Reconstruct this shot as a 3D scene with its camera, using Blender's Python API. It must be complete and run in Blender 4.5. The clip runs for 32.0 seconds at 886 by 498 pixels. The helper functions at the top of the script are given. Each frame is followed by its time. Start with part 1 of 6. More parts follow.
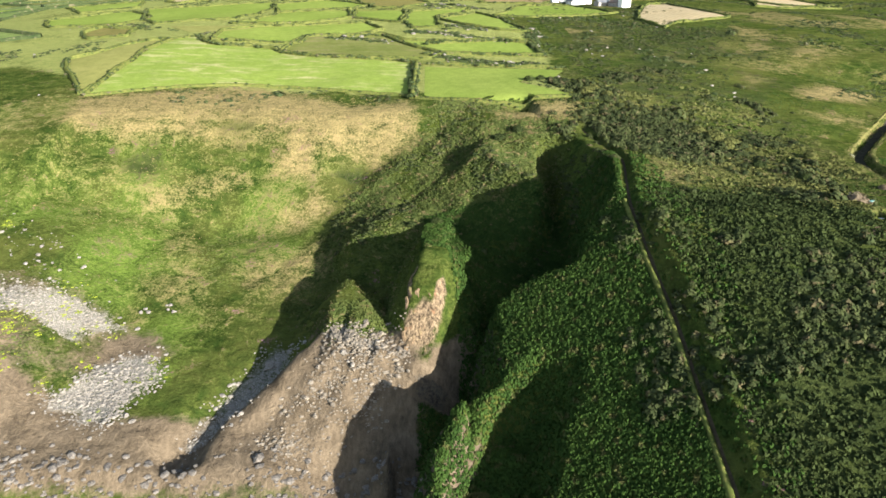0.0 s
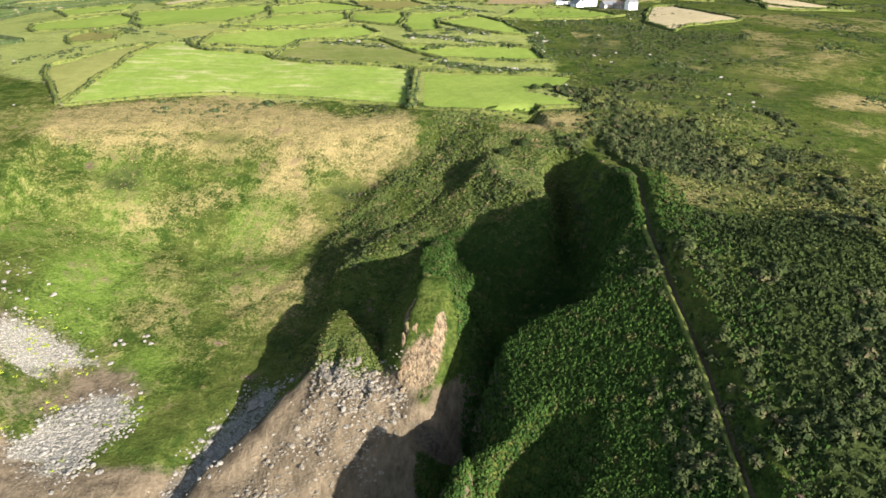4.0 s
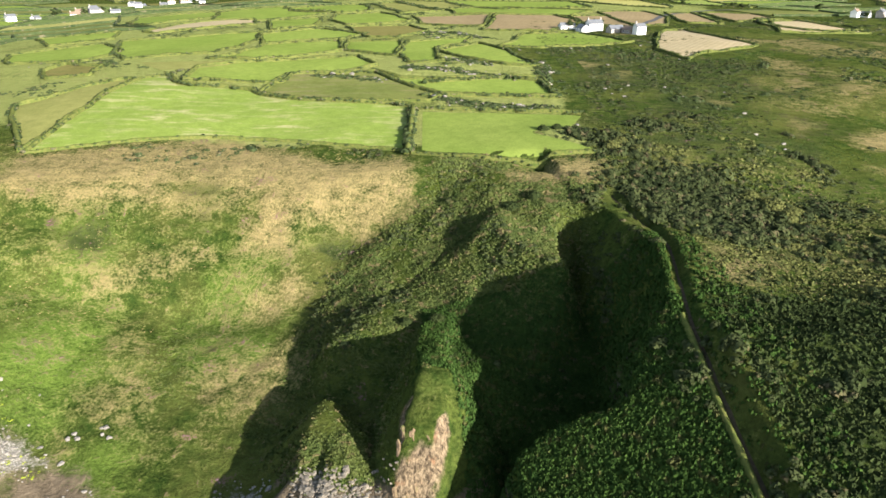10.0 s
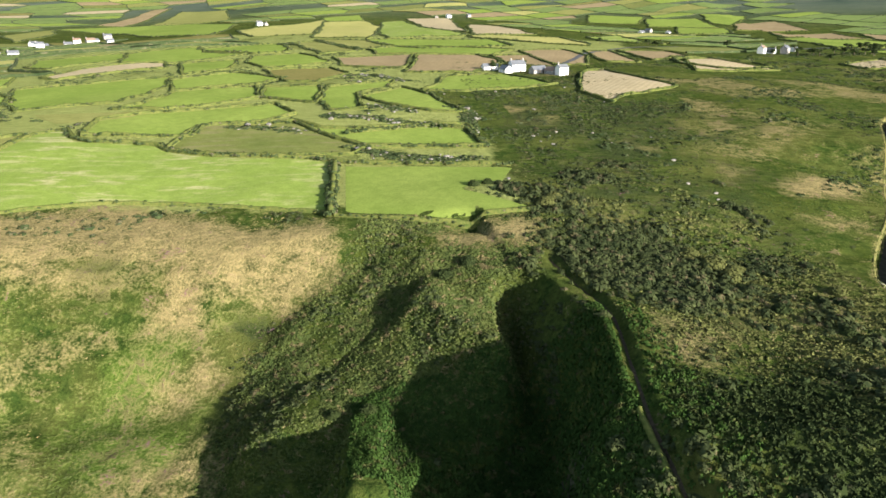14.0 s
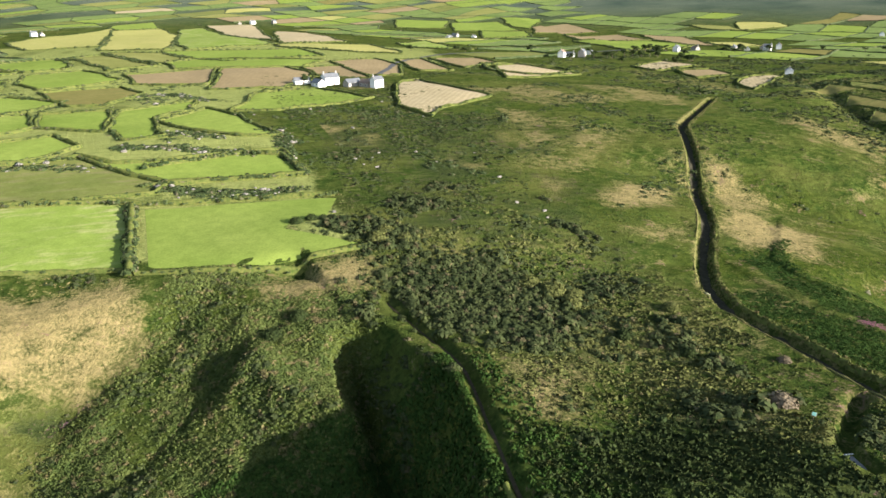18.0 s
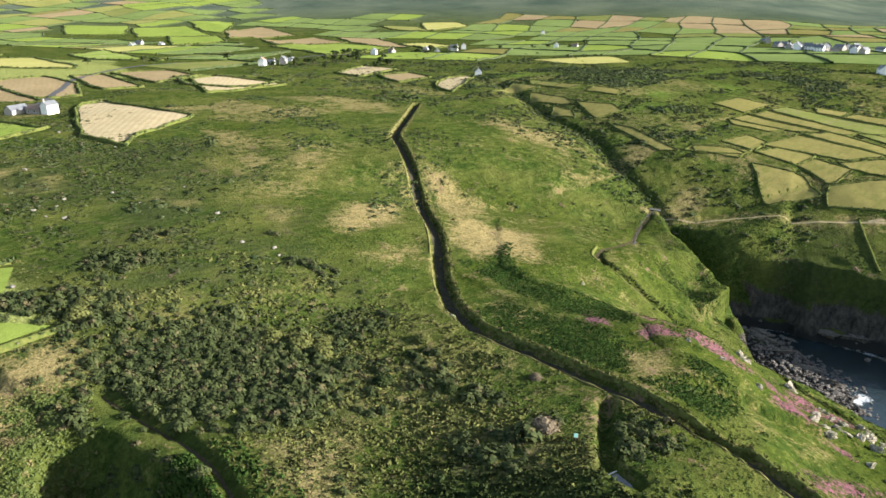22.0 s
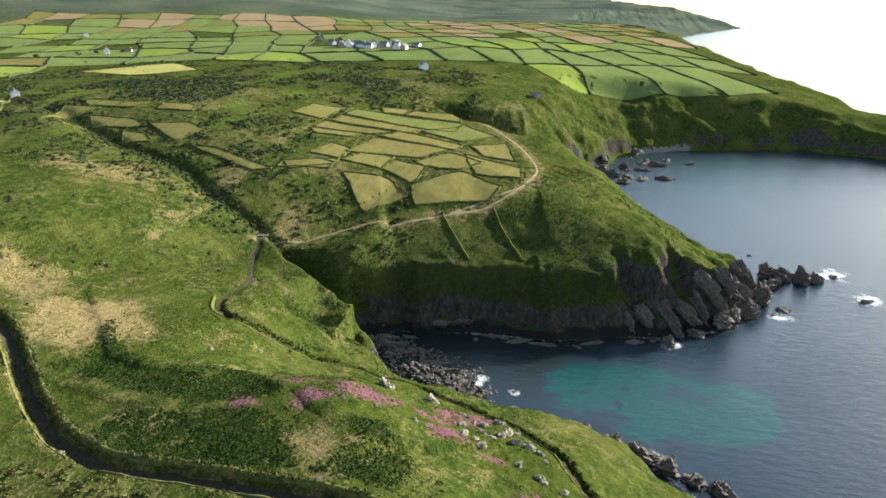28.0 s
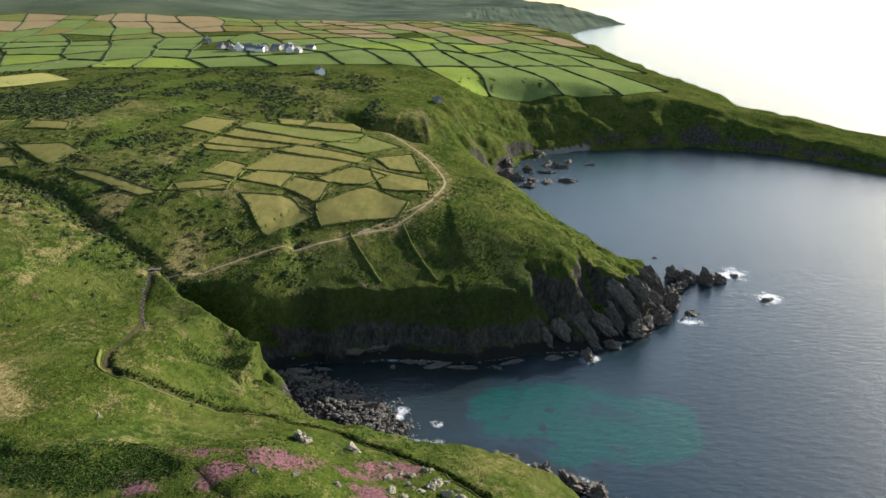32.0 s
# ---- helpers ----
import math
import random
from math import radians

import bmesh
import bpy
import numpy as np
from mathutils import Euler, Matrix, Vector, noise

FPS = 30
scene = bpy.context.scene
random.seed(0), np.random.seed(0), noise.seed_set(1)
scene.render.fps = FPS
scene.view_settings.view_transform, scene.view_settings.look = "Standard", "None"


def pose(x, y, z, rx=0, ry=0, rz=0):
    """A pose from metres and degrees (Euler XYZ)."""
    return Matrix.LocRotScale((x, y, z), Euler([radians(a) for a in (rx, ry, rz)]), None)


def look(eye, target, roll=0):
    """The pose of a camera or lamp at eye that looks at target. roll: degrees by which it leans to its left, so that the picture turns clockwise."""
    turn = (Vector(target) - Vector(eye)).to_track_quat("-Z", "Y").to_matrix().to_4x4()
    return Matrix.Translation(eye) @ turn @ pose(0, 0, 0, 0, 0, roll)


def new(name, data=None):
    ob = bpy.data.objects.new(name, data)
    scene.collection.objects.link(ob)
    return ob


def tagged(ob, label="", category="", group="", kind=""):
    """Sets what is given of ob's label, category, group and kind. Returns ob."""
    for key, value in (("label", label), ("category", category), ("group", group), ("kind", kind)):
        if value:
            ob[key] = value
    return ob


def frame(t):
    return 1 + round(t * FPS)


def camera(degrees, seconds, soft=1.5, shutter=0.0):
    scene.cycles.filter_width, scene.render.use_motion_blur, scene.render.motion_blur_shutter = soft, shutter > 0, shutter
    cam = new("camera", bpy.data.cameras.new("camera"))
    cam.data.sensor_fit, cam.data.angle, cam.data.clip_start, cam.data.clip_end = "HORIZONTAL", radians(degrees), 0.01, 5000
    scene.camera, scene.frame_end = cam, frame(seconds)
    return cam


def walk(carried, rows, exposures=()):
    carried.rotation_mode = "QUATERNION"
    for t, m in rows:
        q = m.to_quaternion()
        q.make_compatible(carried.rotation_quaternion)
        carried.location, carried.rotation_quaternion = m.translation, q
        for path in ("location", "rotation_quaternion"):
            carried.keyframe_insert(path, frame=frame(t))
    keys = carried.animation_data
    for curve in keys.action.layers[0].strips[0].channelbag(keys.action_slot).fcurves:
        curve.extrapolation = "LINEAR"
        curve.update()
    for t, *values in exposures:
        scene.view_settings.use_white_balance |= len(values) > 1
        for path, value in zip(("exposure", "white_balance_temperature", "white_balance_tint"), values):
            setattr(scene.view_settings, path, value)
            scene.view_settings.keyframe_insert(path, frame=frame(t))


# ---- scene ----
# ---------------------------------------------------------------- camera
cam = camera(64.887, 32.0, soft=1.6)
PATH = [
    (0.0, 0.01, 0.00, 122.68, 66.897, -0.382, 0.156),
    (1.0, -0.06, 4.45, 122.86, 66.852, -0.414, 0.165),
    (2.0, -0.12, 9.14, 122.84, 66.840, -0.404, 0.163),
    (3.0, -0.08, 13.84, 122.75, 66.882, -0.380, 0.170),
    (5.5, 0.09, 25.85, 122.64, 66.991, -0.295, 0.204),
    (6.0, 0.10, 28.15, 122.67, 66.980, -0.272, 0.195),
    (7.0, 0.14, 33.12, 122.79, 67.002, -0.223, 0.190),
    (8.0, 0.06, 38.00, 124.28, 66.991, -0.168, 0.178),
    (9.0, -0.24, 42.94, 125.93, 67.108, -0.155, 0.113),
    (9.5, -0.19, 45.40, 126.69, 67.495, -0.072, 0.119),
    (10.0, -0.19, 47.80, 127.34, 68.096, 0.004, 0.103),
    (10.5, -0.24, 50.18, 128.13, 68.878, 0.066, 0.079),
    (11.0, -0.19, 52.71, 129.02, 69.673, 0.155, 0.049),
    (11.5, -0.14, 55.07, 129.58, 70.201, 0.185, 0.034),
    (12.0, -0.07, 57.45, 130.24, 70.295, 0.162, -0.334),
    (12.5, 0.10, 59.94, 130.95, 70.331, 0.123, -1.176),
    (13.0, 0.10, 62.28, 131.56, 70.374, 0.081, -2.600),
    (13.5, 0.15, 64.49, 132.22, 70.427, 0.037, -4.310),
    (15.5, 2.02, 74.53, 134.33, 70.633, 0.354, -11.698),
    (16.0, 2.28, 77.07, 134.93, 70.633, 0.330, -13.655),
    (16.5, 2.60, 79.49, 135.60, 70.707, 0.318, -15.532),
    (17.0, 2.98, 81.82, 136.31, 70.636, 0.307, -17.465),
    (18.0, 3.93, 86.38, 137.90, 70.601, 0.410, -21.065),
    (18.5, 4.48, 88.57, 138.60, 70.606, 0.460, -23.149),
    (19.0, 5.43, 90.69, 139.20, 70.593, 0.508, -25.758),
    (19.5, 6.37, 92.80, 139.75, 70.620, 0.519, -28.589),
    (20.0, 7.25, 94.87, 140.41, 70.618, 0.594, -31.626),
    (20.5, 8.08, 96.87, 141.15, 70.583, 0.589, -34.838),
    (21.0, 8.95, 98.94, 142.08, 70.508, 0.625, -38.094),
    (21.5, 9.77, 100.95, 143.08, 70.405, 0.639, -41.457),
    (22.0, 10.70, 102.87, 144.09, 70.340, 0.585, -44.737),
    (22.5, 11.65, 104.64, 145.05, 70.247, 0.552, -47.953),
    (23.0, 13.13, 106.52, 145.87, 70.205, 0.586, -51.195),
    (23.5, 14.53, 108.29, 146.73, 70.160, 0.588, -54.458),
    (24.0, 15.87, 109.73, 147.70, 70.093, 0.602, -57.749),
    (24.5, 17.19, 111.13, 148.68, 70.020, 0.580, -61.410),
    (25.0, 18.81, 112.66, 149.71, 69.908, 0.562, -65.155),
    (25.5, 20.44, 114.42, 150.68, 69.823, 0.563, -67.572),
    (27.5, 26.70, 119.62, 155.02, 69.447, 0.211, -77.164),
    (28.0, 28.67, 120.62, 155.68, 69.440, 0.209, -78.808),
    (28.5, 30.74, 121.50, 156.37, 69.415, 0.220, -80.241),
    (29.0, 32.86, 122.45, 157.14, 69.373, 0.222, -81.415),
    (29.5, 34.96, 123.31, 157.90, 69.324, 0.178, -82.558),
    (30.0, 37.01, 124.01, 158.68, 69.292, 0.163, -83.710),
    (30.5, 39.12, 124.65, 159.45, 69.261, 0.138, -84.842),
    (31.0, 41.22, 125.24, 160.26, 69.209, 0.140, -85.931),
    (31.5, 43.37, 125.78, 161.11, 69.160, 0.136, -86.606),
    (32.0, 45.60, 126.30, 162.00, 69.098, 0.131, -87.170),
]
walk(cam, [(t, pose(x, y, z, rx, ry, rz)) for t, x, y, z, rx, ry, rz in PATH],
     exposures=((0.0, 1.90), (9.0, 1.87), (12.0, 1.69), (17.0, 1.76), (22.0, 1.98), (25.0, 2.02), (28.0, 1.79), (29.5, 1.61), (31.0, 1.46), (32.0, 1.41)))

# ---------------------------------------------------------------- light
SUN_AZIMUTH, SUN_HEIGHT = 138.0, 17.5  # degrees from +y towards +x, and above the horizon
world = bpy.data.worlds.new("world")
scene.world = world
world.use_nodes = True
wn, wl = world.node_tree.nodes, world.node_tree.links
sky = wn.new("ShaderNodeTexSky")
sky.sky_type, sky.sun_disc = "NISHITA", False
sky.sun_elevation, sky.sun_rotation = radians(SUN_HEIGHT), radians(SUN_AZIMUTH)
sky.air_density, sky.dust_density = 1.0, 0.7
haze = wn.new("ShaderNodeHueSaturation")
haze.inputs["Saturation"].default_value = 0.85
wl.new(sky.outputs[0], haze.inputs["Color"])
wl.new(haze.outputs[0], wn["Background"].inputs[0])
wn["Background"].inputs[1].default_value = 0.09
sun = new("sun", bpy.data.lights.new("sun", "SUN"))
sun.data.energy, sun.data.angle, sun.data.color = 5.0, radians(0.6), (1.0, 0.945, 0.87)
_a, _h = radians(SUN_AZIMUTH), radians(SUN_HEIGHT)
sun.matrix_world = look((0, 0, 500), (-math.sin(_a) * math.cos(_h) * 100, -math.cos(_a) * math.cos(_h) * 100, 500 - math.sin(_h) * 100))


# ---------------------------------------------------------------- landforms
def smooth(a, b, v):
    t = np.clip((v - a) / (b - a), 0.0, 1.0)
    return t * t * (3 - 2 * t)


def smin(a, b, k):
    h = np.clip(0.5 + 0.5 * (b - a) / k, 0, 1)
    return b + (a - b) * h - k * h * (1 - h)


def smax(a, b, k):
    return -smin(-a, -b, k)


def lattice(ix, iy, seed):
    n = (ix.astype(np.int64) * 374761393 + iy.astype(np.int64) * 668265263 + seed * 974711) & 0x7FFFFFFF
    n = ((n ^ (n >> 13)) * 1274126177) & 0x7FFFFFFF
    n = ((n ^ (n >> 16)) * 2246822519) & 0x7FFFFFFF
    return (n & 0xFFFF) / 65535.0


def vnoise(x, y, size, seed=0):
    """Smooth value noise from -1 to 1 with features of that size."""
    u, v = np.asarray(x) / size, np.asarray(y) / size
    iu, iv = np.floor(u), np.floor(v)
    fu, fv = u - iu, v - iv
    fu, fv = fu * fu * (3 - 2 * fu), fv * fv * (3 - 2 * fv)
    a, b = lattice(iu, iv, seed), lattice(iu + 1, iv, seed)
    c, d = lattice(iu, iv + 1, seed), lattice(iu + 1, iv + 1, seed)
    return 2 * ((a + (b - a) * fu) * (1 - fv) + (c + (d - c) * fu) * fv) - 1


def fbm(x, y, size, seed=0, octaves=4):
    total, amp = 0.0, 1.0
    for o in range(octaves):
        total = total + amp * vnoise(x, y, size / 2 ** o, seed + 17 * o)
        amp *= 0.5
    return total / 1.9


def near_line(x, y, line):
    """Distance to a polyline, side (+ on its left), and the polyline's further columns at the nearest place."""
    line = np.asarray(line, float)
    best = np.full(np.shape(x), 1e18)
    side = np.zeros(np.shape(x))
    extra = [np.zeros(np.shape(x)) for _ in range(line.shape[1] - 2)]
    for p, q in zip(line[:-1], line[1:]):
        dx, dy = q[0] - p[0], q[1] - p[1]
        t = np.clip(((x - p[0]) * dx + (y - p[1]) * dy) / (dx * dx + dy * dy), 0, 1)
        ex, ey = x - p[0] - t * dx, y - p[1] - t * dy
        d2 = ex * ex + ey * ey
        m = d2 < best
        best = np.where(m, d2, best)
        side = np.where(m, dx * ey - dy * ex, side)
        for k in range(len(extra)):
            extra[k] = np.where(m, p[2 + k] + t * (q[2 + k] - p[2 + k]), extra[k])
    return (np.sqrt(best), np.sign(side), *extra)


# The shore from west to east: x, y, height of the bare cliff foot, its width, gradient of the slope above.
SHORE = [
    (-5000, -900, 20, 25, 0.5), (-1500, -300, 20, 25, 0.5), (-600, 40, 12, 16, 0.45), (-250, 110, 8, 12, 0.42),
    (-104, 120, 7, 10, 0.36), (-67, 122, 8, 9, 0.34), (-40, 121, 7, 14, 0.44), (-19, 121, 8, 14, 0.72), (-14, 121, 26, 14, 0.72),
    (-10, 104, 18, 12, 0.75), (-10, 60, 22, 12, 0.6), (2, 12, 24, 14, 0.5), (60, -14, 25, 16, 0.6),
    (140, 14, 18, 16, 0.6), (200, 55, 10, 14, 0.5), (243, 92, 7, 12, 0.48), (257, 112, 7, 11, 0.5),
    (264, 140, 7, 11, 0.53), (268, 160, 9, 10, 0.58), (276, 184, 9, 9, 0.52), (291, 206, 10, 10, 0.8), (304, 222, 14, 10, 1.2), (313, 222, 24, 10, 1.2),
    (321, 200, 28, 15, 0.34), (325, 168, 27, 16, 0.28), (325, 128, 27, 16, 0.28), (335, 96, 25, 15, 0.40), (338, 72, 24, 17, 0.5),
    (352, 44, 20, 17, 0.52), (388, 20, 14, 14, 0.45), (424, 20, 12, 14, 0.45),
]
SHORE_FAR = [
    (424, 20, 12, 14, 0.45), (450, 48, 14, 12, 0.55), (500, 82, 22, 12, 0.8), (570, 112, 30, 14, 1.0),
    (626, 122, 30, 14, 1.2), (650, 100, 12, 20, 0.6), (700, 84, 14, 16, 0.7), (748, 52, 14, 24, 0.6),
    (762, -10, 18, 30, 0.55), (772, -90, 18, 28, 0.55), (752, -166, 14, 18, 0.8), (690, -222, 12, 18, 0.6),
    (600, -330, 20, 16, 0.8), (660, -420, 20, 16, 0.8), (800, -330, 20, 20, 0.7), (880, -210, 26, 20, 0.8), (1100, -140, 40, 30, 0.8),
    (1400, -100, 45, 30, 0.8), (1700, -60, 50, 40, 0.8), (2009, -16, 40, 80, 0.25), (2300, -120, 30, 80, 0.2),
    (2700, -260, 25, 80, 0.15), (3120, -500, 15, 70, 0.12), (3350, -450, 30, 60, 0.2), (4000, -200, 60, 60, 0.5), (5200, 0, 60, 60, 0.5),
]
COAST = SHORE + SHORE_FAR[1:]
TRENCH = [(126.4, 170.9), (117.1, 165.1), (103.7, 156.2), (101.9, 150.0)]
STREAM = [(296, 207, 2, 10), (308, 230, 7, 7), (318, 249, 20, 5), (325, 262, 36, 4), (345, 298, 52, 5), (378, 346, 62, 6), (404, 404, 69, 7), (446, 470, 77, 8), (478, 555, 84, 8), (520, 700, 92, 8)]
GORGE = [(-8, 122, 0, 5, 1.1), (3.5, 144, 8, 4, 1.1), (7, 156, 18, 3, 1.2), (16, 172, 28, 2.5, 1.0), (30, 187, 34, 3, 0.42), (38.5, 212, 41, 2.5, 2.4), (37, 234, 48, 1.5, 2.2)]
GORGE_RIM = [(-6, 118), (5, 131), (13, 135), (17, 145), (16, 155), (23, 161.5), (32.5, 159), (38, 167), (44, 177), (47, 190), (50, 206), (49, 222), (44, 236), (38, 245), (36, 300)]
WEST_GULLY = [(-66, 137, 5, 3), (-57.5, 154, 10, 3), (-50.5, 165, 14.5, 3), (-43, 176, 18, 4)]
MID_GULLY = [(-24, 130, 2, 6), (-15, 142, 10, 4), (-8.5, 153, 23.5, 1.5), (-13, 166, 27, 2.5), (-17, 180, 29, 4), (-21, 190, 30, 4)]


def on_land(x, y):
    ring = [(p[0], p[1]) for p in COAST] + [(5200, 6000), (-5000, 6000)]
    inside = np.zeros(np.shape(x), bool)
    for (ax, ay), (bx, by) in zip(ring, ring[1:] + ring[:1]):
        if ay != by:
            inside ^= ((ay > y) != (by > y)) & (x < (bx - ax) * (y - ay) / (by - ay) + ax)
    return inside


def inland(x, y):
    """The ground as it would lie without the coast."""
    yy = np.maximum(y, 250)
    moor = 60.5 + 33 * (1 - np.exp(-(yy - 250) / 170.0)) - 8 * smooth(150, 420, x)
    moor = moor + 5 * smooth(190, 90, x) * smooth(210, 140, y) - 3 * smooth(120, 230, x) * smooth(300, 200, y) + 7 * np.exp(-((x - 60) / 60) ** 2 - ((y - 275) / 45) ** 2) - 14 * smooth(-150, -450, x)
    moor = moor + 5.0 * np.exp(-((x - 53) / 27) ** 2 - ((y - 198) / 32) ** 2)
    east = 50 + 0.12 * (y - 186) + 0.05 * (x - 370)
    east = smin(east, 82.0 + 0 * x, 14.0)
    d, side, floor, half = near_line(x, y, STREAM)
    w = smooth(-70, 70, -side * d)
    base = moor * (1 - w) + east * w
    r = np.hypot(x, y - 100)
    az = np.degrees(np.arctan2(x, y - 100))
    hill = np.interp(az, [-180, -60, -20, 5, 30, 48, 60, 68, 74, 80, 90, 100, 180], [60, 60, 120, 170, 150, 175, 195, 130, 55, 22, 10, 5, 0])
    rise = smooth(1250, 2900, r)
    base = base + rise * (hill + 45 * fbm(x, y, 900, 5)) * 0.9 + smooth(250, 900, r) * 5 * fbm(x, y, 260, 9)
    return base + 2.2 * fbm(x, y, 70, 3, 3)


def ground_height(x, y):
    x, y = np.asarray(x, float), np.asarray(y, float)
    base = inland(x, y)
    rugged = smooth(332, 345, x) * smooth(120, 95, y) * smooth(520, 440, x)
    calm = 1 - 0.15 * smooth(280, 320, x) + 1.1 * rugged
    wx = x + 3.5 * calm * fbm(x, y, 22, 31) + 1.2 * calm * fbm(x, y, 6, 35)
    wy = y + 3.5 * calm * fbm(x, y, 22, 32) + 1.2 * calm * fbm(x, y, 6, 36)
    far = smooth(520, 600, x) * smooth(1100, 900, x)
    wx, wy = wx + 12 * far * fbm(x, y, 55, 37), wy + 12 * far * fbm(x, y, 55, 38)
    d, _, foot, width, grade = near_line(wx, wy, COAST)
    s = np.where(on_land(wx, wy), d, -d)
    foot = foot * (1 + (0.35 - 0.29 * smooth(306, 320, x) * smooth(480, 430, x) * smooth(60, 90, y)) * fbm(x, y, 30, 41))
    crag = fbm(x, y, 7, 43, 3) * (1 - smooth(520, 600, x)) + fbm(x, y, 26, 44, 3) * smooth(520, 600, x)
    brink = smooth(310, 318, x) * smooth(385, 365, x) * smooth(58, 84, y) * smooth(216, 206, y)
    profile = smooth(0, 1, s / width) ** 1.3 * (1 - brink) + (0.14 * smooth(0, 4, s) + 0.86 * np.clip((s - 5.5) / (width - 5.5), 0, 1)) * brink
    cliff = foot * profile + grade * np.maximum(s - 0.7 * width, 0) + (1.6 + 2.2 * rugged + 4 * far) * crag * smooth(-2, 5, s) * smooth(2.2 * width, 0.8 * width, s)
    bowl = smooth(-14, -44, x) * smooth(-260, -140, x)
    gentle = 8 * smooth(0, 12, s) + 0.13 * np.maximum(s, 0) + 1.05e-5 * np.maximum(s, 0) ** 3 + 12 * smooth(-95, -125, x) * smooth(10, 50, s)
    cliff = cliff * (1 - bowl) + (gentle + 0.8 * crag) * bowl
    h = smin(base, cliff, 5.0)
    # the hollow above the gorge
    west = 9.6 * smooth(-14, -48, x) + 0.10 * np.clip(-34 - x, 0, 40) - 0.25 * np.maximum(-80 - x, 0)
    hollow = 41.5 + 0.28 * np.maximum(y - 236, 0) + 0.72 * np.maximum(y - 253, 0) + 6.5 * smooth(-28, -48, x) * smooth(230, 248, y) * smooth(284, 256, y) - west * smooth(284, 226, y) - 0.75 * np.clip(207 - y, 0, 16) * smooth(-2, -12, x) * smooth(-60, -42, x) + 4 * np.maximum(x - 33, 0) + 2 * np.maximum(160 - y, 0) * (x > 4)
    for nose, wide, fall in (([(14, 268, 64), (18, 240, 60.5)], 1.5, 0.66), ([(18, 240, 60.5), (25, 226, 57.5), (32, 219, 56.5)], 4.0, 0.9), ([(14, 274, 66.5), (24, 265, 66), (33, 262, 67), (34, 248, 65), (46, 250, 66)], 4.0, 0.5)):
        g, _, crest = near_line(wx, wy, nose)
        hollow = smax(hollow, crest - fall * np.maximum(g - wide, 0), 2.5)
    rim, inner = near_line(wx, wy, GORGE_RIM)
    hollow = hollow + np.where((inner < 0) & (x > 0), 2.5 * rim, 0)
    h = np.where(x > -140, smin(h, hollow + 1.2 * fbm(x, y, 18, 51), 4.0), h)
    # gullies cut into the slope
    for line, wall, power in ((WEST_GULLY, 1.1, 1.0), (MID_GULLY, 1.1, 1.0), ([(4, 94, 5, 4), (9, 110, 13, 4), (15, 124, 21, 4.5)], 1.7, 1.0)):
        g, _, floor, half = near_line(wx, wy, line)
        cut = floor + wall * np.maximum(g - half, 0) ** power
        h = smin(h, cut + 0 * h, 4.0)
    # the gorge: a steep wall below its eastern rim, a gentler western side
    g, _, floor, half, slope = near_line(wx, wy, GORGE)
    gutter = 1.6 * smooth(196, 214, y) * np.abs(fbm(1.0 * x + 0.3 * y, 0.6 * y, 9, 53, 2))
    cut = smax(h - (2.4 - 1.2 * smooth(196, 216, y)) * rim - 1.0 - gutter * smooth(0, 6, rim), floor + slope * np.maximum(g - half, 0), 2.5)
    h = np.where((inner > 0) & (y < 247) & (x > -12), np.minimum(h, cut + 3.0 * np.maximum(y - 240, 0)), h)
    g, flank, floor, half = near_line(wx, wy, STREAM)
    bluff = floor + np.where(y < 262, 2.3, 1.3) * np.maximum(g - 0.6 * half, 0)
    meadow = np.maximum(floor, 34.5) + np.where(flank > 0, 0.21, 0.17) * g
    h = smin(h, smin(bluff, meadow, 5.0), 4.0)
    # the pillar between the gullies, with its steep rock front
    g, _, crest = near_line(wx, wy, [(-7.5, 153.5, 27), (-6.3, 159, 34.5), (-4.5, 166, 43), (-3, 173, 47.5), (-3, 181, 47.5), (-2.5, 195, 44), (0, 212, 42.5)])
    pillar = crest - np.where(x > -3, 1.5, 1.8) * np.maximum(g - 3.0, 0)
    h = np.where((y > 150) & (y < 225), smax(h, pillar, 1.5), h)
    for ridge, fall in (([(-60, 134, 6), (-51, 147, 13), (-43, 153.5, 18.5), (-36, 160, 24.5), (-30, 167, 29), (-29, 176, 31), (-28, 187, 32.5)], 1.1), ([(-10.5, 155, 27), (-18, 167, 30.5), (-26, 183, 32)], 1.3), ([(-33, 138, 9), (-28, 148, 18), (-22, 158, 28), (-22, 168, 31), (-27, 182, 32)], 0.85), ([(-45, 136, 6), (-38, 147, 15), (-28, 161, 28)], 0.55)):
        g, _, crest = near_line(wx, wy, ridge)
        h = smax(h, crest - fall * np.maximum(g - 2.0, 0), 1.5)
    h = h + 0.7 * smooth(110, 150, x) * smooth(300, 240, x) * smooth(330, 290, y) * smooth(4, 20, s) * (fbm(x + 0.4 * y, 3.2 * y, 34, 57, 3) + 0.5 * fbm(x, y, 9, 58))
    # the knoll above the beach, and two low steps across the near headland
    g, _, crest = near_line(wx, wy, [(250, 248, 46), (268, 240, 42.5), (284, 237, 40.5), (293, 232, 36.5), (294, 223, 26), (289, 211, 14)])
    furrow = 0.9 * np.abs(fbm(x + 0.35 * y, 0.25 * y, 7, 59, 2)) * smooth(3, 8, g)
    h = np.where(g < 30, smax(h, crest - (1.15 + 0.1 * furrow) * np.maximum(g - 2.5, 0) - furrow, 2.0), h)
    g, outer, crest = near_line(wx, wy, [(326, 269, 41.5), (306, 250, 40.5), (295, 232, 37.5), (291, 220, 28)])
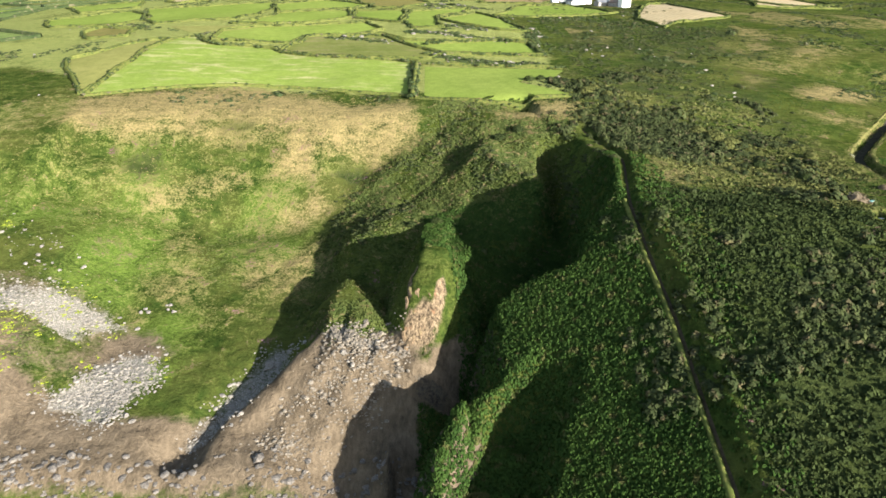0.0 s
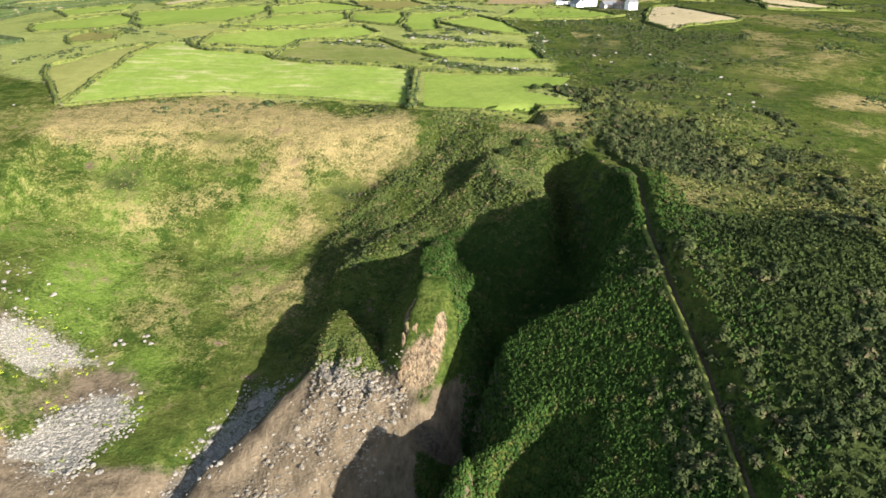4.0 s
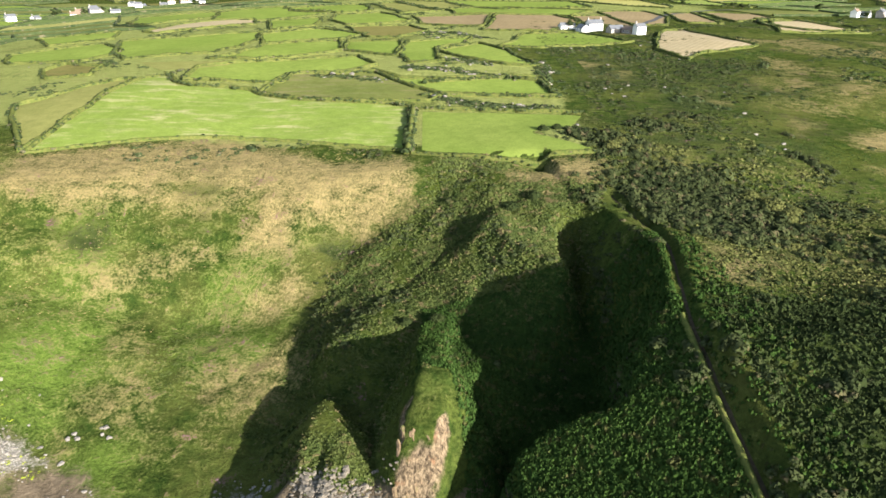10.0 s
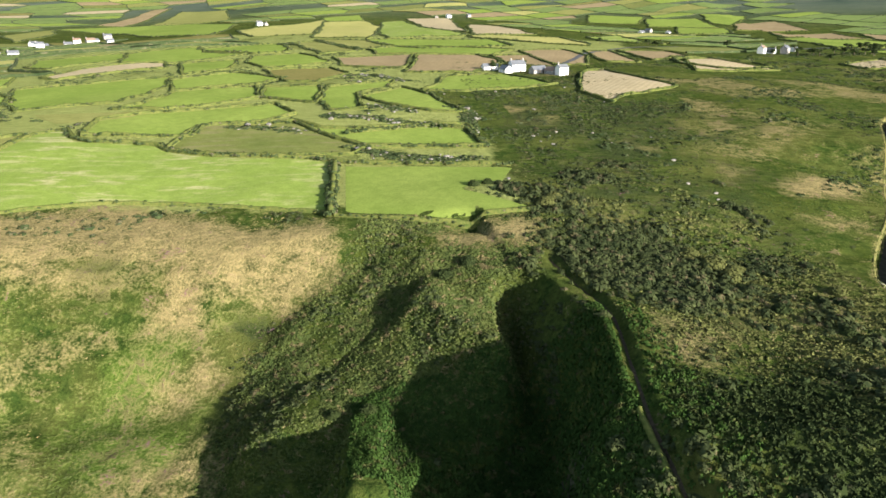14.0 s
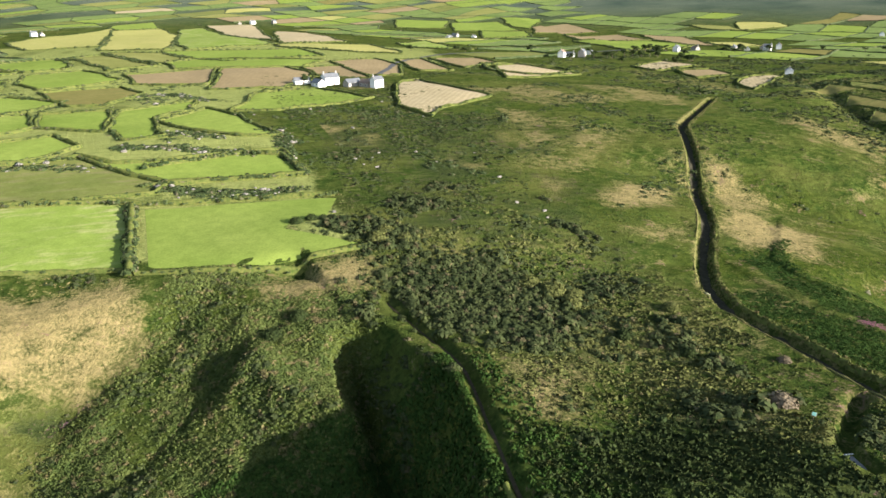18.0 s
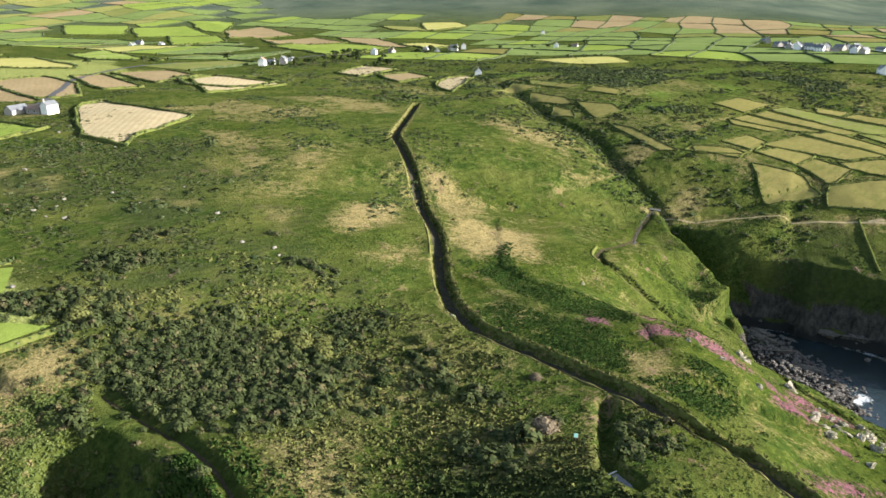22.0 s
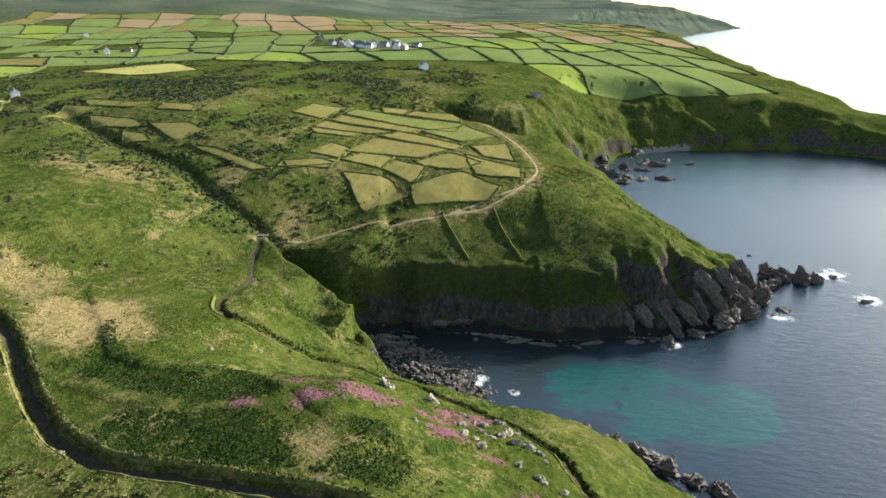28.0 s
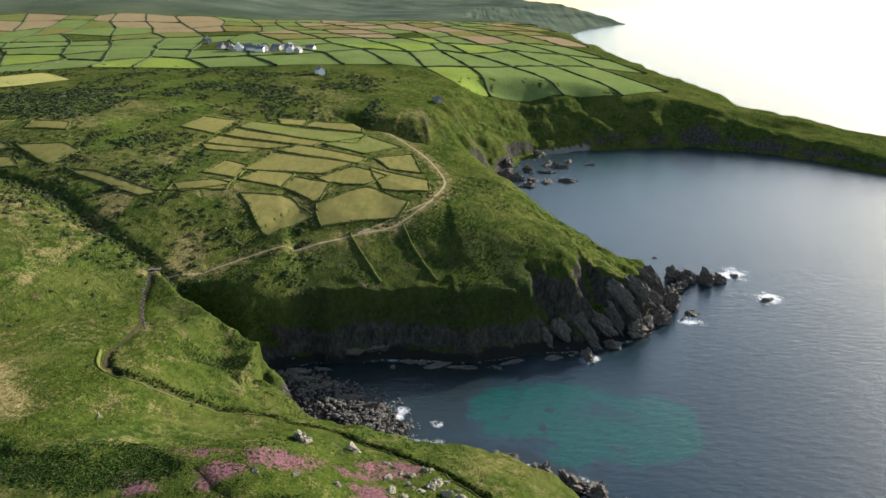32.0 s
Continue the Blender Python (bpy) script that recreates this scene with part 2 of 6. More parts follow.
    h = np.where((g < 26) & (y > 212), smax(h, crest - np.where(outer > 0, 2.6, 0.10) * g, 1.5), h)
    for step in ([(214, 276), (197, 259), (183, 247), (179, 234), (179, 217), (185, 203), (176, 192)], [(168, 262), (163, 240), (160, 222), (163, 203), (166, 190), (172, 176)]):
        g, upper = near_line(x, y, step)
        h = h - 0.85 * np.where(upper > 0, 0, smooth(0.2, 3.6, g) * smooth(30, 8, g))
    # small slips that leave dark edges on the bay slope
    for slip in [[(-6, 261.1), (-17.4, 246.6), (-28.7, 239.7), (-46.1, 235.1), (-52.4, 215.9)], [(-97.4, 215), (-93.3, 222.4), (-90.9, 230.5)], [(-71.4, 211.3), (-70.3, 213.9), (-67.4, 215.8)]]:
        g, upper = near_line(wx, wy, slip)
        h = h - 0.5 * np.where(upper > 0, smooth(0.2, 1.6, g) * smooth(9, 3, g), 0)
    # two green spurs running down the eastern cliff
    for spur in ([(352, 139, 33), (341, 136, 29), (335, 132, 21), (328, 128, 7)], [(370, 104, 34), (360, 103, 28), (350, 101, 19), (341, 98, 7)], [(344, 196, 32), (334, 194, 28), (327, 191, 15)], [(336, 232, 35), (327, 229, 30), (320, 224, 15)]):
        g, _, crest = near_line(wx, wy, spur)
        h = np.where(g < 14, smax(h, crest - 1.9 * g, 1.2), h)
    for chine in ([(338, 84, 2, 2), (350, 93, 14, 2.5), (361, 99, 29, 1.5)], [(346, 56, 2, 2), (362, 66, 13, 3), (380, 72, 31, 1.5)], [(368, 30, 2, 2), (380, 44, 14, 3), (392, 56, 27, 1.5)]):
        g, _, floor, half = near_line(wx, wy, chine)
        h = np.where(g < 22, smin(h, floor + 1.7 * np.maximum(g - half, 0), 2.0), h)
    # the valley behind the eastern headland, down to the outer bay
    g, _, floor, half = near_line(wx + 8 * fbm(x, y, 30, 45), wy, [(594, 112, 0, 9), (582, 140, 14, 7), (573, 165, 30, 6), (574, 198, 46, 5), (590, 235, 61, 5)])
    h = np.where(g < 70, smin(h, floor + 0.85 * np.maximum(g - half, 0) + 3 * crag, 3.0), h)
    # a sunken strip beside the lane, with a corner for the slab
    trench = near_line(x, y, TRENCH)[0]
    h = h - 2.3 * smooth(2.1, 1.0, trench)
    # sea bed
    bed = -0.6 - 0.10 * np.maximum(-s, 0)
    h = np.where(s < 0, np.maximum(bed, -9) + 0.8 * crag * smooth(0, -8, s), h)
    # the boulder beach
    g, _, crest = near_line(wx, wy, [(297, 212, 3.6), (290, 194, 2.6), (281, 174, 1.4), (272, 154, 0.2)])
    h = np.maximum(h, np.where(g < 20, crest - 0.17 * np.maximum(g - 4, 0) + 0.7 * crag, -9))
    return h


# ---------------------------------------------------------------- materials
class Nodes:
    """Small wrapper to write node materials briefly."""

    def __init__(self, name):
        self.mat = bpy.data.materials.new(name)
        self.mat.use_nodes = True
        self.tree = self.mat.node_tree
        self.bsdf = self.tree.nodes["Principled BSDF"]
        self.pos = self.tree.nodes.new("ShaderNodeNewGeometry")

    def link(self, a, b):
        self.tree.links.new(a, b)

    def put(self, socket, value):
        if hasattr(value, "links"):
            self.link(value, socket)
        elif isinstance(value, tuple) and len(value) == 3 and socket.type == "RGBA":
            socket.default_value = (*value, 1)
        else:
            socket.default_value = value

    def noise(self, scale, detail=3.0, rough=0.55, stretch=None, warp=0.0):
        n = self.tree.nodes.new("ShaderNodeTexNoise")
        n.inputs["Scale"].default_value, n.inputs["Detail"].default_value = scale, detail
        n.inputs["Roughness"].default_value, n.inputs["Distortion"].default_value = rough, warp
        src = self.pos.outputs["Position"]
        if stretch:
            m = self.tree.nodes.new("ShaderNodeMapping")
            m.inputs["Scale"].default_value = stretch[:3]
            if len(stretch) > 3:
                m.inputs["Rotation"].default_value = (0, 0, stretch[3])
            self.link(src, m.inputs[0])
            src = m.outputs[0]
        self.link(src, n.inputs["Vector"])
        return n.outputs["Fac"]

    def voronoi(self, scale, feature="F1"):
        n = self.tree.nodes.new("ShaderNodeTexVoronoi")
        n.feature = feature
        n.inputs["Scale"].default_value = scale
        self.link(self.pos.outputs["Position"], n.inputs["Vector"])
        return n.outputs["Distance"]

    def math(self, op, a, b=0.0, clamp=False):
        n = self.tree.nodes.new("ShaderNodeMath")
        n.operation, n.use_clamp = op, clamp
        self.put(n.inputs[0], a), self.put(n.inputs[1], b)
        return n.outputs[0]

    def ramp(self, value, a, b, lo=0.0, hi=1.0):
        n = self.tree.nodes.new("ShaderNodeMapRange")
        n.clamp = True
        for socket, v in zip(n.inputs[:5], (value, a, b, lo, hi)):
            self.put(socket, v)
        return n.outputs[0]

    def mix(self, fac, a, b):
        n = self.tree.nodes.new("ShaderNodeMix")
        n.data_type = "RGBA"
        self.put(n.inputs[0], fac), self.put(n.inputs[6], a), self.put(n.inputs[7], b)
        return n.outputs[2]

    def attribute(self, name):
        n = self.tree.nodes.new("ShaderNodeAttribute")
        n.attribute_name = name
        return n.outputs["Fac"]

    def island(self):
        return self.pos.outputs["Random Per Island"]

    def each(self):
        return self.tree.nodes.new("ShaderNodeObjectInfo").outputs["Random"]

    def done(self, colour, rough=0.9, bump=None, depth=0.3, strength=0.6, spec=0.2):
        self.put(self.bsdf.inputs["Base Color"], colour)
        self.put(self.bsdf.inputs["Roughness"], rough)
        self.put(self.bsdf.inputs["Specular IOR Level"], spec)
        if bump is not None:
            b = self.tree.nodes.new("ShaderNodeBump")
            b.inputs["Strength"].default_value, b.inputs["Distance"].default_value = strength, depth
            self.link(bump, b.inputs["Height"])
            self.link(b.outputs[0], self.bsdf.inputs["Normal"])
        return self.mat


def ground_material():
    k = Nodes("moorland")
    fine, mid, wide = k.noise(1.3, 4, 0.65), k.noise(0.22, 4, 0.6, warp=0.6), k.noise(0.035, 3)
    streak = k.noise(0.5, 3, 0.6, (0.35, 1.0, 1.0, 0.5))
    grain = k.noise(4.5, 4, 0.75)
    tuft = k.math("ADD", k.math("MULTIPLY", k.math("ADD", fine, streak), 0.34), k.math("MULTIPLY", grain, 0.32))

    def mask(name, amount=1.1, sharp=3.0):
        v = k.math("ADD", k.attribute(name), k.math("MULTIPLY", k.math("SUBTRACT", k.math("ADD", mid, fine), 1.0), amount))
        return k.math("MULTIPLY", k.math("SUBTRACT", v, 0.35), sharp, clamp=True)

    green = k.mix(k.ramp(mid, 0.35, 0.68), (0.033, 0.056, 0.0119), (0.096, 0.115, 0.0257))
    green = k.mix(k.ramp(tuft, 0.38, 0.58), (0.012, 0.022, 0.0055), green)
    green = k.mix(k.ramp(wide, 0.45, 0.7, 0.0, 0.45), green, (0.117, 0.113, 0.0313))
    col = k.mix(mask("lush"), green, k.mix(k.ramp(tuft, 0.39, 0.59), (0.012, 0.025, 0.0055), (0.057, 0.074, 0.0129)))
    col = k.mix(mask("turf", 0.7), col, k.mix(k.ramp(tuft, 0.36, 0.62), (0.043, 0.076, 0.0130), (0.097, 0.138, 0.0250)))
    col = k.mix(mask("pasture", 0.5), col, k.mix(k.ramp(tuft, 0.36, 0.62), (0.122, 0.149, 0.0387), (0.240, 0.253, 0.0828)))
    col = k.mix(mask("dry", 1.5, 1.7), col, k.mix(k.ramp(tuft, 0.38, 0.60), (0.105, 0.094, 0.038), (0.245, 0.192, 0.088)))
    col = k.mix(mask("scrub"), col, k.mix(k.ramp(tuft, 0.38, 0.62), (0.018, 0.028, 0.009), (0.050, 0.062, 0.020)))
    col = k.mix(mask("heather", 1.4, 2.5), col, k.mix(k.ramp(fine, 0.4, 0.6), (0.06, 0.045, 0.035), (0.17, 0.070, 0.095)))
    col = k.mix(mask("soil", 0.7), col, k.mix(k.ramp(k.math("ADD", k.math("MULTIPLY", mid, 0.5), k.math("MULTIPLY", k.noise(0.7, 6, 0.75, (1.4, 0.5, 0.5)), 0.5)), 0.34, 0.64), (0.054, 0.042, 0.028), (0.172, 0.134, 0.090)))
    stone = k.mix(k.ramp(k.noise(0.45, 6, 0.75, (1, 1, 0.45)), 0.35, 0.75), (0.020, 0.019, 0.017), (0.105, 0.094, 0.075))
    col = k.mix(mask("rock", 0.6, 4.0), col, stone)
    warm = k.mix(k.ramp(k.noise(0.9, 6, 0.78, (1.6, 1.6, 0.22)), 0.41, 0.60), (0.048, 0.036, 0.023), (0.255, 0.192, 0.122))
    warm = k.mix(k.ramp(k.noise(0.3, 3), 0.60, 0.70), warm, (0.24, 0.140, 0.080))
    col = k.mix(mask("warmrock", 0.5, 4.0), col, warm)
    gravel = k.mix(k.ramp(k.voronoi(2.2), 0.1, 0.5), (0.34, 0.32, 0.285), (0.16, 0.15, 0.125))
    col = k.mix(mask("gravel", 0.9, 3.0), col, gravel)
    col = k.mix(mask("wet", 0.5, 4.0), col, (0.022, 0.022, 0.020))
    # distance haze put into the colour: far moor turns greyer and bluer
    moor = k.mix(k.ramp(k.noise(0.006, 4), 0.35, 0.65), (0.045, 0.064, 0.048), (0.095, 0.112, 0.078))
    col = k.mix(k.attribute("hazy_moor"), col, moor)
    height = k.math("ADD", k.math("ADD", k.math("MULTIPLY", fine, 0.55), mid), k.math("MULTIPLY", grain, 0.22))
    return k.done(col, 1.0, height, 1.3, 0.85, 0.0)


def foliage(name, dark, light, dead=None, share=0.06):
    k = Nodes(name)
    tone = k.math("ADD", k.ramp(k.noise(0.45, 3, 0.6), 0.32, 0.68, 0.0, 0.55), k.ramp(k.noise(0.07, 3), 0.35, 0.65, -0.15, 0.25))
    tone = k.math("ADD", tone, k.ramp(k.island(), 0, 1, 0.0, 0.3), clamp=True)
    col = k.mix(tone, dark, light)
    if dead:
        col = k.mix(k.ramp(k.noise(0.4, 2), 0.62 - share, 0.66), col, dead)
    return k.done(col, 0.9, None, spec=0.03)


def pasture(name, a, b, lines=0.0, angle=0.0, pale=None, share=0.5):
    k = Nodes(name)
    wide, mid, fine = k.noise(0.03, 3), k.noise(0.25, 4, 0.65), k.noise(1.6, 3, 0.7)
    col = k.mix(k.ramp(wide, 0.3, 0.7), a, b)
    col = k.mix(k.ramp(k.each(), 0.0, 1.0, 0.0, 0.5), col, tuple(0.5 * (p + q) * 1.12 for p, q in zip(a, b)))
    if pale:
        row = k.noise(0.22, 4, 0.7, (0.25, 1.0, 1.0, angle))
        col = k.mix(k.math("MULTIPLY", k.ramp(row, 0.50, 0.60), k.ramp(wide, 0.38, 0.58, 0.2, share)), col, pale)
    if lines:
        w = k.tree.nodes.new("ShaderNodeTexWave")
        m = k.tree.nodes.new("ShaderNodeMapping")
        m.inputs["Rotation"].default_value = (0, 0, angle)
        k.link(k.pos.outputs["Position"], m.inputs[0])
        k.link(m.outputs[0], w.inputs["Vector"])
        w.inputs["Scale"].default_value, w.inputs["Distortion"].default_value, w.inputs["Detail Scale"].default_value = 0.09, 6.0, 0.3
        col = k.mix(k.math("MULTIPLY", w.outputs["Fac"], lines), col, tuple(0.62 * p for p in a))
    col = k.mix(k.ramp(k.math("ADD", mid, fine), 0.75, 1.22, 0.5, 0.0), col, tuple(0.55 * p for p in a))
    return k.done(col, 0.9, k.math("ADD", mid, k.math("MULTIPLY", fine, 0.5)), 0.25, 0.5, 0.0)


def stone(name, dark, light, moss=None, scale=0.9):
    k = Nodes(name)
    band = k.noise(scale, 5, 0.7, (1.0, 1.0, 0.5))
    col = k.mix(k.ramp(band, 0.32, 0.68), dark, light)
    col = k.mix(k.ramp(k.voronoi(1.1, "DISTANCE_TO_EDGE"), 0.0, 0.05, 0.6, 0.0), col, tuple(0.35 * p for p in dark))
    col = k.mix(k.ramp(k.each(), 0, 1, 0.0, 0.3), col, light)
    if moss:
        up = k.tree.nodes.new("ShaderNodeSeparateXYZ")
        k.link(k.pos.outputs["Normal"], up.inputs[0])
        col = k.mix(k.math("MULTIPLY", k.ramp(up.outputs[2], 0.55, 0.85), k.ramp(k.noise(0.5), 0.42, 0.6)), col, moss)
    return k.done(col, 0.85, k.math("ADD", band, k.noise(3.0, 4, 0.7)), 0.35, 0.8, 0.08)


def simple(name, a, b, scale=2.0, rough=0.8, bump=0.05, spec=0.3):
    k = Nodes(name)
    n = k.noise(scale, 4, 0.65)
    return k.done(k.mix(k.ramp(n, 0.3, 0.7), a, b), rough, n, bump, 0.5, spec)


M_GROUND = ground_material()
M_GORSE = foliage("gorse_scrub", (0.016, 0.025, 0.0104), (0.058, 0.069, 0.0260), (0.080, 0.069, 0.0359), 0.03)
M_FERN = foliage("moor_bracken", (0.035, 0.055, 0.0155), (0.098, 0.114, 0.0334), (0.133, 0.110, 0.0503), 0.05)
M_BRACKEN = foliage("bracken", (0.018, 0.039, 0.0095), (0.041, 0.073, 0.0156), (0.066, 0.070, 0.0247), 0.02)
M_BRAKE = foliage("headland_bracken", (0.022, 0.044, 0.0118), (0.071, 0.100, 0.0239), (0.092, 0.083, 0.0334), 0.03)
M_DARKLEAF = foliage("bramble_scrub", (0.016, 0.025, 0.0095), (0.042, 0.056, 0.0180))
M_HEATHGRASS = foliage("heath_grass", (0.046, 0.059, 0.0168), (0.112, 0.113, 0.0407), (0.163, 0.127, 0.0658), 0.05)
M_HEDGE = foliage("hedge_leaves", (0.020, 0.034, 0.0130), (0.058, 0.074, 0.0286), (0.11, 0.10, 0.0585), 0.03)
M_OLIVE = foliage("olive_bush", (0.050, 0.060, 0.018), (0.115, 0.118, 0.040))
M_DRYGRASS = foliage("dry_grass_tufts", (0.13, 0.105, 0.040), (0.26, 0.21, 0.095))
M_PALEBUSH = foliage("grey_twiggy_bush", (0.095, 0.076, 0.050), (0.210, 0.168, 0.115))
M_HEATHER = foliage("heather_bloom", (0.058, 0.042, 0.034), (0.118, 0.063, 0.068), (0.05, 0.06, 0.02), 0.18)
M_BANK = simple("grassy_bank", (0.045, 0.070, 0.016), (0.125, 0.125, 0.038), 0.9, 0.95, 0.25, 0.0)
M_DRYBANK = simple("dry_grassy_bank", (0.060, 0.070, 0.022), (0.170, 0.150, 0.058), 0.8, 0.95, 0.25, 0.0)
M_EARTH = simple("trodden_earth", (0.030, 0.025, 0.016), (0.070, 0.056, 0.034), 1.2, 0.95, 0.08, 0.0)
M_LANE = simple("lane_earth", (0.026, 0.026, 0.018), (0.060, 0.054, 0.036), 0.8, 0.95, 0.08, 0.0)
M_PALEPATH = simple("dry_path", (0.17, 0.138, 0.075), (0.31, 0.252, 0.145), 0.7, 0.95, 0.08, 0.1)
M_ROAD = simple("asphalt", (0.045, 0.045, 0.045), (0.065, 0.063, 0.06), 1.0, 0.9, 0.02, 0.2)
M_FIELDS = {
    "green": pasture("green_pasture", (0.143, 0.196, 0.0368), (0.204, 0.248, 0.0570)),
    "mown": pasture("mown_pasture", (0.143, 0.198, 0.0377), (0.195, 0.244, 0.0561), 0.0, 0.15, (0.335, 0.315, 0.150), 0.9),
    "olive": pasture("rough_pasture", (0.160, 0.170, 0.0480), (0.228, 0.221, 0.0760)),
    "grass": pasture("deep_green_pasture", (0.109, 0.152, 0.0442), (0.158, 0.198, 0.0662)),
    "rough": pasture("rough_meadow", (0.108, 0.130, 0.0340), (0.158, 0.166, 0.0500), 0.0, 0.3, (0.194, 0.162, 0.0885), 0.6),
    "yellow": pasture("yellow_grass", (0.265, 0.263, 0.0774), (0.347, 0.313, 0.1161)),
    "beige": pasture("cut_hay", (0.325, 0.264, 0.152), (0.395, 0.326, 0.198), 0.35, 0.6),
    "brown": pasture("stubble", (0.215, 0.165, 0.088), (0.275, 0.210, 0.115), 0.15, 0.3),
    "dry": pasture("dry_meadow", (0.138, 0.128, 0.0400), (0.200, 0.174, 0.0640), 0.0, 0.3, (0.087, 0.106, 0.0252), 0.5),
}
M_CLIFF = stone("dark_sea_rock", (0.034, 0.031, 0.028), (0.190, 0.165, 0.135))
M_PALEROCK = stone("pale_lichen_rock", (0.17, 0.148, 0.115), (0.44, 0.39, 0.31), (0.07, 0.09, 0.025), 1.6)
M_RUBBLE = stone("slip_rubble", (0.085, 0.072, 0.055), (0.27, 0.235, 0.185))
M_ORANGEROCK = stone("orange_rock", (0.060, 0.044, 0.028), (0.225, 0.160, 0.098), (0.10, 0.14, 0.022), 0.9)
M_SCREE = stone("scree_stone", (0.115, 0.104, 0.088), (0.285, 0.262, 0.225))
M_LIME = foliage("lime_tufts", (0.110, 0.150, 0.016), (0.260, 0.290, 0.035))
M_PEBBLE = stone("beach_boulder", (0.040, 0.037, 0.034), (0.20, 0.18, 0.155))
M_WHITEWALL = simple("white_render", (0.68, 0.66, 0.62), (0.80, 0.79, 0.76), 0.6, 0.8, 0.02)
M_STONEWALL = simple("granite_wall", (0.20, 0.185, 0.165), (0.38, 0.35, 0.31), 1.5, 0.9, 0.08)
M_SLATE = simple("slate_roof", (0.075, 0.080, 0.088), (0.14, 0.145, 0.155), 1.2, 0.6, 0.05, 0.4)
M_TILE = simple("brown_roof", (0.15, 0.105, 0.075), (0.24, 0.165, 0.12), 1.2, 0.75, 0.05)
M_GLASS = simple("window_glass", (0.02, 0.025, 0.03), (0.03, 0.035, 0.04), 1.0, 0.1, 0.0, 0.5)
M_WOOD = simple("weathered_wood", (0.14, 0.10, 0.065), (0.26, 0.20, 0.14), 4.0, 0.85, 0.02)
M_BARK = simple("bark", (0.06, 0.045, 0.03), (0.13, 0.10, 0.07), 3.0, 0.9, 0.05)
M_CONCRETE = simple("concrete", (0.13, 0.13, 0.13), (0.21, 0.205, 0.195), 1.5, 0.9, 0.03)
M_TEAL = simple("teal_panel", (0.10, 0.24, 0.20), (0.15, 0.32, 0.27), 3.0, 0.5, 0.0, 0.4)
M_SHED = simple("turquoise_shed", (0.18, 0.42, 0.42), (0.24, 0.50, 0.48), 1.0, 0.6, 0.0)


# ---------------------------------------------------------------- mesh helpers
def mesh_of(name, verts, faces, mats=(), smooth=False):
    """A mesh from arrays; faces all of one size."""
    verts, faces = np.asarray(verts, float), np.asarray(faces, np.int32)
    me = bpy.data.meshes.new(name)
    n = faces.shape[1]
    me.vertices.add(len(verts))
    me.vertices.foreach_set("co", verts.ravel())
    me.loops.add(faces.size)
    me.loops.foreach_set("vertex_index", faces.ravel())
    me.polygons.add(len(faces))
    me.polygons.foreach_set("loop_start", np.arange(0, faces.size, n, dtype=np.int32))
    me.update(calc_edges=True)
    me.polygons.foreach_set("use_smooth", np.full(len(faces), smooth))
    for m in mats:
        me.materials.append(m)
    return me


def grid_faces(ny, nx):
    i = np.arange((ny - 1) * (nx - 1))
    a = i // (nx - 1) * nx + i % (nx - 1)
    return np.stack([a, a + 1, a + nx + 1, a + nx], 1)


def part(name, bm, material, parent, label=""):
    """One mesh object under a thing; bm is a bmesh or a mesh."""
    if isinstance(bm, bmesh.types.BMesh):
        me = bpy.data.meshes.new(name)
        bm.to_mesh(me)
        bm.free()
    else:
        me = bm
    if material and not me.materials:
        me.materials.append(material)
    ob = new(name, me)
    ob.parent = parent
    return tagged(ob, label) if label else ob


def box(x, y, z, sx, sy, sz, bevel=0.0):
    bm = bmesh.new()
    bmesh.ops.create_cube(bm, size=1.0, matrix=Matrix.Translation((x, y, z)) @ Matrix.Diagonal((sx, sy, sz, 1)))
    if bevel:
        bmesh.ops.bevel(bm, geom=bm.edges[:], offset=bevel, segments=1, affect="EDGES")
    return bm


def spaced(lo, a, b, hi, step, grow=1.10, most=90):
    def out(start, end, sgn):
        v, s, r = start, step, []
        while (end - v) * sgn > 0:
            s = min(s * grow, most)
            v += sgn * s
            r.append(v)
        return r
    mid = np.arange(a, b + step, step)
    return np.array(out(mid[0], lo, -1)[::-1] + list(mid) + out(mid[-1], hi, 1))


def inside(x, y, ring):
    hit = np.zeros(np.shape(x), bool)
    for (ax, ay), (bx, by) in zip(ring, ring[1:] + ring[:1]):
        if ay != by:
            hit ^= ((ay > y) != (by > y)) & (x < (bx - ax) * (y - ay) / (by - ay) + ax)
    return hit


def region(x, y, ring, soft):
    """1 inside the ring, falling to 0 over soft metres outside it."""
    d = near_line(x, y, ring + ring[:1])[0]
    return np.where(inside(x, y, ring), np.clip(0.5 + d / soft, 0, 1), np.clip(0.5 - d / soft, 0, 1))


# ---------------------------------------------------------------- the ground sheet
GX = np.concatenate([spaced(-4600, -135, 440, 441, 1.25), spaced(445, 445, 820, 4900, 4.0)])
GY = np.concatenate([spaced(-900, -250, 2, 2, 4.0), spaced(6, 6, 455, 4800, 1.3)])
XX, YY = np.meshgrid(GX, GY)
LANE = [(104, 60), (116, 88), (124, 112), (126, 129), (128, 138), (132, 150), (132, 162), (134, 177), (135, 194), (135, 206), (136, 219), (143, 234), (158, 254), (181, 279), (200, 306), (220, 334), (242, 367), (256, 389), (284, 413), (335, 456)]
RIDGE_PATH = [(52, 60), (51.5, 80), (50.9, 98), (50.3, 114), (49.7, 134), (48.7, 145), (48, 157), (48, 171), (50.5, 184), (53.5, 198), (55.5, 210), (55, 222), (52, 238), (50, 248)]
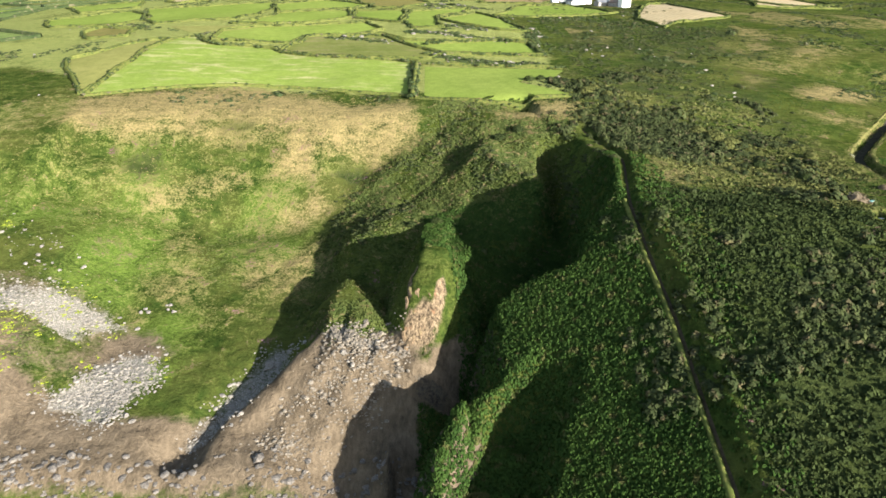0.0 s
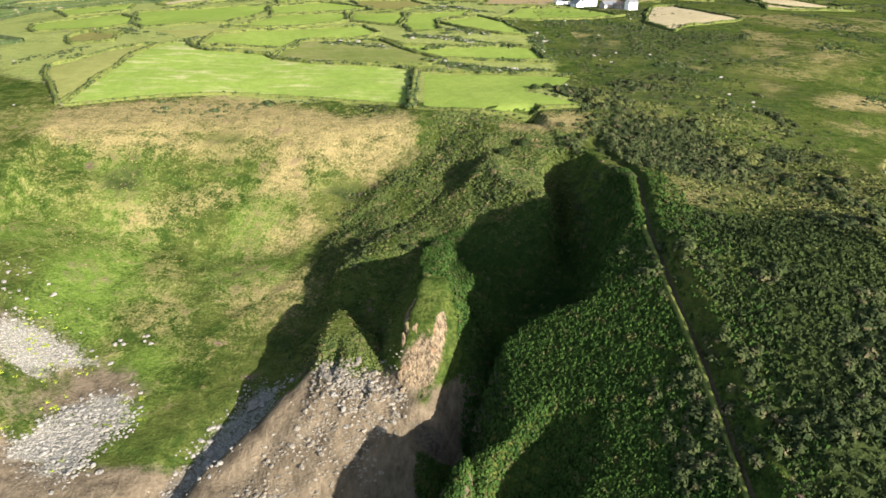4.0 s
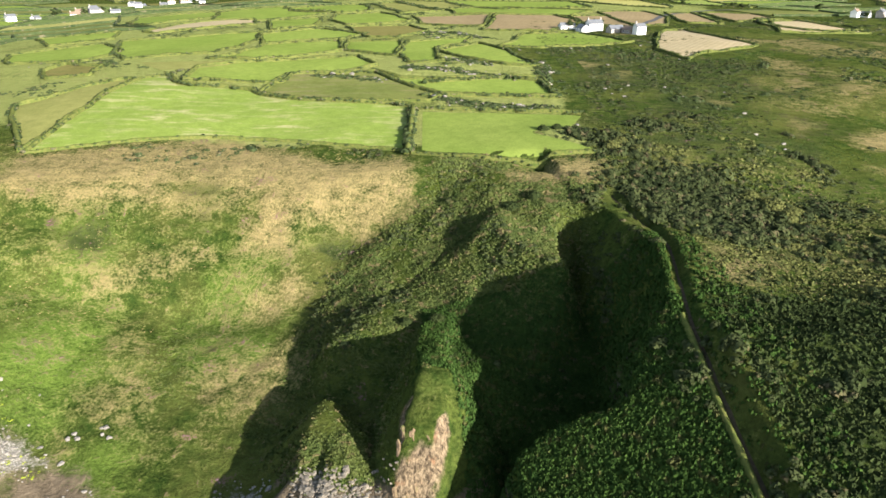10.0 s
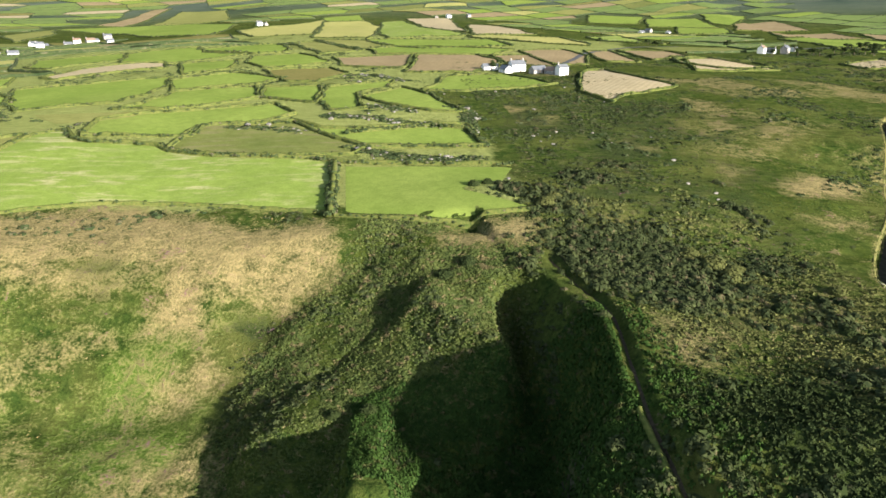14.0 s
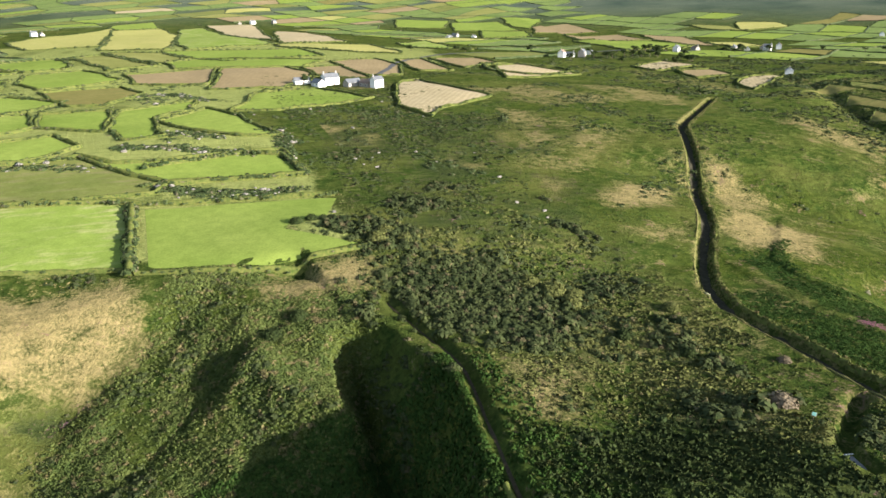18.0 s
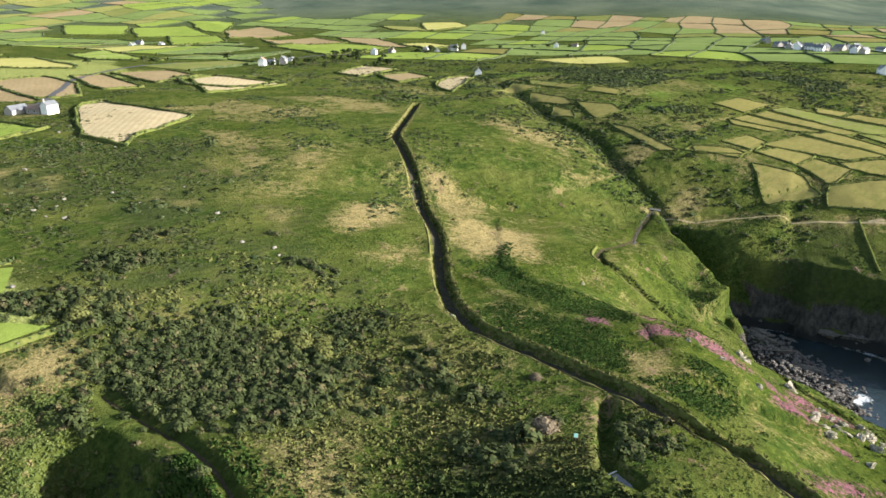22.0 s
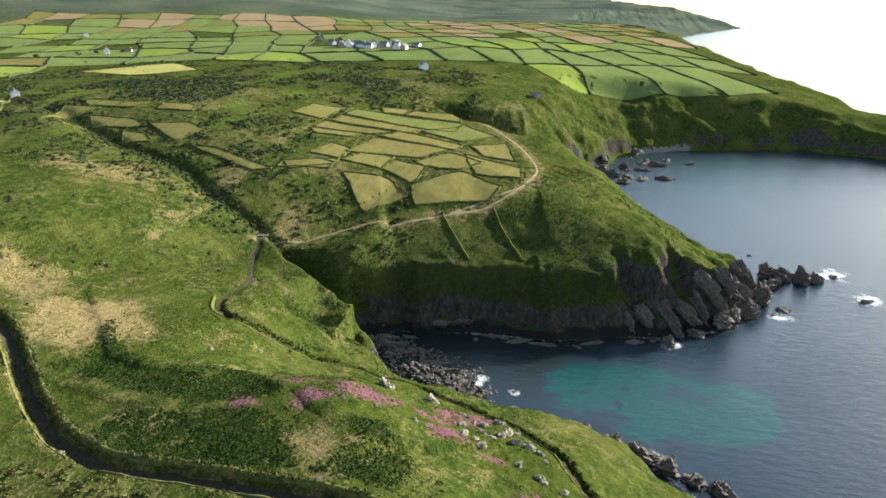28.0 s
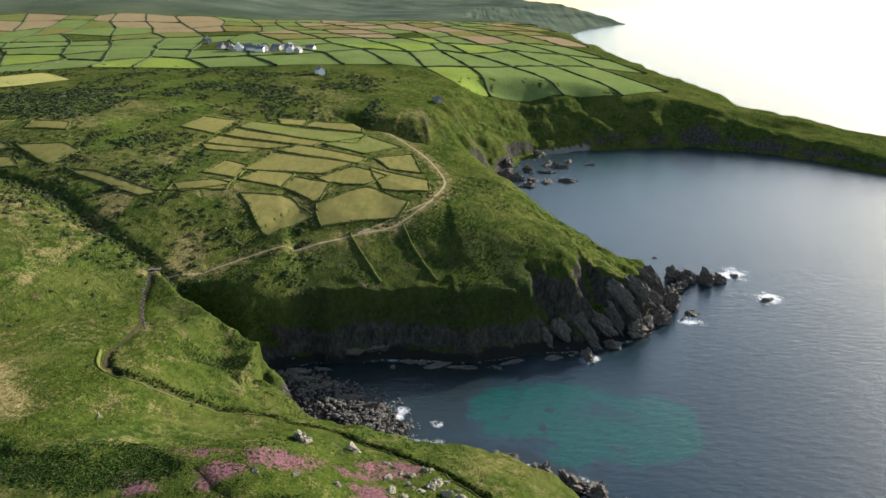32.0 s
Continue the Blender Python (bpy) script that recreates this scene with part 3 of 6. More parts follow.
COAST_PATH = [(326, 272), (318, 268), (306, 265), (292, 260.5), (273, 251), (256, 248), (244, 248), (232, 243), (226.5, 235), (231.5, 227.5), (236.5, 220.5), (243.5, 211.5), (248.5, 203), (247.5, 193), (242, 181), (236, 167), (231, 154.5), (224, 143.5), (214.5, 133), (207, 125.5), (198.5, 119.5), (188, 116.5), (178, 112), (170, 98)]
EAST_PATH = [(327, 272), (336, 252), (350, 234), (364, 210), (381, 187), (390, 168), (414, 153), (440, 146), (458, 145), (492, 157), (529, 176), (552, 196)]
INLAND_PATH = [(381, 187), (402, 166), (420, 151)]


def finished_height(x, y):
    h = ground_height(x, y)
    # the lane is cut into the ground, and the path along the ridge is a narrow terrace
    d, _ = near_line(x, y, LANE)
    h = h - 2.1 * smooth(2.9, 1.7, d)
    d, side = near_line(x, y, RIDGE_PATH)[:2]
    east = np.where(side < 0, d, 0)
    level = np.interp(y, [60, 80, 98, 114, 123, 134, 144, 157, 171, 185], [28, 32, 39, 44.8, 48.2, 52.7, 56.1, 61, 64.2, 66])
    bench = np.where(side > 0, level - 0.58 * d, level + 2.8 * smooth(0.5, 3.6, d) + 0.10 * d)
    h = np.where(d < np.where(side > 0, 44, 90), h + (smin(h, bench, 1.5) - h) * smooth(184, 168, y), h)
    rise = np.maximum((x - 58) * 0.68 + (168 - y) * 0.73, 0)
    h = h + np.where(side < 0, (1.0 + 2.5 * smooth(25, 50, d) + 9.0 * smooth(18, 50, d) * smooth(128, 95, y)) * (1 - np.exp(-rise / 40)), 0) * smooth(3, 14, d) * smooth(120, 98, x) * smooth(30, 60, y)
    h = h + 4.0 * fbm(0.8 * x + 0.6 * y, 0.8 * y - 0.6 * x, 34, 61, 3) * np.where(side < 0, smooth(3, 16, d), 0) * smooth(118, 100, x) * smooth(178, 150, y)
    h = h + 0.8 * np.where(side < 0, smooth(1.4, 4.6, d), 0) * smooth(172, 150, y) * smooth(118, 98, x)
    h = h - (0.5 + 0.9 * smooth(176, 190, y)) * smooth(1.8, 0.7, d)
    d, side = near_line(x, y, COAST_PATH)
    h = h - np.where(y > 239, 0.6, 1.6) * smooth(2.4, 1.0, d)
    # gullies and crags down the far side of the outer bay
    d = near_line(x, y, COAST)[0]
    east = smooth(600, 660, x) * on_land(x, y)
    h = h - east * (9 * np.clip(fbm(x, 0.45 * y, 42, 64, 3) + 0.12, 0, 1) * smooth(8, 26, d) * smooth(120, 60, d) + 5 * np.abs(fbm(x, y, 18, 65, 3)) * smooth(3, 10, d) * smooth(70, 35, d))
    h = h + east * smooth(900, 1000, x) * 3 * np.clip(fbm(x, y, 22, 66, 3), 0, 1) * smooth(8, 20, d) * smooth(60, 40, d)
    return h


ZZ = finished_height(XX, YY)
gy, gx = np.gradient(ZZ, GY, GX)
STEEP = np.hypot(gx, gy)
LAND = on_land(XX, YY) & (ZZ > 0.3)
D_SHORE = near_line(XX, YY, COAST)[0]


def drape(x, y, lift=0.0):
    """Height of the ground sheet at places."""
    x, y = np.asarray(x, float), np.asarray(y, float)
    i = np.clip(np.searchsorted(GX, x) - 1, 0, len(GX) - 2)
    j = np.clip(np.searchsorted(GY, y) - 1, 0, len(GY) - 2)
    u = np.clip((x - GX[i]) / (GX[i + 1] - GX[i]), 0, 1)
    v = np.clip((y - GY[j]) / (GY[j + 1] - GY[j]), 0, 1)
    return (ZZ[j, i] * (1 - u) + ZZ[j, i + 1] * u) * (1 - v) + (ZZ[j + 1, i] * (1 - u) + ZZ[j + 1, i + 1] * u) * v + lift


n_big, n_mid, n_small = fbm(XX, YY, 60, 71), fbm(XX, YY, 22, 72), fbm(XX, YY, 7, 73)
WEST_SLOPE = [(-230, 300), (-110, 303), (-66, 305), (-14, 290), (-16, 262), (-30, 240), (-50, 215), (-66, 190), (-90, 214), (-120, 222), (-220, 232)]
GORSE_PATCH = [(51, 258), (67, 268), (88, 258), (96, 242), (92, 216), (82, 205), (68, 214), (63, 224), (58, 228), (53, 244)]
SCRUB_EAST = [(340, 300), (420, 262), (500, 330), (640, 260), (720, 300), (700, 420), (600, 470), (500, 600), (440, 500), (390, 400)]
HEATHER = [[(169, 208), (171, 202), (165, 196), (161, 199)], [(183, 200), (185, 191), (180, 190)], [(183, 187), (186, 179), (195, 170), (193, 164), (181, 167), (177, 177)], [(173, 188), (178, 184), (175, 178), (169, 180), (168, 185)], [(200, 161), (219, 156), (221, 140), (207, 141), (205, 150)],
           [(196, 163), (214, 141), (208, 142), (193, 159)], [(189, 158), (197, 146), (183, 144), (179, 153)], [(185, 138), (179, 131), (178, 139)], [(147, 138), (162, 130), (168, 124), (134, 130)]]
DRIFTS = [[(204, 264), (184, 246), (178, 229), (192, 211), (172, 191), (162, 211), (167, 232), (171, 258), (181, 253)], [(155, 225), (162, 193), (157, 184), (141, 176), (137, 202), (139, 224)], [(141, 170), (154, 163), (163, 171), (170, 163), (155, 154), (140, 153)]]
dry = 0.30 * region(XX, YY, WEST_SLOPE, 40) + 0.3 * n_big + 0.4 * n_mid
for ring, amount in (([(-147, 257.4), (-150, 286.1), (-106.4, 296.5), (-80, 303), (-38.2, 281.8), (-13.8, 281.8), (-9.8, 263.8), (-47.2, 260.4), (-65.5, 265.9), (-101.7, 264)], 0.95), ([(175, 445), (188, 431), (187, 401), (170, 388), (153, 392)], 0.7), ([(178, 381), (204, 383), (200, 367), (172, 357)], 0.7), ([(111, 373), (129, 350), (117, 330), (100, 347)], 0.6), ([(137, 335), (152, 323), (135, 296), (125, 303)], 0.6), ([(206, 507), (246, 511), (240, 447), (204, 436), (190, 463)], 0.55), ([(260, 365), (272, 359), (254, 352), (243, 360)], 0.5), ([(232, 347), (242, 343), (242, 315), (247, 304), (193, 282), (207, 309)], 0.7), ([(-138.5, 265.8), (-90.8, 271), (-12.7, 267.8), (-8.9, 260.1), (-24.5, 255.3), (-47.2, 258.6), (-48, 248.9), (-65.9, 250.6), (-62.8, 263.2), (-84.3, 258), (-102, 261.8), (-121.9, 256.8)], 0.95), ([(-96.8, 247.7), (-78.7, 256.4), (-65, 249.9), (-82.9, 243.5), (-99.2, 236.3), (-106.7, 232.3), (-113.1, 242.1)], 0.75), ([(-62.5, 238.8), (-45.4, 245.5), (-39, 237.8), (-52, 230.9), (-59.9, 233.2)], 0.9), ([(-71.4, 211.3), (-60.8, 222.1), (-53.6, 225.8), (-45.6, 211.2), (-53.7, 200.6), (-57.2, 192.9), (-66.6, 194.1)], 0.55), ([(-103.9, 231.9), (-93.2, 238), (-72, 236.1), (-79.9, 231.6), (-93, 227.8)], 0.45), ([(151, 305), (172, 322), (194, 315), (176, 294), (148, 292)], 1.0), ([(197, 296), (222, 300), (222, 262), (196, 250)], 0.8), ([(142, 280), (176, 277), (163, 264), (141, 266)], 0.6), ([(145, 231), (168, 233), (159, 210), (143, 210)], 0.6), ([(217, 273), (215, 257), (202, 244), (188, 246), (190, 262)], 0.9), ([(63, 209), (87, 210), (99, 221), (108, 226), (84, 198), (66, 180), (58, 186)], 0.75), ([(-68.4, 201.5), (-55.4, 226.4), (-49.1, 214), (-58.9, 182.6)], 0.6), ([(262, 238), (270, 234), (262, 226), (254, 232)], 0.4), ([(184, 288), (212, 262), (198, 240), (182, 262), (172, 268)], 0.75),
                     ([(152, 232), (186, 224), (206, 214), (184, 214), (150, 222)], 0.5), 
                     ([(18, 268), (50, 270), (52, 254), (24, 256)], 0.9), ([(90, 380), (180, 420), (230, 380), (160, 330), (110, 340)], 0.42),
                     ([(212, 303), (227, 268), (204, 252), (191, 256), (176, 257), (191, 284)], 1.0), ([(157, 240), (161, 214), (155, 209), (153, 224)], 0.6), ([(154, 186), (161, 174), (156, 162), (141, 169), (141, 176)], 0.7), ([(303, 249), (262, 242), (250, 246), (270, 236)], 0.6), ([(356, 206), (374, 189), (392, 164), (456, 145), (498, 158), (538, 197), (515, 164), (459, 138), (434, 141), (384, 161)], 0.8), ([(360, 271), (363, 258), (335, 251), (328, 274)], 0.8), ([(372, 232), (440, 150), (500, 160), (556, 204), (540, 300), (420, 282), (390, 290)], 0.42), ([(384, 176), (440, 150), (480, 152), (470, 138), (430, 136)], 0.6), ([(330, 262), (352, 240), (372, 206), (362, 200), (340, 232)], 0.6),
                     ([(-42.6, 225.7), (-31.8, 201.9), (-48.6, 191.2), (-61.8, 194.1), (-59.5, 214.3)], 0.6), ([(540, 240), (720, 330), (760, 300), (640, 220)], 0.4), ([(380, 300), (470, 300), (480, 480), (420, 470)], 0.35), ([(556, 200), (600, 220), (640, 170), (560, 150)], 0.4)):
    dry = np.maximum(dry, amount * region(XX, YY, ring, 14) + 0.25 * n_mid)
d_lane, side_lane = near_line(XX, YY, LANE)
dry = np.maximum(dry, 0.45 * smooth(6, 3, d_lane) + 0.4 * n_mid * (d_lane < 8))
R_FAR = np.hypot(XX, YY - 100)
dry = np.maximum(dry, 0.26 * region(XX, YY, [(-100, 170), (-64, 160), (-46, 190), (-50, 236), (-100, 240)], 20) + 0.5 * fbm(XX + 0.5 * YY, 0.7 * YY, 20, 91) * (XX < -40) * (XX > -120) * (YY < 245))
dry = np.maximum(dry, 0.30 * region(XX, YY, [(62, 180), (104, 150), (130, 170), (134, 262), (100, 330), (62, 290)], 18) + 0.5 * fbm(XX, 1.8 * YY, 24, 90) * (XX > 50) * (XX < 140) * (YY > 140) * (YY < 340))
dry = np.maximum(dry, 0.20 * region(XX, YY, [(112, 90), (240, 110), (262, 180), (284, 256), (245, 320), (150, 330), (112, 300)], 20) + 0.45 * fbm(XX, 2.4 * YY, 34, 80) + 0.25 * n_small * (XX > 100) * (XX < 340))
dry = np.maximum(dry, 0.62 * smooth(9, 2, near_line(XX, YY, EAST_PATH)[0]) + 0.5 * n_small * (XX > 322) * (XX < 480) * (YY < 275) * (YY > 140))
dry = np.maximum(dry, smooth(-0.1, 0.5, fbm(XX, YY, 42, 77)) * 0.75 * (XX > 70) * (YY > 300) * smooth(900, 400, R_FAR))
lush = 0.2 + 0.5 * fbm(XX, YY, 40, 74) - 0.5 * smooth(0, -40, XX)
lush = np.maximum(lush, 0.45 * region(XX, YY, [(-40, 190), (-30, 262), (0, 276), (48, 264), (50, 225), (20, 200), (0, 180), (-20, 172)], 10) + 0.4 * n_mid)
lush = np.maximum(lush, np.max([0.9 * region(XX, YY, ring, 6) for ring in DRIFTS], axis=0) + 0.3 * n_small)
lush = np.maximum(lush, 0.52 * region(XX, YY, [(120, 330), (250, 330), (310, 262), (262, 170), (236, 110), (150, 70), (110, 90)], 40) + 0.5 * fbm(XX, 2.6 * YY, 40, 78))
FARMLAND = [(-330, 320), (-200, 330), (-150, 300), (-14, 292), (48, 280), (52, 300), (50, 413), (30, 484), (84, 552), (124, 600), (240, 690), (300, 900), (-100, 1100), (-500, 900)]
pasture_land = 0.75 * region(XX, YY, FARMLAND, 10) + 0.45 * n_mid
turf = 0.3 * n_big
turf = np.maximum(turf, 0.4 * region(XX, YY, SCRUB_EAST, 50) - 0.1 + 0.6 * fbm(XX, YY, 26, 75))
turf = np.maximum(turf, 0.02 * region(XX, YY, [(136, 215), (190, 222), (240, 255), (330, 290), (345, 330), (320, 440), (200, 430), (120, 330)], 25) + 0.6 * fbm(XX, 1.6 * YY, 30, 79))
turf = np.maximum(turf, 0.38 * region(XX, YY, [(-230, 300), (-50, 295), (-40, 215), (-62, 180), (-60, 148), (-230, 150)], 30) + 0.6 * n_mid)
scrub = np.maximum(0.9 * region(XX, YY, GORSE_PATCH, 16), 0.15 * region(XX, YY, SCRUB_EAST, 60)) + 0.4 * fbm(XX, 2.2 * YY, 40, 76)
scrub = np.maximum(scrub, 0.75 * region(XX, YY, [(52, 70), (102, 80), (104, 130), (96, 160), (84, 188), (60, 160)], 16) + 0.4 * n_mid)
scrub = np.maximum(scrub, 0.5 * region(XX, YY, [(318, 208), (352, 226), (376, 186), (404, 156), (420, 120), (345, 90), (325, 130)], 14) + 0.5 * n_mid)
for ring in [[(-124.6, 254.1), (-105.7, 258.9), (-101.1, 248.7), (-117.1, 244.3)], [(-45.6, 257), (-29.4, 255.8), (-28.7, 246.2), (-40.6, 248.3)]]:
    scrub = np.maximum(scrub, 0.6 * region(XX, YY, ring, 8) + 0.4 * n_small)
scrub = np.maximum(scrub, 0.42 * region(XX, YY, [(56, 262), (100, 240), (132, 250), (150, 300), (190, 400), (120, 480), (60, 420)], 30) + 0.55 * fbm(XX, 1.8 * YY, 26, 81))
scrub = np.maximum(scrub, smooth(1300, 2200, R_FAR) * 0.55 + 0.3 * n_big * smooth(800, 1500, R_FAR))
soil = region(XX, YY, [(-150, 128), (-4, 128), (-6, 160), (-12, 166), (-30, 160), (-48, 146), (-66, 148), (-100, 146), (-150, 148)], 8)
soil = np.maximum(soil, region(XX, YY, [(-170, 160), (-119, 160), (-105, 155), (-86, 147), (-64, 149), (-35, 166), (-14, 160), (-31, 130), (-170, 124)], 8))
soil = np.maximum(soil, 0.66 * region(XX, YY, [(-177.1, 203.1), (-133.9, 196.1), (-115.5, 188.6), (-103.8, 188.5), (-76, 171.4), (-101.8, 158.9), (-112.5, 152), (-173.7, 153.5)], 12) + 0.5 * n_mid * (XX < -70) * (YY < 215))
soil = np.maximum(soil, 0.8 * smooth(0.7, 1.4, STEEP) * (XX < 10) * (XX > -60) * (YY < 172) * (ZZ < 30))
rock = smooth(1.05, 1.6, STEEP) * smooth(60, 25, D_SHORE) * (XX > 40) * np.where((XX > 312) & (XX < 350) & (YY > 95), smooth(20, 10, ZZ + 6 * n_mid), 1) * np.where(XX > 540, 0.3 + 0.7 * n_mid, 1) * ~((XX > 235) & (XX < 322) & (YY > 176)) + smooth(2.0, 2.8, STEEP) * 0.5 * (XX < 60) * (YY < 185)
soil *= np.where((XX > -45) & (XX < 20), smooth(33, 27, ZZ + 4 * n_mid), 1)
rock = np.maximum(rock, smooth(0.75, 1.2, STEEP) * smooth(12, 5, ZZ) * (XX > 10))
rock = np.maximum(rock, (0.55 * smooth(0.9, 1.5, STEEP) + 0.35 * n_mid) * (XX > 600) * smooth(110, 60, D_SHORE))
warmrock = region(XX, YY, [(-10, 157), (-2, 156), (1, 166), (-1, 173), (-5, 171), (-9, 173)], 3)
warmrock = warmrock * smooth(0.9, 1.6, STEEP)
warmrock = np.maximum(warmrock, 0.6 * region(XX, YY, [(26, 246), (31, 242), (37, 244), (34, 248)], 2.5))
SCREES = ([(-171.8, 196.8), (-125.2, 184.3), (-107.7, 189.5), (-96.1, 182.3), (-103.5, 176.4), (-109.6, 165.7), (-118.4, 159.7), (-171.1, 168.8)], [(-106.4, 160.6), (-84, 172.8), (-79.2, 162.2), (-81.9, 152.2), (-86.4, 145.1), (-102.3, 150.5)],
          [(-64, 142), (-56, 160), (-48, 174), (-42, 172), (-46, 159), (-56, 146)], [(-46, 140), (-35, 152.5), (-25, 162.7), (-12.1, 162.1), (-16.6, 146.2), (-36, 135)])
gravel = np.max([0.85 * region(XX, YY, ring, 9) * (smooth(-0.12, 0.2, fbm(XX, YY, 15, 64)) if k < 2 else 1) for k, ring in enumerate(SCREES[:3])], axis=0) + 0.3 * n_small
gravel = np.maximum(gravel, 1.1 * region(XX, YY, [(730, 56), (752, 62), (772, 10), (750, 12)], 8) * (ZZ < 3.5))
# share of the painted haze, growing with distance from the viewpoint
hazy_moor = smooth(1350, 2000, R_FAR)
wet = smooth(5.0, 2.0, ZZ + 1.5 * n_small) * (XX > 10) * (XX < 560)
heather = np.zeros_like(XX)
for ring in HEATHER:
    heather = np.maximum(heather, 0.75 * region(XX, YY, ring, 6) + 0.45 * n_small)
heather = np.maximum(heather, 0.2 * smooth(1800, 2600, R_FAR))

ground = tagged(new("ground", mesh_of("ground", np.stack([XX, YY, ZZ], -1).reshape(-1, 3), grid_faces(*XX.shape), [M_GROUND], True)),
                "grass and bracken moorland with cliffs, gullies and sea bed", "ground", kind="structure")
for name, values in (("dry", dry), ("turf", turf), ("pasture", pasture_land), ("lush", lush), ("scrub", scrub), ("soil", soil), ("rock", rock), ("wet", wet), ("heather", heather), ("warmrock", warmrock), ("gravel", gravel), ("hazy_moor", hazy_moor)):
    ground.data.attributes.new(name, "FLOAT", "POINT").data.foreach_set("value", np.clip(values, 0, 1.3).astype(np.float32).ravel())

# ---------------------------------------------------------------- the sea
WX, WY = np.meshgrid(spaced(-4700, 225, 480, 4900, 1.6, 1.12, 120), spaced(-4900, -60, 215, 200 + 20, 1.6, 1.12, 120))
SHALLOW = [(302, 118), (308, 88), (304, 60), (290, 40), (268, 42), (250, 68), (252, 96), (264, 108), (271, 124), (286, 128)]
FAR_BAY = [(560, 90), (620, 60), (740, 45), (756, -60), (640, -90), (560, 0)]
REEFS = [(433, -25, 15), (401, -32, 11), (372, 16, 8), (330, 73, 7), (424, -8, 6), (344, 60, 5), (285, 158, 9), (262, 140, 6), (640, 44, 12), (280, 163, 6), (277, 140, 3.5), (356, 46, 6), (245, 90, 7)]
d_land = near_line(WX, WY, COAST)[0]
shallow = np.maximum(region(WX, WY, SHALLOW, 14), 0.75 * region(WX, WY, [(261, 148), (268, 135), (257, 130), (250, 145)], 6))
shallow = shallow + (0.9 * fbm(WX, WY, 24, 82) + 0.5 * fbm(WX, WY, 7, 89)) * smooth(0.05, 0.5, shallow)
shallow -= 0.9 * smooth(0.25, 0.5, fbm(WX, WY, 9, 83)) * region(WX, WY, [(250, 135), (300, 135), (300, 90), (250, 60)], 20) * 0.7
shallow = np.maximum(shallow, 0.42 * region(WX, WY, FAR_BAY, 60))
foam = 0.55 * smooth(3.0, 0.0, d_land) + 0.35 * fbm(WX, WY, 4, 84)
for fx, fy, fr in REEFS:
    foam = np.maximum(foam, smooth(fr * 1.6, fr * 0.3, np.hypot(WX - fx, WY - fy)) + 0.7 * fbm(WX, WY, 5, 85) - 0.38)
kelp = smooth(14, 2, d_land) * 0.85 * (WX < 345) + 0.45 * fbm(WX, WY, 7, 86)
kelp = np.maximum(kelp, 0.95 * region(WX, WY, [(264, 156), (272, 140), (272, 126), (288, 130), (304, 122), (320, 112), (330, 150), (310, 200), (285, 180)], 8) + 0.5 * fbm(WX, WY, 6, 87))
for fx, fy, fr in ((281, 114, 3), (276, 99, 3.5), (268, 112, 2), (288, 96, 2.5), (249, 93, 8), (252, 80, 8), (262, 72, 5)):
    kelp = np.maximum(kelp, smooth(fr * 1.5, fr * 0.2, np.hypot(WX - fx, WY - fy)) * 0.75 + 0.7 * fbm(WX, WY, 4, 88) - 0.1)
k = Nodes("sea_water")
deep = k.mix(k.ramp(k.noise(0.02, 3), 0.35, 0.65), (0.009, 0.022, 0.030), (0.018, 0.033, 0.042))
col = k.mix(k.ramp(k.attribute("shallow"), 0.25, 0.72), deep, (0.002, 0.056, 0.044))
col = k.mix(k.ramp(k.attribute("kelp"), 0.4, 0.8), col, (0.012, 0.020, 0.020))
white = k.ramp(k.math("ADD", k.attribute("foam"), k.math("MULTIPLY", k.math("SUBTRACT", k.noise(1.1, 6, 0.8), 0.5), 2.0)), 0.5, 1.0)
# dark sides of the ripples, painted into the water colour as shading
col = k.mix(k.ramp(k.noise(0.55, 5, 0.7, (1.0, 0.4, 1.0, 0.9)), 0.42, 0.60, 0.0, 0.36), col, (0.004, 0.012, 0.018))
col = k.mix(white, col, (0.72, 0.75, 0.76))
wave = k.math("ADD", k.noise(0.35, 4, 0.6, (1.0, 0.45, 1.0, 0.9)), k.math("MULTIPLY", k.noise(1.6, 3, 0.6), 0.35))
M_SEA = k.done(col, k.ramp(white, 0, 1, 0.16, 0.8), wave, 0.6, 0.42, 0.65)
water = tagged(new("water", mesh_of("water", np.stack([WX, WY, 0 * WX], -1).reshape(-1, 3), grid_faces(*WX.shape), [M_SEA], True)),
               "calm blue green sea with turquoise shallows and foam", "water", kind="structure")
for name, values in (("shallow", shallow), ("foam", foam), ("kelp", kelp)):
    water.data.attributes.new(name, "FLOAT", "POINT").data.foreach_set("value", np.clip(values, 0, 1.3).astype(np.float32).ravel())


# ---------------------------------------------------------------- foliage, hedges, fields
rng = np.random.default_rng(7)


def leaf_template(leaves, size, seed, flat=0.75, ruffle=0.3):
    """Triangles of foliage over a low dome of unit radius."""
    r = np.random.default_rng(seed)
    az, up = r.uniform(0, 2 * np.pi, leaves), r.uniform(0.02, 1.0, leaves)
    rad = r.uniform(0.72, 1.08, leaves)
    c = np.stack([np.cos(az) * np.sqrt(1 - up ** 2) * rad, np.sin(az) * np.sqrt(1 - up ** 2) * rad, up * rad * flat], 1)
    nrm = c * np.array([1, 1, 1.5]) + r.normal(0, ruffle, c.shape)
    nrm /= np.linalg.norm(nrm, axis=1)[:, None]
    a = np.cross(nrm, r.normal(0, 1, c.shape))
    a /= np.linalg.norm(a, axis=1)[:, None]
    b = np.cross(nrm, a)
    s = size * r.uniform(0.7, 1.3, (leaves, 1))
    tri = np.stack([c + a * s, c - 0.5 * a * s + 0.87 * b * s, c - 0.5 * a * s - 0.87 * b * s], 1)
    return tri.reshape(-1, 3)


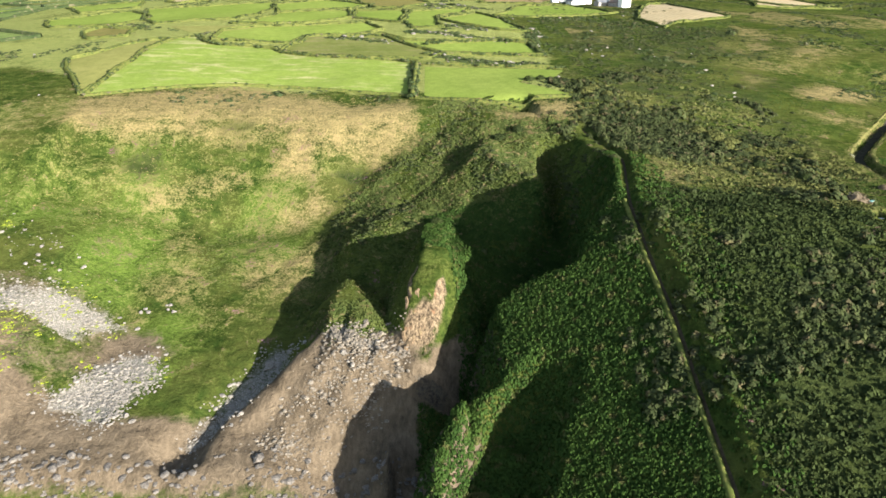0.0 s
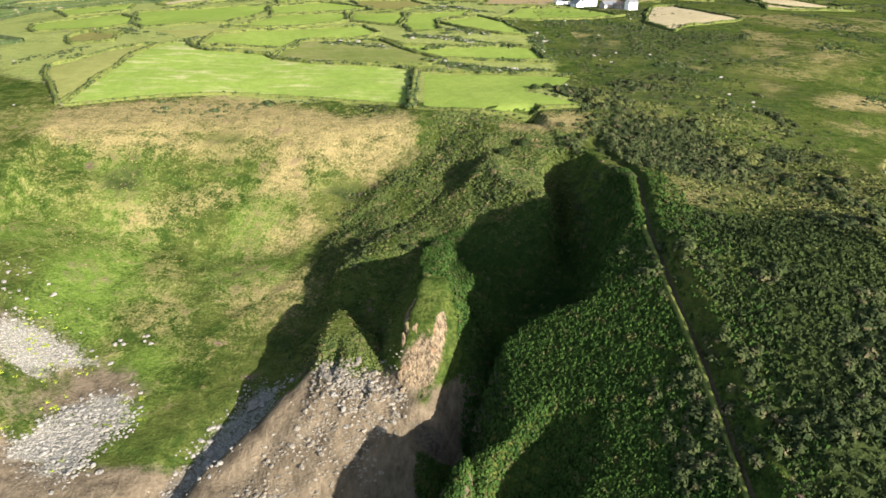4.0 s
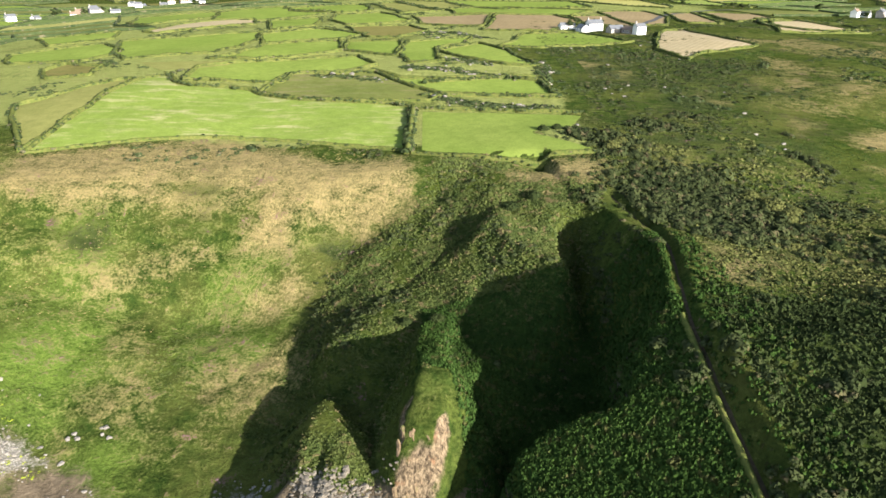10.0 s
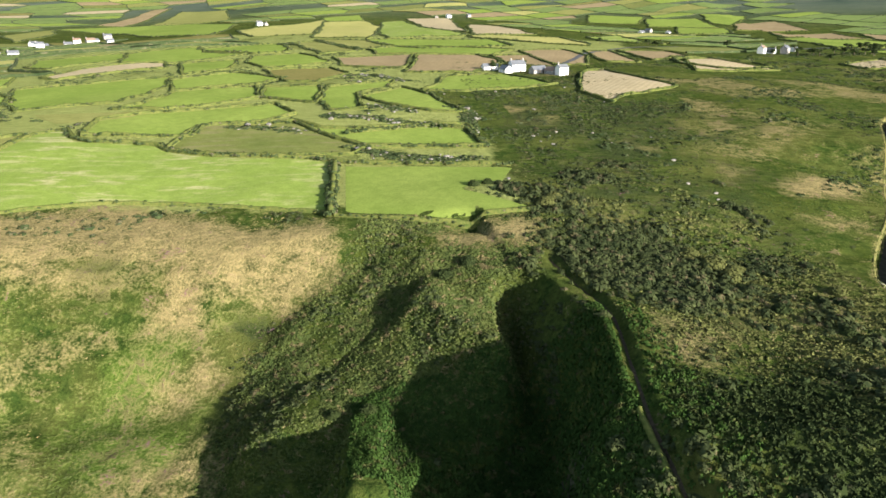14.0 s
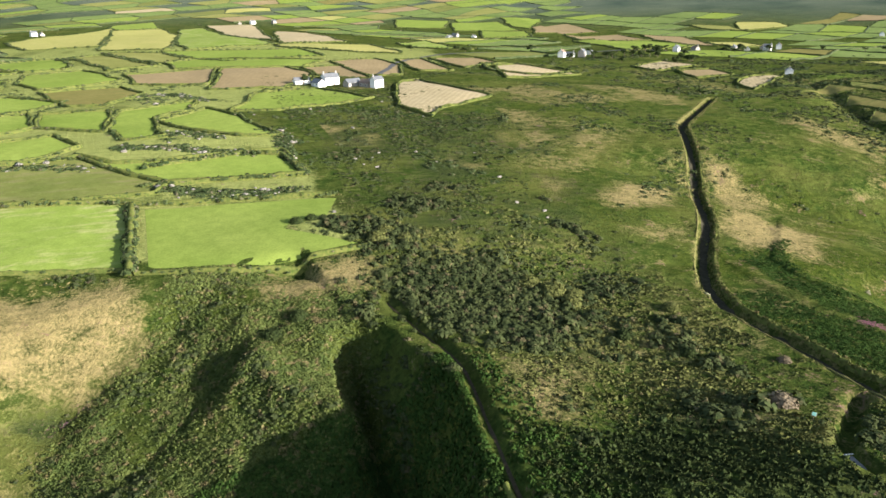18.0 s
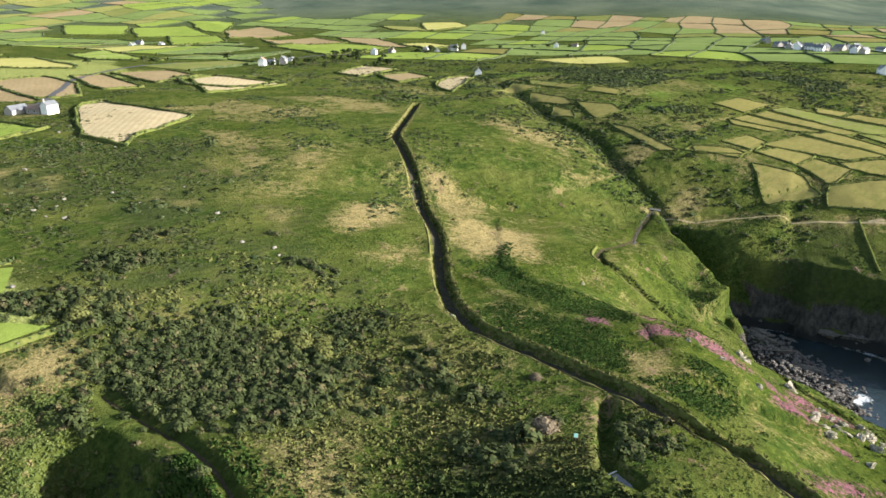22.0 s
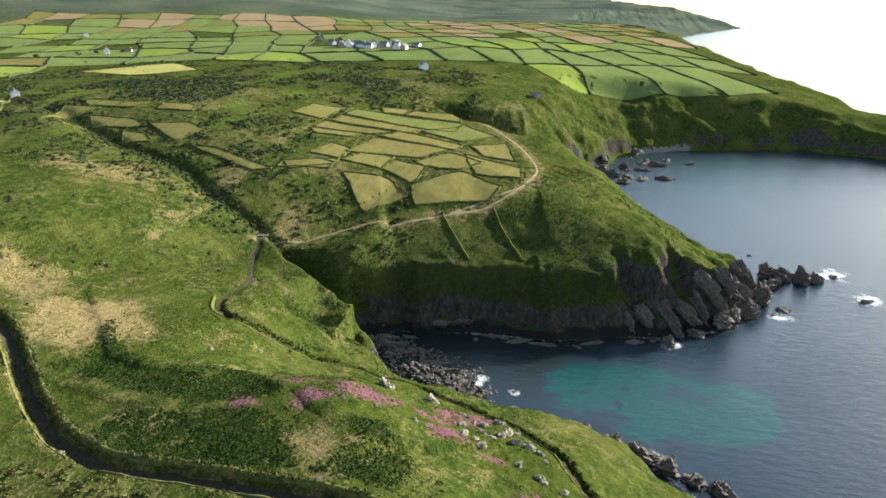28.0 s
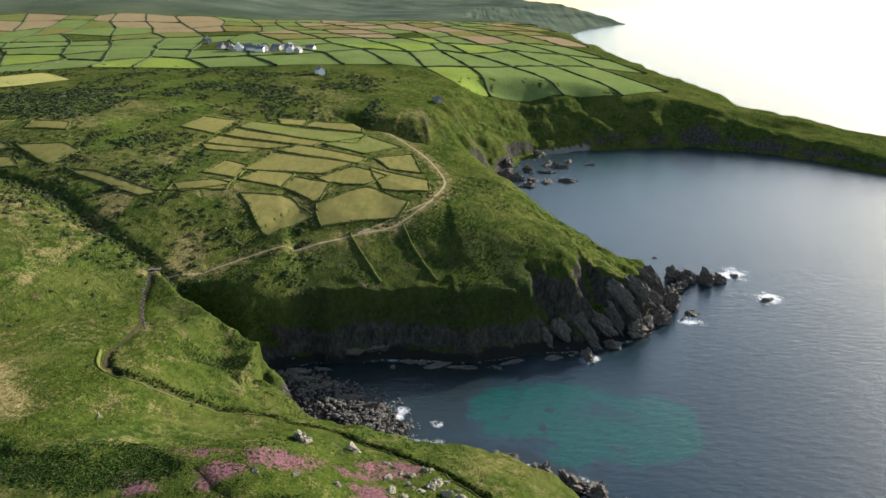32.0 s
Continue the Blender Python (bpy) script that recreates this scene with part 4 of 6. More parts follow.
def foliage_mesh(name, pts, radius, tall, templates, mat, seed=1):
    """All clumps of one kind as one mesh: pts (n, 3), radius (n), tall (n)."""
    r = np.random.default_rng(seed)
    which = r.integers(0, len(templates), len(pts))
    turn = r.uniform(0, 2 * np.pi, len(pts))
    blocks = []
    for t, tpl in enumerate(templates):
        m = which == t
        c, s = np.cos(turn[m])[:, None], np.sin(turn[m])[:, None]
        x = (tpl[None, :, 0] * c - tpl[None, :, 1] * s) * radius[m][:, None] + pts[m][:, 0:1]
        y = (tpl[None, :, 0] * s + tpl[None, :, 1] * c) * radius[m][:, None] + pts[m][:, 1:2]
        z = tpl[None, :, 2] * (radius[m] * tall[m])[:, None] + pts[m][:, 2:3]
        blocks.append(np.stack([x, y, z], -1).reshape(-1, 3))
    v = np.concatenate(blocks)
    return mesh_of(name, v, np.arange(len(v)).reshape(-1, 3), [mat])


BUSHY = [leaf_template(54, 0.29, s, 0.8, 0.22) for s in range(5)]
TUFTY = [leaf_template(10, 0.47, 20 + s, 0.45, 0.22) for s in range(5)]
CLUMPY = [leaf_template(62, 0.25, 60 + s, 0.9, 0.22) for s in range(5)]
SPARSE = [leaf_template(26, 0.37, 40 + s, 0.75, 0.22) for s in range(4)]


def spread(n, x0, x1, y0, y1, density, seed):
    """n random places kept by a density function of x, y."""
    r = np.random.default_rng(seed)
    x, y = r.uniform(x0, x1, n), r.uniform(y0, y1, n)
    keep = r.uniform(0, 1, n) < density(x, y)
    return x[keep], y[keep]


def stuff(name, label, category, x, y, radius, tall, templates, mat, seed, sink=0.1):
    pts = np.stack([x, y, drape(x, y, 0) - sink * radius], 1)
    return tagged(new(name, foliage_mesh(name, pts, radius, tall, templates, mat, seed)), label, category, kind="stuff")


def along(line, step):
    line = np.asarray(line, float)
    seg = np.hypot(*np.diff(line[:, :2], axis=0).T)
    at = np.concatenate([[0], np.cumsum(seg)])
    s = np.linspace(0, at[-1], max(2, int(at[-1] / step) + 1))
    x, y = np.interp(s, at, line[:, 0]), np.interp(s, at, line[:, 1])
    tx, ty = np.gradient(x), np.gradient(y)
    ln = np.hypot(tx, ty) + 1e-9
    return x, y, tx / ln, ty / ln


def curved(line, rounds=2):
    """The polyline with its corners cut round."""
    p = np.asarray(line, float)
    for _ in range(rounds):
        a, b = p[:-1] * 0.75 + p[1:] * 0.25, p[:-1] * 0.25 + p[1:] * 0.75
        p = np.concatenate([p[:1], np.stack([a, b], 1).reshape(-1, p.shape[1]), p[-1:]])
    return p


def bank_mesh(name, line, width, height, mat, step=1.5, offset=0.0, seed=0):
    """An uneven rounded bank that follows the ground along a line."""
    x, y, tx, ty = along(line, step)
    prof = np.array([-1.0, -0.72, -0.3, 0.3, 0.72, 1.0])
    rise = np.array([-0.25, 0.72, 1.0, 1.0, 0.72, -0.25])
    w = width * 0.5 * (1 + 0.25 * vnoise(x, y, 5, 91 + seed))
    h = height * (1 + 0.30 * vnoise(x, y, 4, 92 + seed) + 0.15 * vnoise(x, y, 1.7, 93))
    px = x[:, None] - ty[:, None] * (prof[None] * w[:, None] + offset)
    py = y[:, None] + tx[:, None] * (prof[None] * w[:, None] + offset)
    pz = drape(px, py) + rise[None] * h[:, None] + 0.12 * vnoise(px, py, 0.9, 95) * (rise > 0)
    return mesh_of(name, np.stack([px, py, pz], -1).reshape(-1, 3), grid_faces(*px.shape), [mat], True)


def strip_mesh(name, line, width, mat, step=1.2, lift=0.06):
    x, y, tx, ty = along(line, step)
    w = width * 0.5 * (1 + 0.3 * vnoise(x, y, 4, 97))
    prof = np.array([-1.0, -0.5, 0, 0.5, 1.0])
    px, py = x[:, None] - ty[:, None] * prof * w[:, None], y[:, None] + tx[:, None] * prof * w[:, None]
    pz = drape(px, py) + lift - 0.05 * np.abs(prof) ** 2
    return mesh_of(name, np.stack([px, py, pz], -1).reshape(-1, 3), grid_faces(*px.shape), [mat], True)


HEDGE_LEAVES = [[], [], []]


def hedge(line, width=2.4, height=1.5, leafy=1.0, label="overgrown stone hedge with grass and bramble on top", far=False):
    """A Cornish hedge: an earth-and-stone bank with scrub on it."""
    ob = tagged(new("hedge", bank_mesh("hedge", line, width, height, M_BANK, 4.0 if far else 2.0, 0, int(line[0][0]) % 7)), label, "hedge", "field hedges")
    x, y, tx, ty = along(line, (7.0 if far else 1.8) / max(leafy, 0.2))
    r = np.random.default_rng(int(abs(line[0][0] * 13 + line[0][1] * 7)))
    off = r.normal(0, width * 0.26, len(x))
    px, py = x - ty * off, y + tx * off
    rad = width * r.uniform(0.35, 0.65, len(x)) * (1.5 if far else 1.05)
    HEDGE_LEAVES[0].append(np.stack([px, py, drape(px, py) + height * 0.45], 1))
    HEDGE_LEAVES[1].append(rad)
    HEDGE_LEAVES[2].append(r.uniform(0.7, 1.2, len(x)))
    return ob


def field(ring, kind, label, step=4.0):
    """A field as a thin sheet of turf lying on the ground inside the ring."""
    xs, ys = [p[0] for p in ring], [p[1] for p in ring]
    gx, gy = np.meshgrid(np.arange(min(xs) - step, max(xs) + 2 * step, step), np.arange(min(ys) - step, max(ys) + 2 * step, step))
    cx, cy = 0.25 * (gx[:-1, :-1] + gx[1:, :-1] + gx[:-1, 1:] + gx[1:, 1:]), 0.25 * (gy[:-1, :-1] + gy[1:, :-1] + gy[:-1, 1:] + gy[1:, 1:])
    keep = inside(cx, cy, ring).ravel()
    f = grid_faces(*gx.shape)[keep]
    used, inv = np.unique(f, return_inverse=True)
    x, y = gx.ravel()[used], gy.ravel()[used]
    # pull the outer vertices onto the ring
    best, bx, by = np.full(len(x), 1e9), x.copy(), y.copy()
    for (ax, ay), (qx, qy) in zip(ring, ring[1:] + ring[:1]):
        t = np.clip(((x - ax) * (qx - ax) + (y - ay) * (qy - ay)) / ((qx - ax) ** 2 + (qy - ay) ** 2 + 1e-9), 0, 1)
        ex, ey = ax + t * (qx - ax), ay + t * (qy - ay)
        d = np.hypot(x - ex, y - ey)
        m = d < best
        best, bx, by = np.where(m, d, best), np.where(m, ex, bx), np.where(m, ey, by)
    edge = np.bincount(inv.ravel(), minlength=len(used)) < 4
    x, y = np.where(edge, bx, x), np.where(edge, by, y)
    dist = np.hypot(x, y - 60)
    z = drape(x, y) + 0.12 + 0.0009 * np.maximum(dist - 250, 0)
    z = np.where(edge, z - 0.1, z)
    me = mesh_of("field", np.stack([x, y, z], 1), inv.reshape(-1, 4), [M_FIELDS[kind]], True)
    return tagged(new("field", me), label, "field", "farm fields")


def wobble(ring, amount, step=7.0, seed=3):
    """The ring with the slightly uneven edges that old field walls have."""
    pts = []
    for p, q in zip(ring, list(ring[1:]) + [ring[0]]):
        n = max(1, int(math.hypot(q[0] - p[0], q[1] - p[1]) / step))
        pts += [(p[0] + (q[0] - p[0]) * i / n, p[1] + (q[1] - p[1]) * i / n) for i in range(n)]
    x, y = np.array(pts).T
    return [(float(px), float(py)) for px, py in zip(x + amount * vnoise(x, y, 14, seed), y + amount * vnoise(x, y, 14, seed + 1))]


NEAR_FIELDS = [
    ("mown", [(-147, 286), (-146, 380), (-132, 391), (-122, 370), (-89, 367), (-80, 356), (-55, 347), (-16, 341), (-13, 288), (-39, 296), (-80, 305), (-107, 299)], "large bright green mown field with pale cut strips"),
    ("green", [(-8, 287), (-9, 333), (54, 322), (46, 302), (30, 298), (50, 277), (23, 276)], "smooth light green pasture above the brown slope"),
    ("olive", [(-160, 423), (-114, 425), (-108, 412), (-141, 402)], "narrow rough olive pasture"),
    ("yellow", [(628, 592), (700, 536), (660, 488), (600, 518)], "yellow cut hay field"),
]

# fields of the middle distance, each within its own low hedge
MID_FIELDS = [
    ("green", [(-121, 380), (-123, 408), (-77, 431), (-49, 440), (-37, 417), (-48, 405), (-77, 396), (-77, 379)]),
    ("rough", [(-80, 362), (-77, 393), (-35, 398), (-11, 366), (-3, 357), (-7, 346), (-49, 349)]),
    ("green", [(-190, 462), (-202, 502), (-125, 540), (-120, 510), (-123, 497), (-128, 448), (-171, 438)]),
    ("green", [(-113, 442), (-109, 484), (-67, 497), (-58, 463), (-100, 431), (-123, 431)]),
    ("green", [(-59, 495), (-30, 491), (-24, 462), (-27, 444), (-54, 463)]),
    ("green", [(-121, 525), (-87, 565), (-54, 534), (-69, 508), (-110, 490)]),
    ("beige", [(-208, 552), (-201, 602), (-158, 647), (-144, 602), (-193, 544)]),
    ("green", [(-256, 471), (-213, 495), (-191, 467), (-194, 433), (-234, 435)]),
    ("green", [(-276, 540), (-229, 557), (-216, 522), (-247, 504)]),
    ("green", [(-255, 643), (-280, 719), (-212, 736), (-192, 654), (-233, 618)]),
    ("green", [(-184, 636), (-209, 728), (-159, 779), (-144, 725), (-103, 700), (-150, 641)]),
    ("green", [(-88, 624), (-94, 681), (-57, 694), (-28, 625), (-70, 591)]),
    ("dry", [(-68, 577), (-29, 596), (-13, 559), (-32, 513), (-49, 517)]),
    ("green", [(-150, 752), (-92, 827), (-68, 713), (-97, 701)]),
    ("olive", [(-82, 824), (-56, 867), (-5, 716), (-37, 687)]),
    ("yellow", [(-189, 1177), (-82, 1539), (-59, 991), (-142, 1010)]),
    ("olive", [(-583, 1312), (-570, 1487), (-501, 1295), (-466, 1092)]),
    ("green", [(-570, 1487), (-377, 1579), (-225, 1398), (-205, 1040), (-300, 1131), (-409, 1341)]),
    ("olive", [(-417, 1556), (-423, 1844), (-322, 1828), (-269, 1569), (-367, 1536)]),
    ("brown", [(-524, 1564), (-496, 1887), (-468, 1924), (-468, 1553)]),
    ("olive", [(-178, 338), (-152, 382), (-147, 380), (-150, 289)]),
    ("dry", [(-203, 409), (-199, 425), (-176, 415), (-174, 393), (-190, 392)]),
    ("yellow", [(-67, 1119), (-77, 1479), (4, 1501), (27, 1289), (5, 893), (-59, 930)]),
    ("green", [(-85, 1579), (-9, 1641), (-2, 1521), (-72, 1495)]),
    ("beige", [(86, 1559), (176, 1579), (141, 1063), (111, 1192)]),
    ("mown", [(35, 1473), (75, 1495), (131, 988), (27, 888), (18, 1061)]),
    ("beige", [(186, 1376), (232, 1308), (228, 1026), (138, 979)]),
    ("yellow", [(131, 963), (235, 942), (226, 794), (219, 771), (168, 826), (129, 919)]),
    ("green", [(1, 869), (135, 854), (141, 750), (60, 750), (17, 808)]),
    ("olive", [(-52, 879), (5, 853), (23, 788), (-3, 740)]),
    ("green", [(4, 752), (36, 784), (129, 712), (105, 666), (9, 688)]),
    ("brown", [(-23, 656), (39, 672), (26, 593), (-17, 607)]),
    ("brown", [(46, 669), (93, 666), (103, 610), (71, 560), (29, 565)]),
    ("brown", [(107, 661), (136, 669), (140, 583), (108, 610)]),
    ("brown", [(136, 698), (180, 716), (183, 656), (165, 598), (143, 602)]),
    ("green", [(-139, 635), (-102, 655), (-97, 584), (-119, 552)]),
    ("green", [(-25, 453), (-22, 489), (17, 514), (12, 483), (-7, 466), (-6, 435), (0, 422), (-16, 424)]),
    ("green", [(-3, 456), (24, 489), (49, 415), (29, 417), (4, 442)]),
    ("green", [(35, 482), (56, 537), (93, 548), (115, 493), (58, 475)]),
    ("green", [(-34, 401), (-18, 387), (-1, 385), (44, 390), (48, 357), (-1, 358), (-18, 379)]),
    ("green", [(488, 1623), (580, 1552), (517, 1431), (444, 1485)]),
    ("green", [(572, 1512), (676, 1502), (627, 1320), (521, 1364)]),
    ("green", [(713, 1564), (793, 1528), (675, 1354), (662, 1406)]),
    ("brown", [(696, 1380), (790, 1414), (752, 1235), (625, 1245)]),
    ("brown", [(646, 1169), (745, 1158), (705, 1024), (589, 1040)]),
    ("brown", [(762, 1121), (801, 1061), (686, 849), (667, 896)]),
    ("beige", [(400, 631), (446, 652), (452, 611), (400, 601)]),
    ("beige", [(264, 637), (287, 649), (316, 590), (240, 566)]),
    ("beige", [(152, 557), (167, 560), (185, 482), (140, 445), (132, 435), (124, 466)]),
    ("brown", [(233, 712), (275, 708), (277, 658), (237, 636)]),
    ("brown", [(200, 710), (222, 711), (218, 621), (190, 619)]),
    ("beige", [(430, 533), (451, 540), (475, 533), (405, 491), (412, 516)]),
    ("brown", [(417, 593), (444, 586), (441, 556), (405, 556)]),
    ("yellow", [(1066, 1228), (1125, 1182), (1095, 1126), (971, 1114)]),
    ("green", [(562, 1338), (627, 1289), (575, 1163), (484, 1149)]),
    ("green", [(564, 1008), (686, 998), (670, 878), (487, 767)]),
    ("mown", [(293, 1004), (360, 1078), (325, 834), (282, 885)]),
    ("yellow", [(741, 933), (780, 914), (770, 851), (675, 799)]),
    ("olive", [(971, 1253), (1008, 1189), (963, 1089), (949, 1187)]),
]
MID_FIELDS = [(kind, wobble(ring, 2.2 if ring[0][1] < 700 else 4.0, 9.0 if ring[0][1] < 700 else 25.0)) for kind, ring in MID_FIELDS]
MID_LABEL = {"rough": "rough tussocky pasture with scattered bushes", 'green': 'green pasture within hedges and scattered stones', 'olive': 'rough olive pasture within hedges', 'yellow': 'yellowish cut grass field', 'beige': 'pale cut hay field', 'mown': 'bright mown pasture', 'brown': 'light brown stubble field', 'dry': 'dry brownish meadow'}
NEAR_FIELDS += [(kind, ring, MID_LABEL[kind]) for kind, ring in MID_FIELDS]
for kind, ring, label in NEAR_FIELDS:
    field(ring, kind, label, 3.0 if ring[0][1] < 500 else 8.0)
for line, width, height, leafy in (
        ([(-14, 286), (23, 273), (52, 274)], 2.0, 1.2, 0.7),
        ([(-13, 284), (-13, 336)], 3.6, 2.2, 2.2),
        ([(-17, 342), (-9, 336), (54, 325)], 3.0, 1.4, 0.8),
        ([(-10, 355), (-2, 356), (49, 352)], 3.0, 1.5, 1.2),
        ([(49, 352), (44, 391), (-10, 378)], 3.2, 1.6, 1.4),
        ([(246, 612), (276, 577), (334, 612), (262, 671), (246, 612)], 3.4, 1.6, 1.2),
        ([(-147, 286), (-107, 299), (-80, 305), (-39, 296), (-13, 288)], 2.0, 1.0, 0.4),
        ([(-147, 286), (-146, 380), (-132, 391)], 2.4, 1.2, 0.8),
        ([(-132, 391), (-122, 370), (-89, 367), (-80, 356), (-55, 347), (-16, 341)], 3.0, 1.5, 1.2),
        ):
    hedge(curved(line, 1).tolist(), 0.8 * width, height, leafy)

for kind, ring in MID_FIELDS:
    cx, cy = sum(p[0] for p in ring) / len(ring), sum(p[1] for p in ring) / len(ring)
    far = math.hypot(cx, cy) > 750
    big = [(px + 1.5 * np.sign(px - cx), py + 1.5 * np.sign(py - cy)) for px, py in ring]
    hedge(big + big[:1], 2.6 if far else 2.0, 1.3, 1.0 if far else 0.9, "low hedge of stones and bramble round a field", far)

# small walled meadows on the eastern headland
MEADOWS = [
    ("dry", [(434, 261), (469, 254), (465, 205), (442, 219)]), ("dry", [(421, 278), (443, 275), (438, 262), (418, 261)]), ("olive", [(416, 257), (433, 251), (434, 233), (415, 235)]),
    ("dry", [(416, 232), (430, 229), (427, 211), (408, 214)]), ("olive", [(397, 250), (404, 227), (391, 213), (370, 230)]), ("dry", [(404, 211), (427, 189), (417, 165), (400, 170), (383, 205)]),
    ("olive", [(435, 216), (457, 202), (451, 180), (433, 192), (430, 210)]), ("dry", [(461, 191), (452, 156), (432, 156), (430, 180)]), ("dry", [(482, 191), (499, 170), (466, 161), (467, 180)]),
    ("dry", [(474, 251), (490, 241), (481, 199), (468, 203)]), ("dry", [(470, 297), (475, 265), (465, 272), (461, 291)]), ("yellow", [(490, 293), (488, 246), (476, 261), (474, 296)]),
    ("olive", [(511, 288), (504, 230), (492, 236), (495, 290)]), ("olive", [(533, 284), (534, 208), (511, 211), (507, 228), (516, 288)]), ("dry", [(552, 271), (557, 254), (541, 254), (539, 267)]),
    ("dry", [(391, 286), (399, 286), (414, 262), (399, 263)]), ("dry", [(405, 348), (404, 331), (387, 291), (381, 301)]), ("olive", [(442, 444), (439, 409), (430, 396), (425, 404), (425, 428)]),
    ("dry", [(418, 402), (417, 388), (408, 380), (403, 392)]), ("olive", [(462, 457), (477, 455), (475, 423), (464, 427)]), ("olive", [(462, 405), (475, 408), (476, 387), (462, 381)]),
]
MEADOW_LABEL = {"dry": "small dry straw coloured meadow within stone hedges", "olive": "small olive rough meadow within stone hedges", "green": "small green meadow within stone hedges", "yellow": "small yellowish meadow within stone hedges"}
MEADOWS += [("rough", [(423, 465), (462, 476), (458, 449), (446, 456)]), ("rough", [(476, 470), (480, 443), (463, 438), (465, 460)]), ("dry", [(433, 392), (438, 369), (431, 357), (411, 364)]), ("dry", [(400, 287), (409, 275), (406, 260), (391, 279)]),
            ("rough", [(496, 300), (530, 296), (528, 318), (500, 322)]), ("dry", [(540, 250), (556, 246), (560, 214), (540, 212)]), ("rough", [(500, 226), (530, 204), (516, 180), (492, 200)])]
MEADOW_LABEL["rough"] = MEADOW_LABEL["olive"]
def grown(ring, by):
    cx, cy = sum(p[0] for p in ring) / len(ring), sum(p[1] for p in ring) / len(ring)
    far = [math.hypot(px - cx, py - cy) for px, py in ring]
    return [(px + by * (px - cx) / f, py + by * (py - cy) / f) for (px, py), f in zip(ring, far)]


MEADOWS = [(kind, wobble(grown(ring, 2.0), 1.2, 5.0)) for kind, ring in MEADOWS]
for kind, ring in MEADOWS:
    kind = {"olive": "rough", "yellow": "dry"}.get(kind, kind) if ring[0][0] % 3 < 1 else "dry"
    field(ring, kind, MEADOW_LABEL[kind], 2.5)
    cx, cy = sum(p[0] for p in ring) / len(ring), sum(p[1] for p in ring) / len(ring)
    big = ring
    hedge(big + big[:1], 1.2, 0.7, 1.3)
CORNERS = [(540, 300), (556, 204), (436, 148), (372, 234), (420, 280)]
for line in ([(380, 191), (366, 183), (346, 171)], [(392, 165), (372, 157), (348, 144)]):
    hedge(line, 1.2, 0.8, 0.2, "low grassy bank running down the steep slope")

# the patchwork of farther fields: a lattice turned and jittered, with hedges on the cell borders
MOOR = [(52, 270), (56, 312), (50, 413), (30, 484), (84, 552), (128, 560), (190, 484), (250, 610), (330, 612), (345, 690), (430, 700), (560, 640), (520, 560), (600, 500), (720, 470), (770, 380), (745, 310), (770, 240),
        (760, 170), (690, 120), (560, 90), (440, 10), (300, 120), (120, -10), (-20, 50), (-160, 100), (-700, 0), (-700, 250), (-230, 300)]
EAST_EDGE = [(745, 310), (770, 236), (850, 150), (890, 60), (960, -20), (1030, -70), (1150, -60), (1300, -40), (2600, -40)]
rngf = np.random.default_rng(11)
NU, NV = 44, 60
ca, sa = math.cos(0.42), math.sin(0.42)
nodes = {}
for i in range(NU + 1):
    for j in range(NV + 1):
        u = (i - 11) * 104 + rngf.uniform(-30, 30)
        v = (j - 17) * 58 + rngf.uniform(-12, 12) + 14 * math.sin(u / 130 + j)
        nodes[i, j] = (u * ca - v * sa + 40, u * sa + v * ca + 260)
taken = [ring for _, ring, _ in NEAR_FIELDS]
KINDS = ["green"] * 4 + ["grass"] * 9 + ["rough"] * 3 + ["olive"] * 2 + ["yellow", "beige", "brown", "dry"]
LABELS = {"grass": "deep green pasture within dark hedges", "rough": "rough dull green pasture", "green": "green pasture within dark hedges", "mown": "pale striped mown pasture", "olive": "rough olive green pasture", "yellow": "yellowish grass field",
          "beige": "pale cut hay field", "brown": "brown stubble field", "dry": "dry straw coloured meadow"}
FAR_LINES = []
for i in range(NU):
    for j in range(NV):
        quad = [nodes[i, j], nodes[i + 1, j], nodes[i + 1, j + 1], nodes[i, j + 1]]
        cx, cy = sum(p[0] for p in quad) / 4, sum(p[1] for p in quad) / 4
        dist, az = math.hypot(cx, cy - 80), math.degrees(math.atan2(cx, cy - 80))
        pick = rngf.integers(0, len(KINDS))
        wild = rngf.uniform()
        ax, ay = np.array([p[0] for p in quad] + [cx]), np.array([p[1] for p in quad] + [cy])
        if dist > 2300 - 600 * (az > 30) or az < -48 or az > 97 or inside(ax, ay, MOOR).any() or any(inside(ax, ay, ring).any() or inside(*np.array(ring, float).T, quad).any() for ring in taken):
            continue
        if (near_line(ax, ay, COAST)[0] < (62 if cx > 740 else 90)).any() or not on_land(ax, ay).all() or wild < 0.04 + 0.2 * (dist > 1700):
            continue
        kind = KINDS[pick]
        if cx > 1150:
            kind = ("brown", "dry", "grass", "rough")[pick % 4]
        elif cx > 740:
            kind = ("grass", "grass", "green", "grass", "grass")[pick % 5]
        s = 0.975
        inner = [(cx + (px - cx) * s, cy + (py - cy) * s) for px, py in quad]
        field(inner, kind, LABELS[kind], 9.0 if dist < 1100 else 16.0)
        FAR_LINES += [[quad[0], quad[1]], [quad[1], quad[2]]] if cx < 740 or wild < 0.8 else [[quad[0], quad[1]]]
far_v, far_f, base = [], [], 0
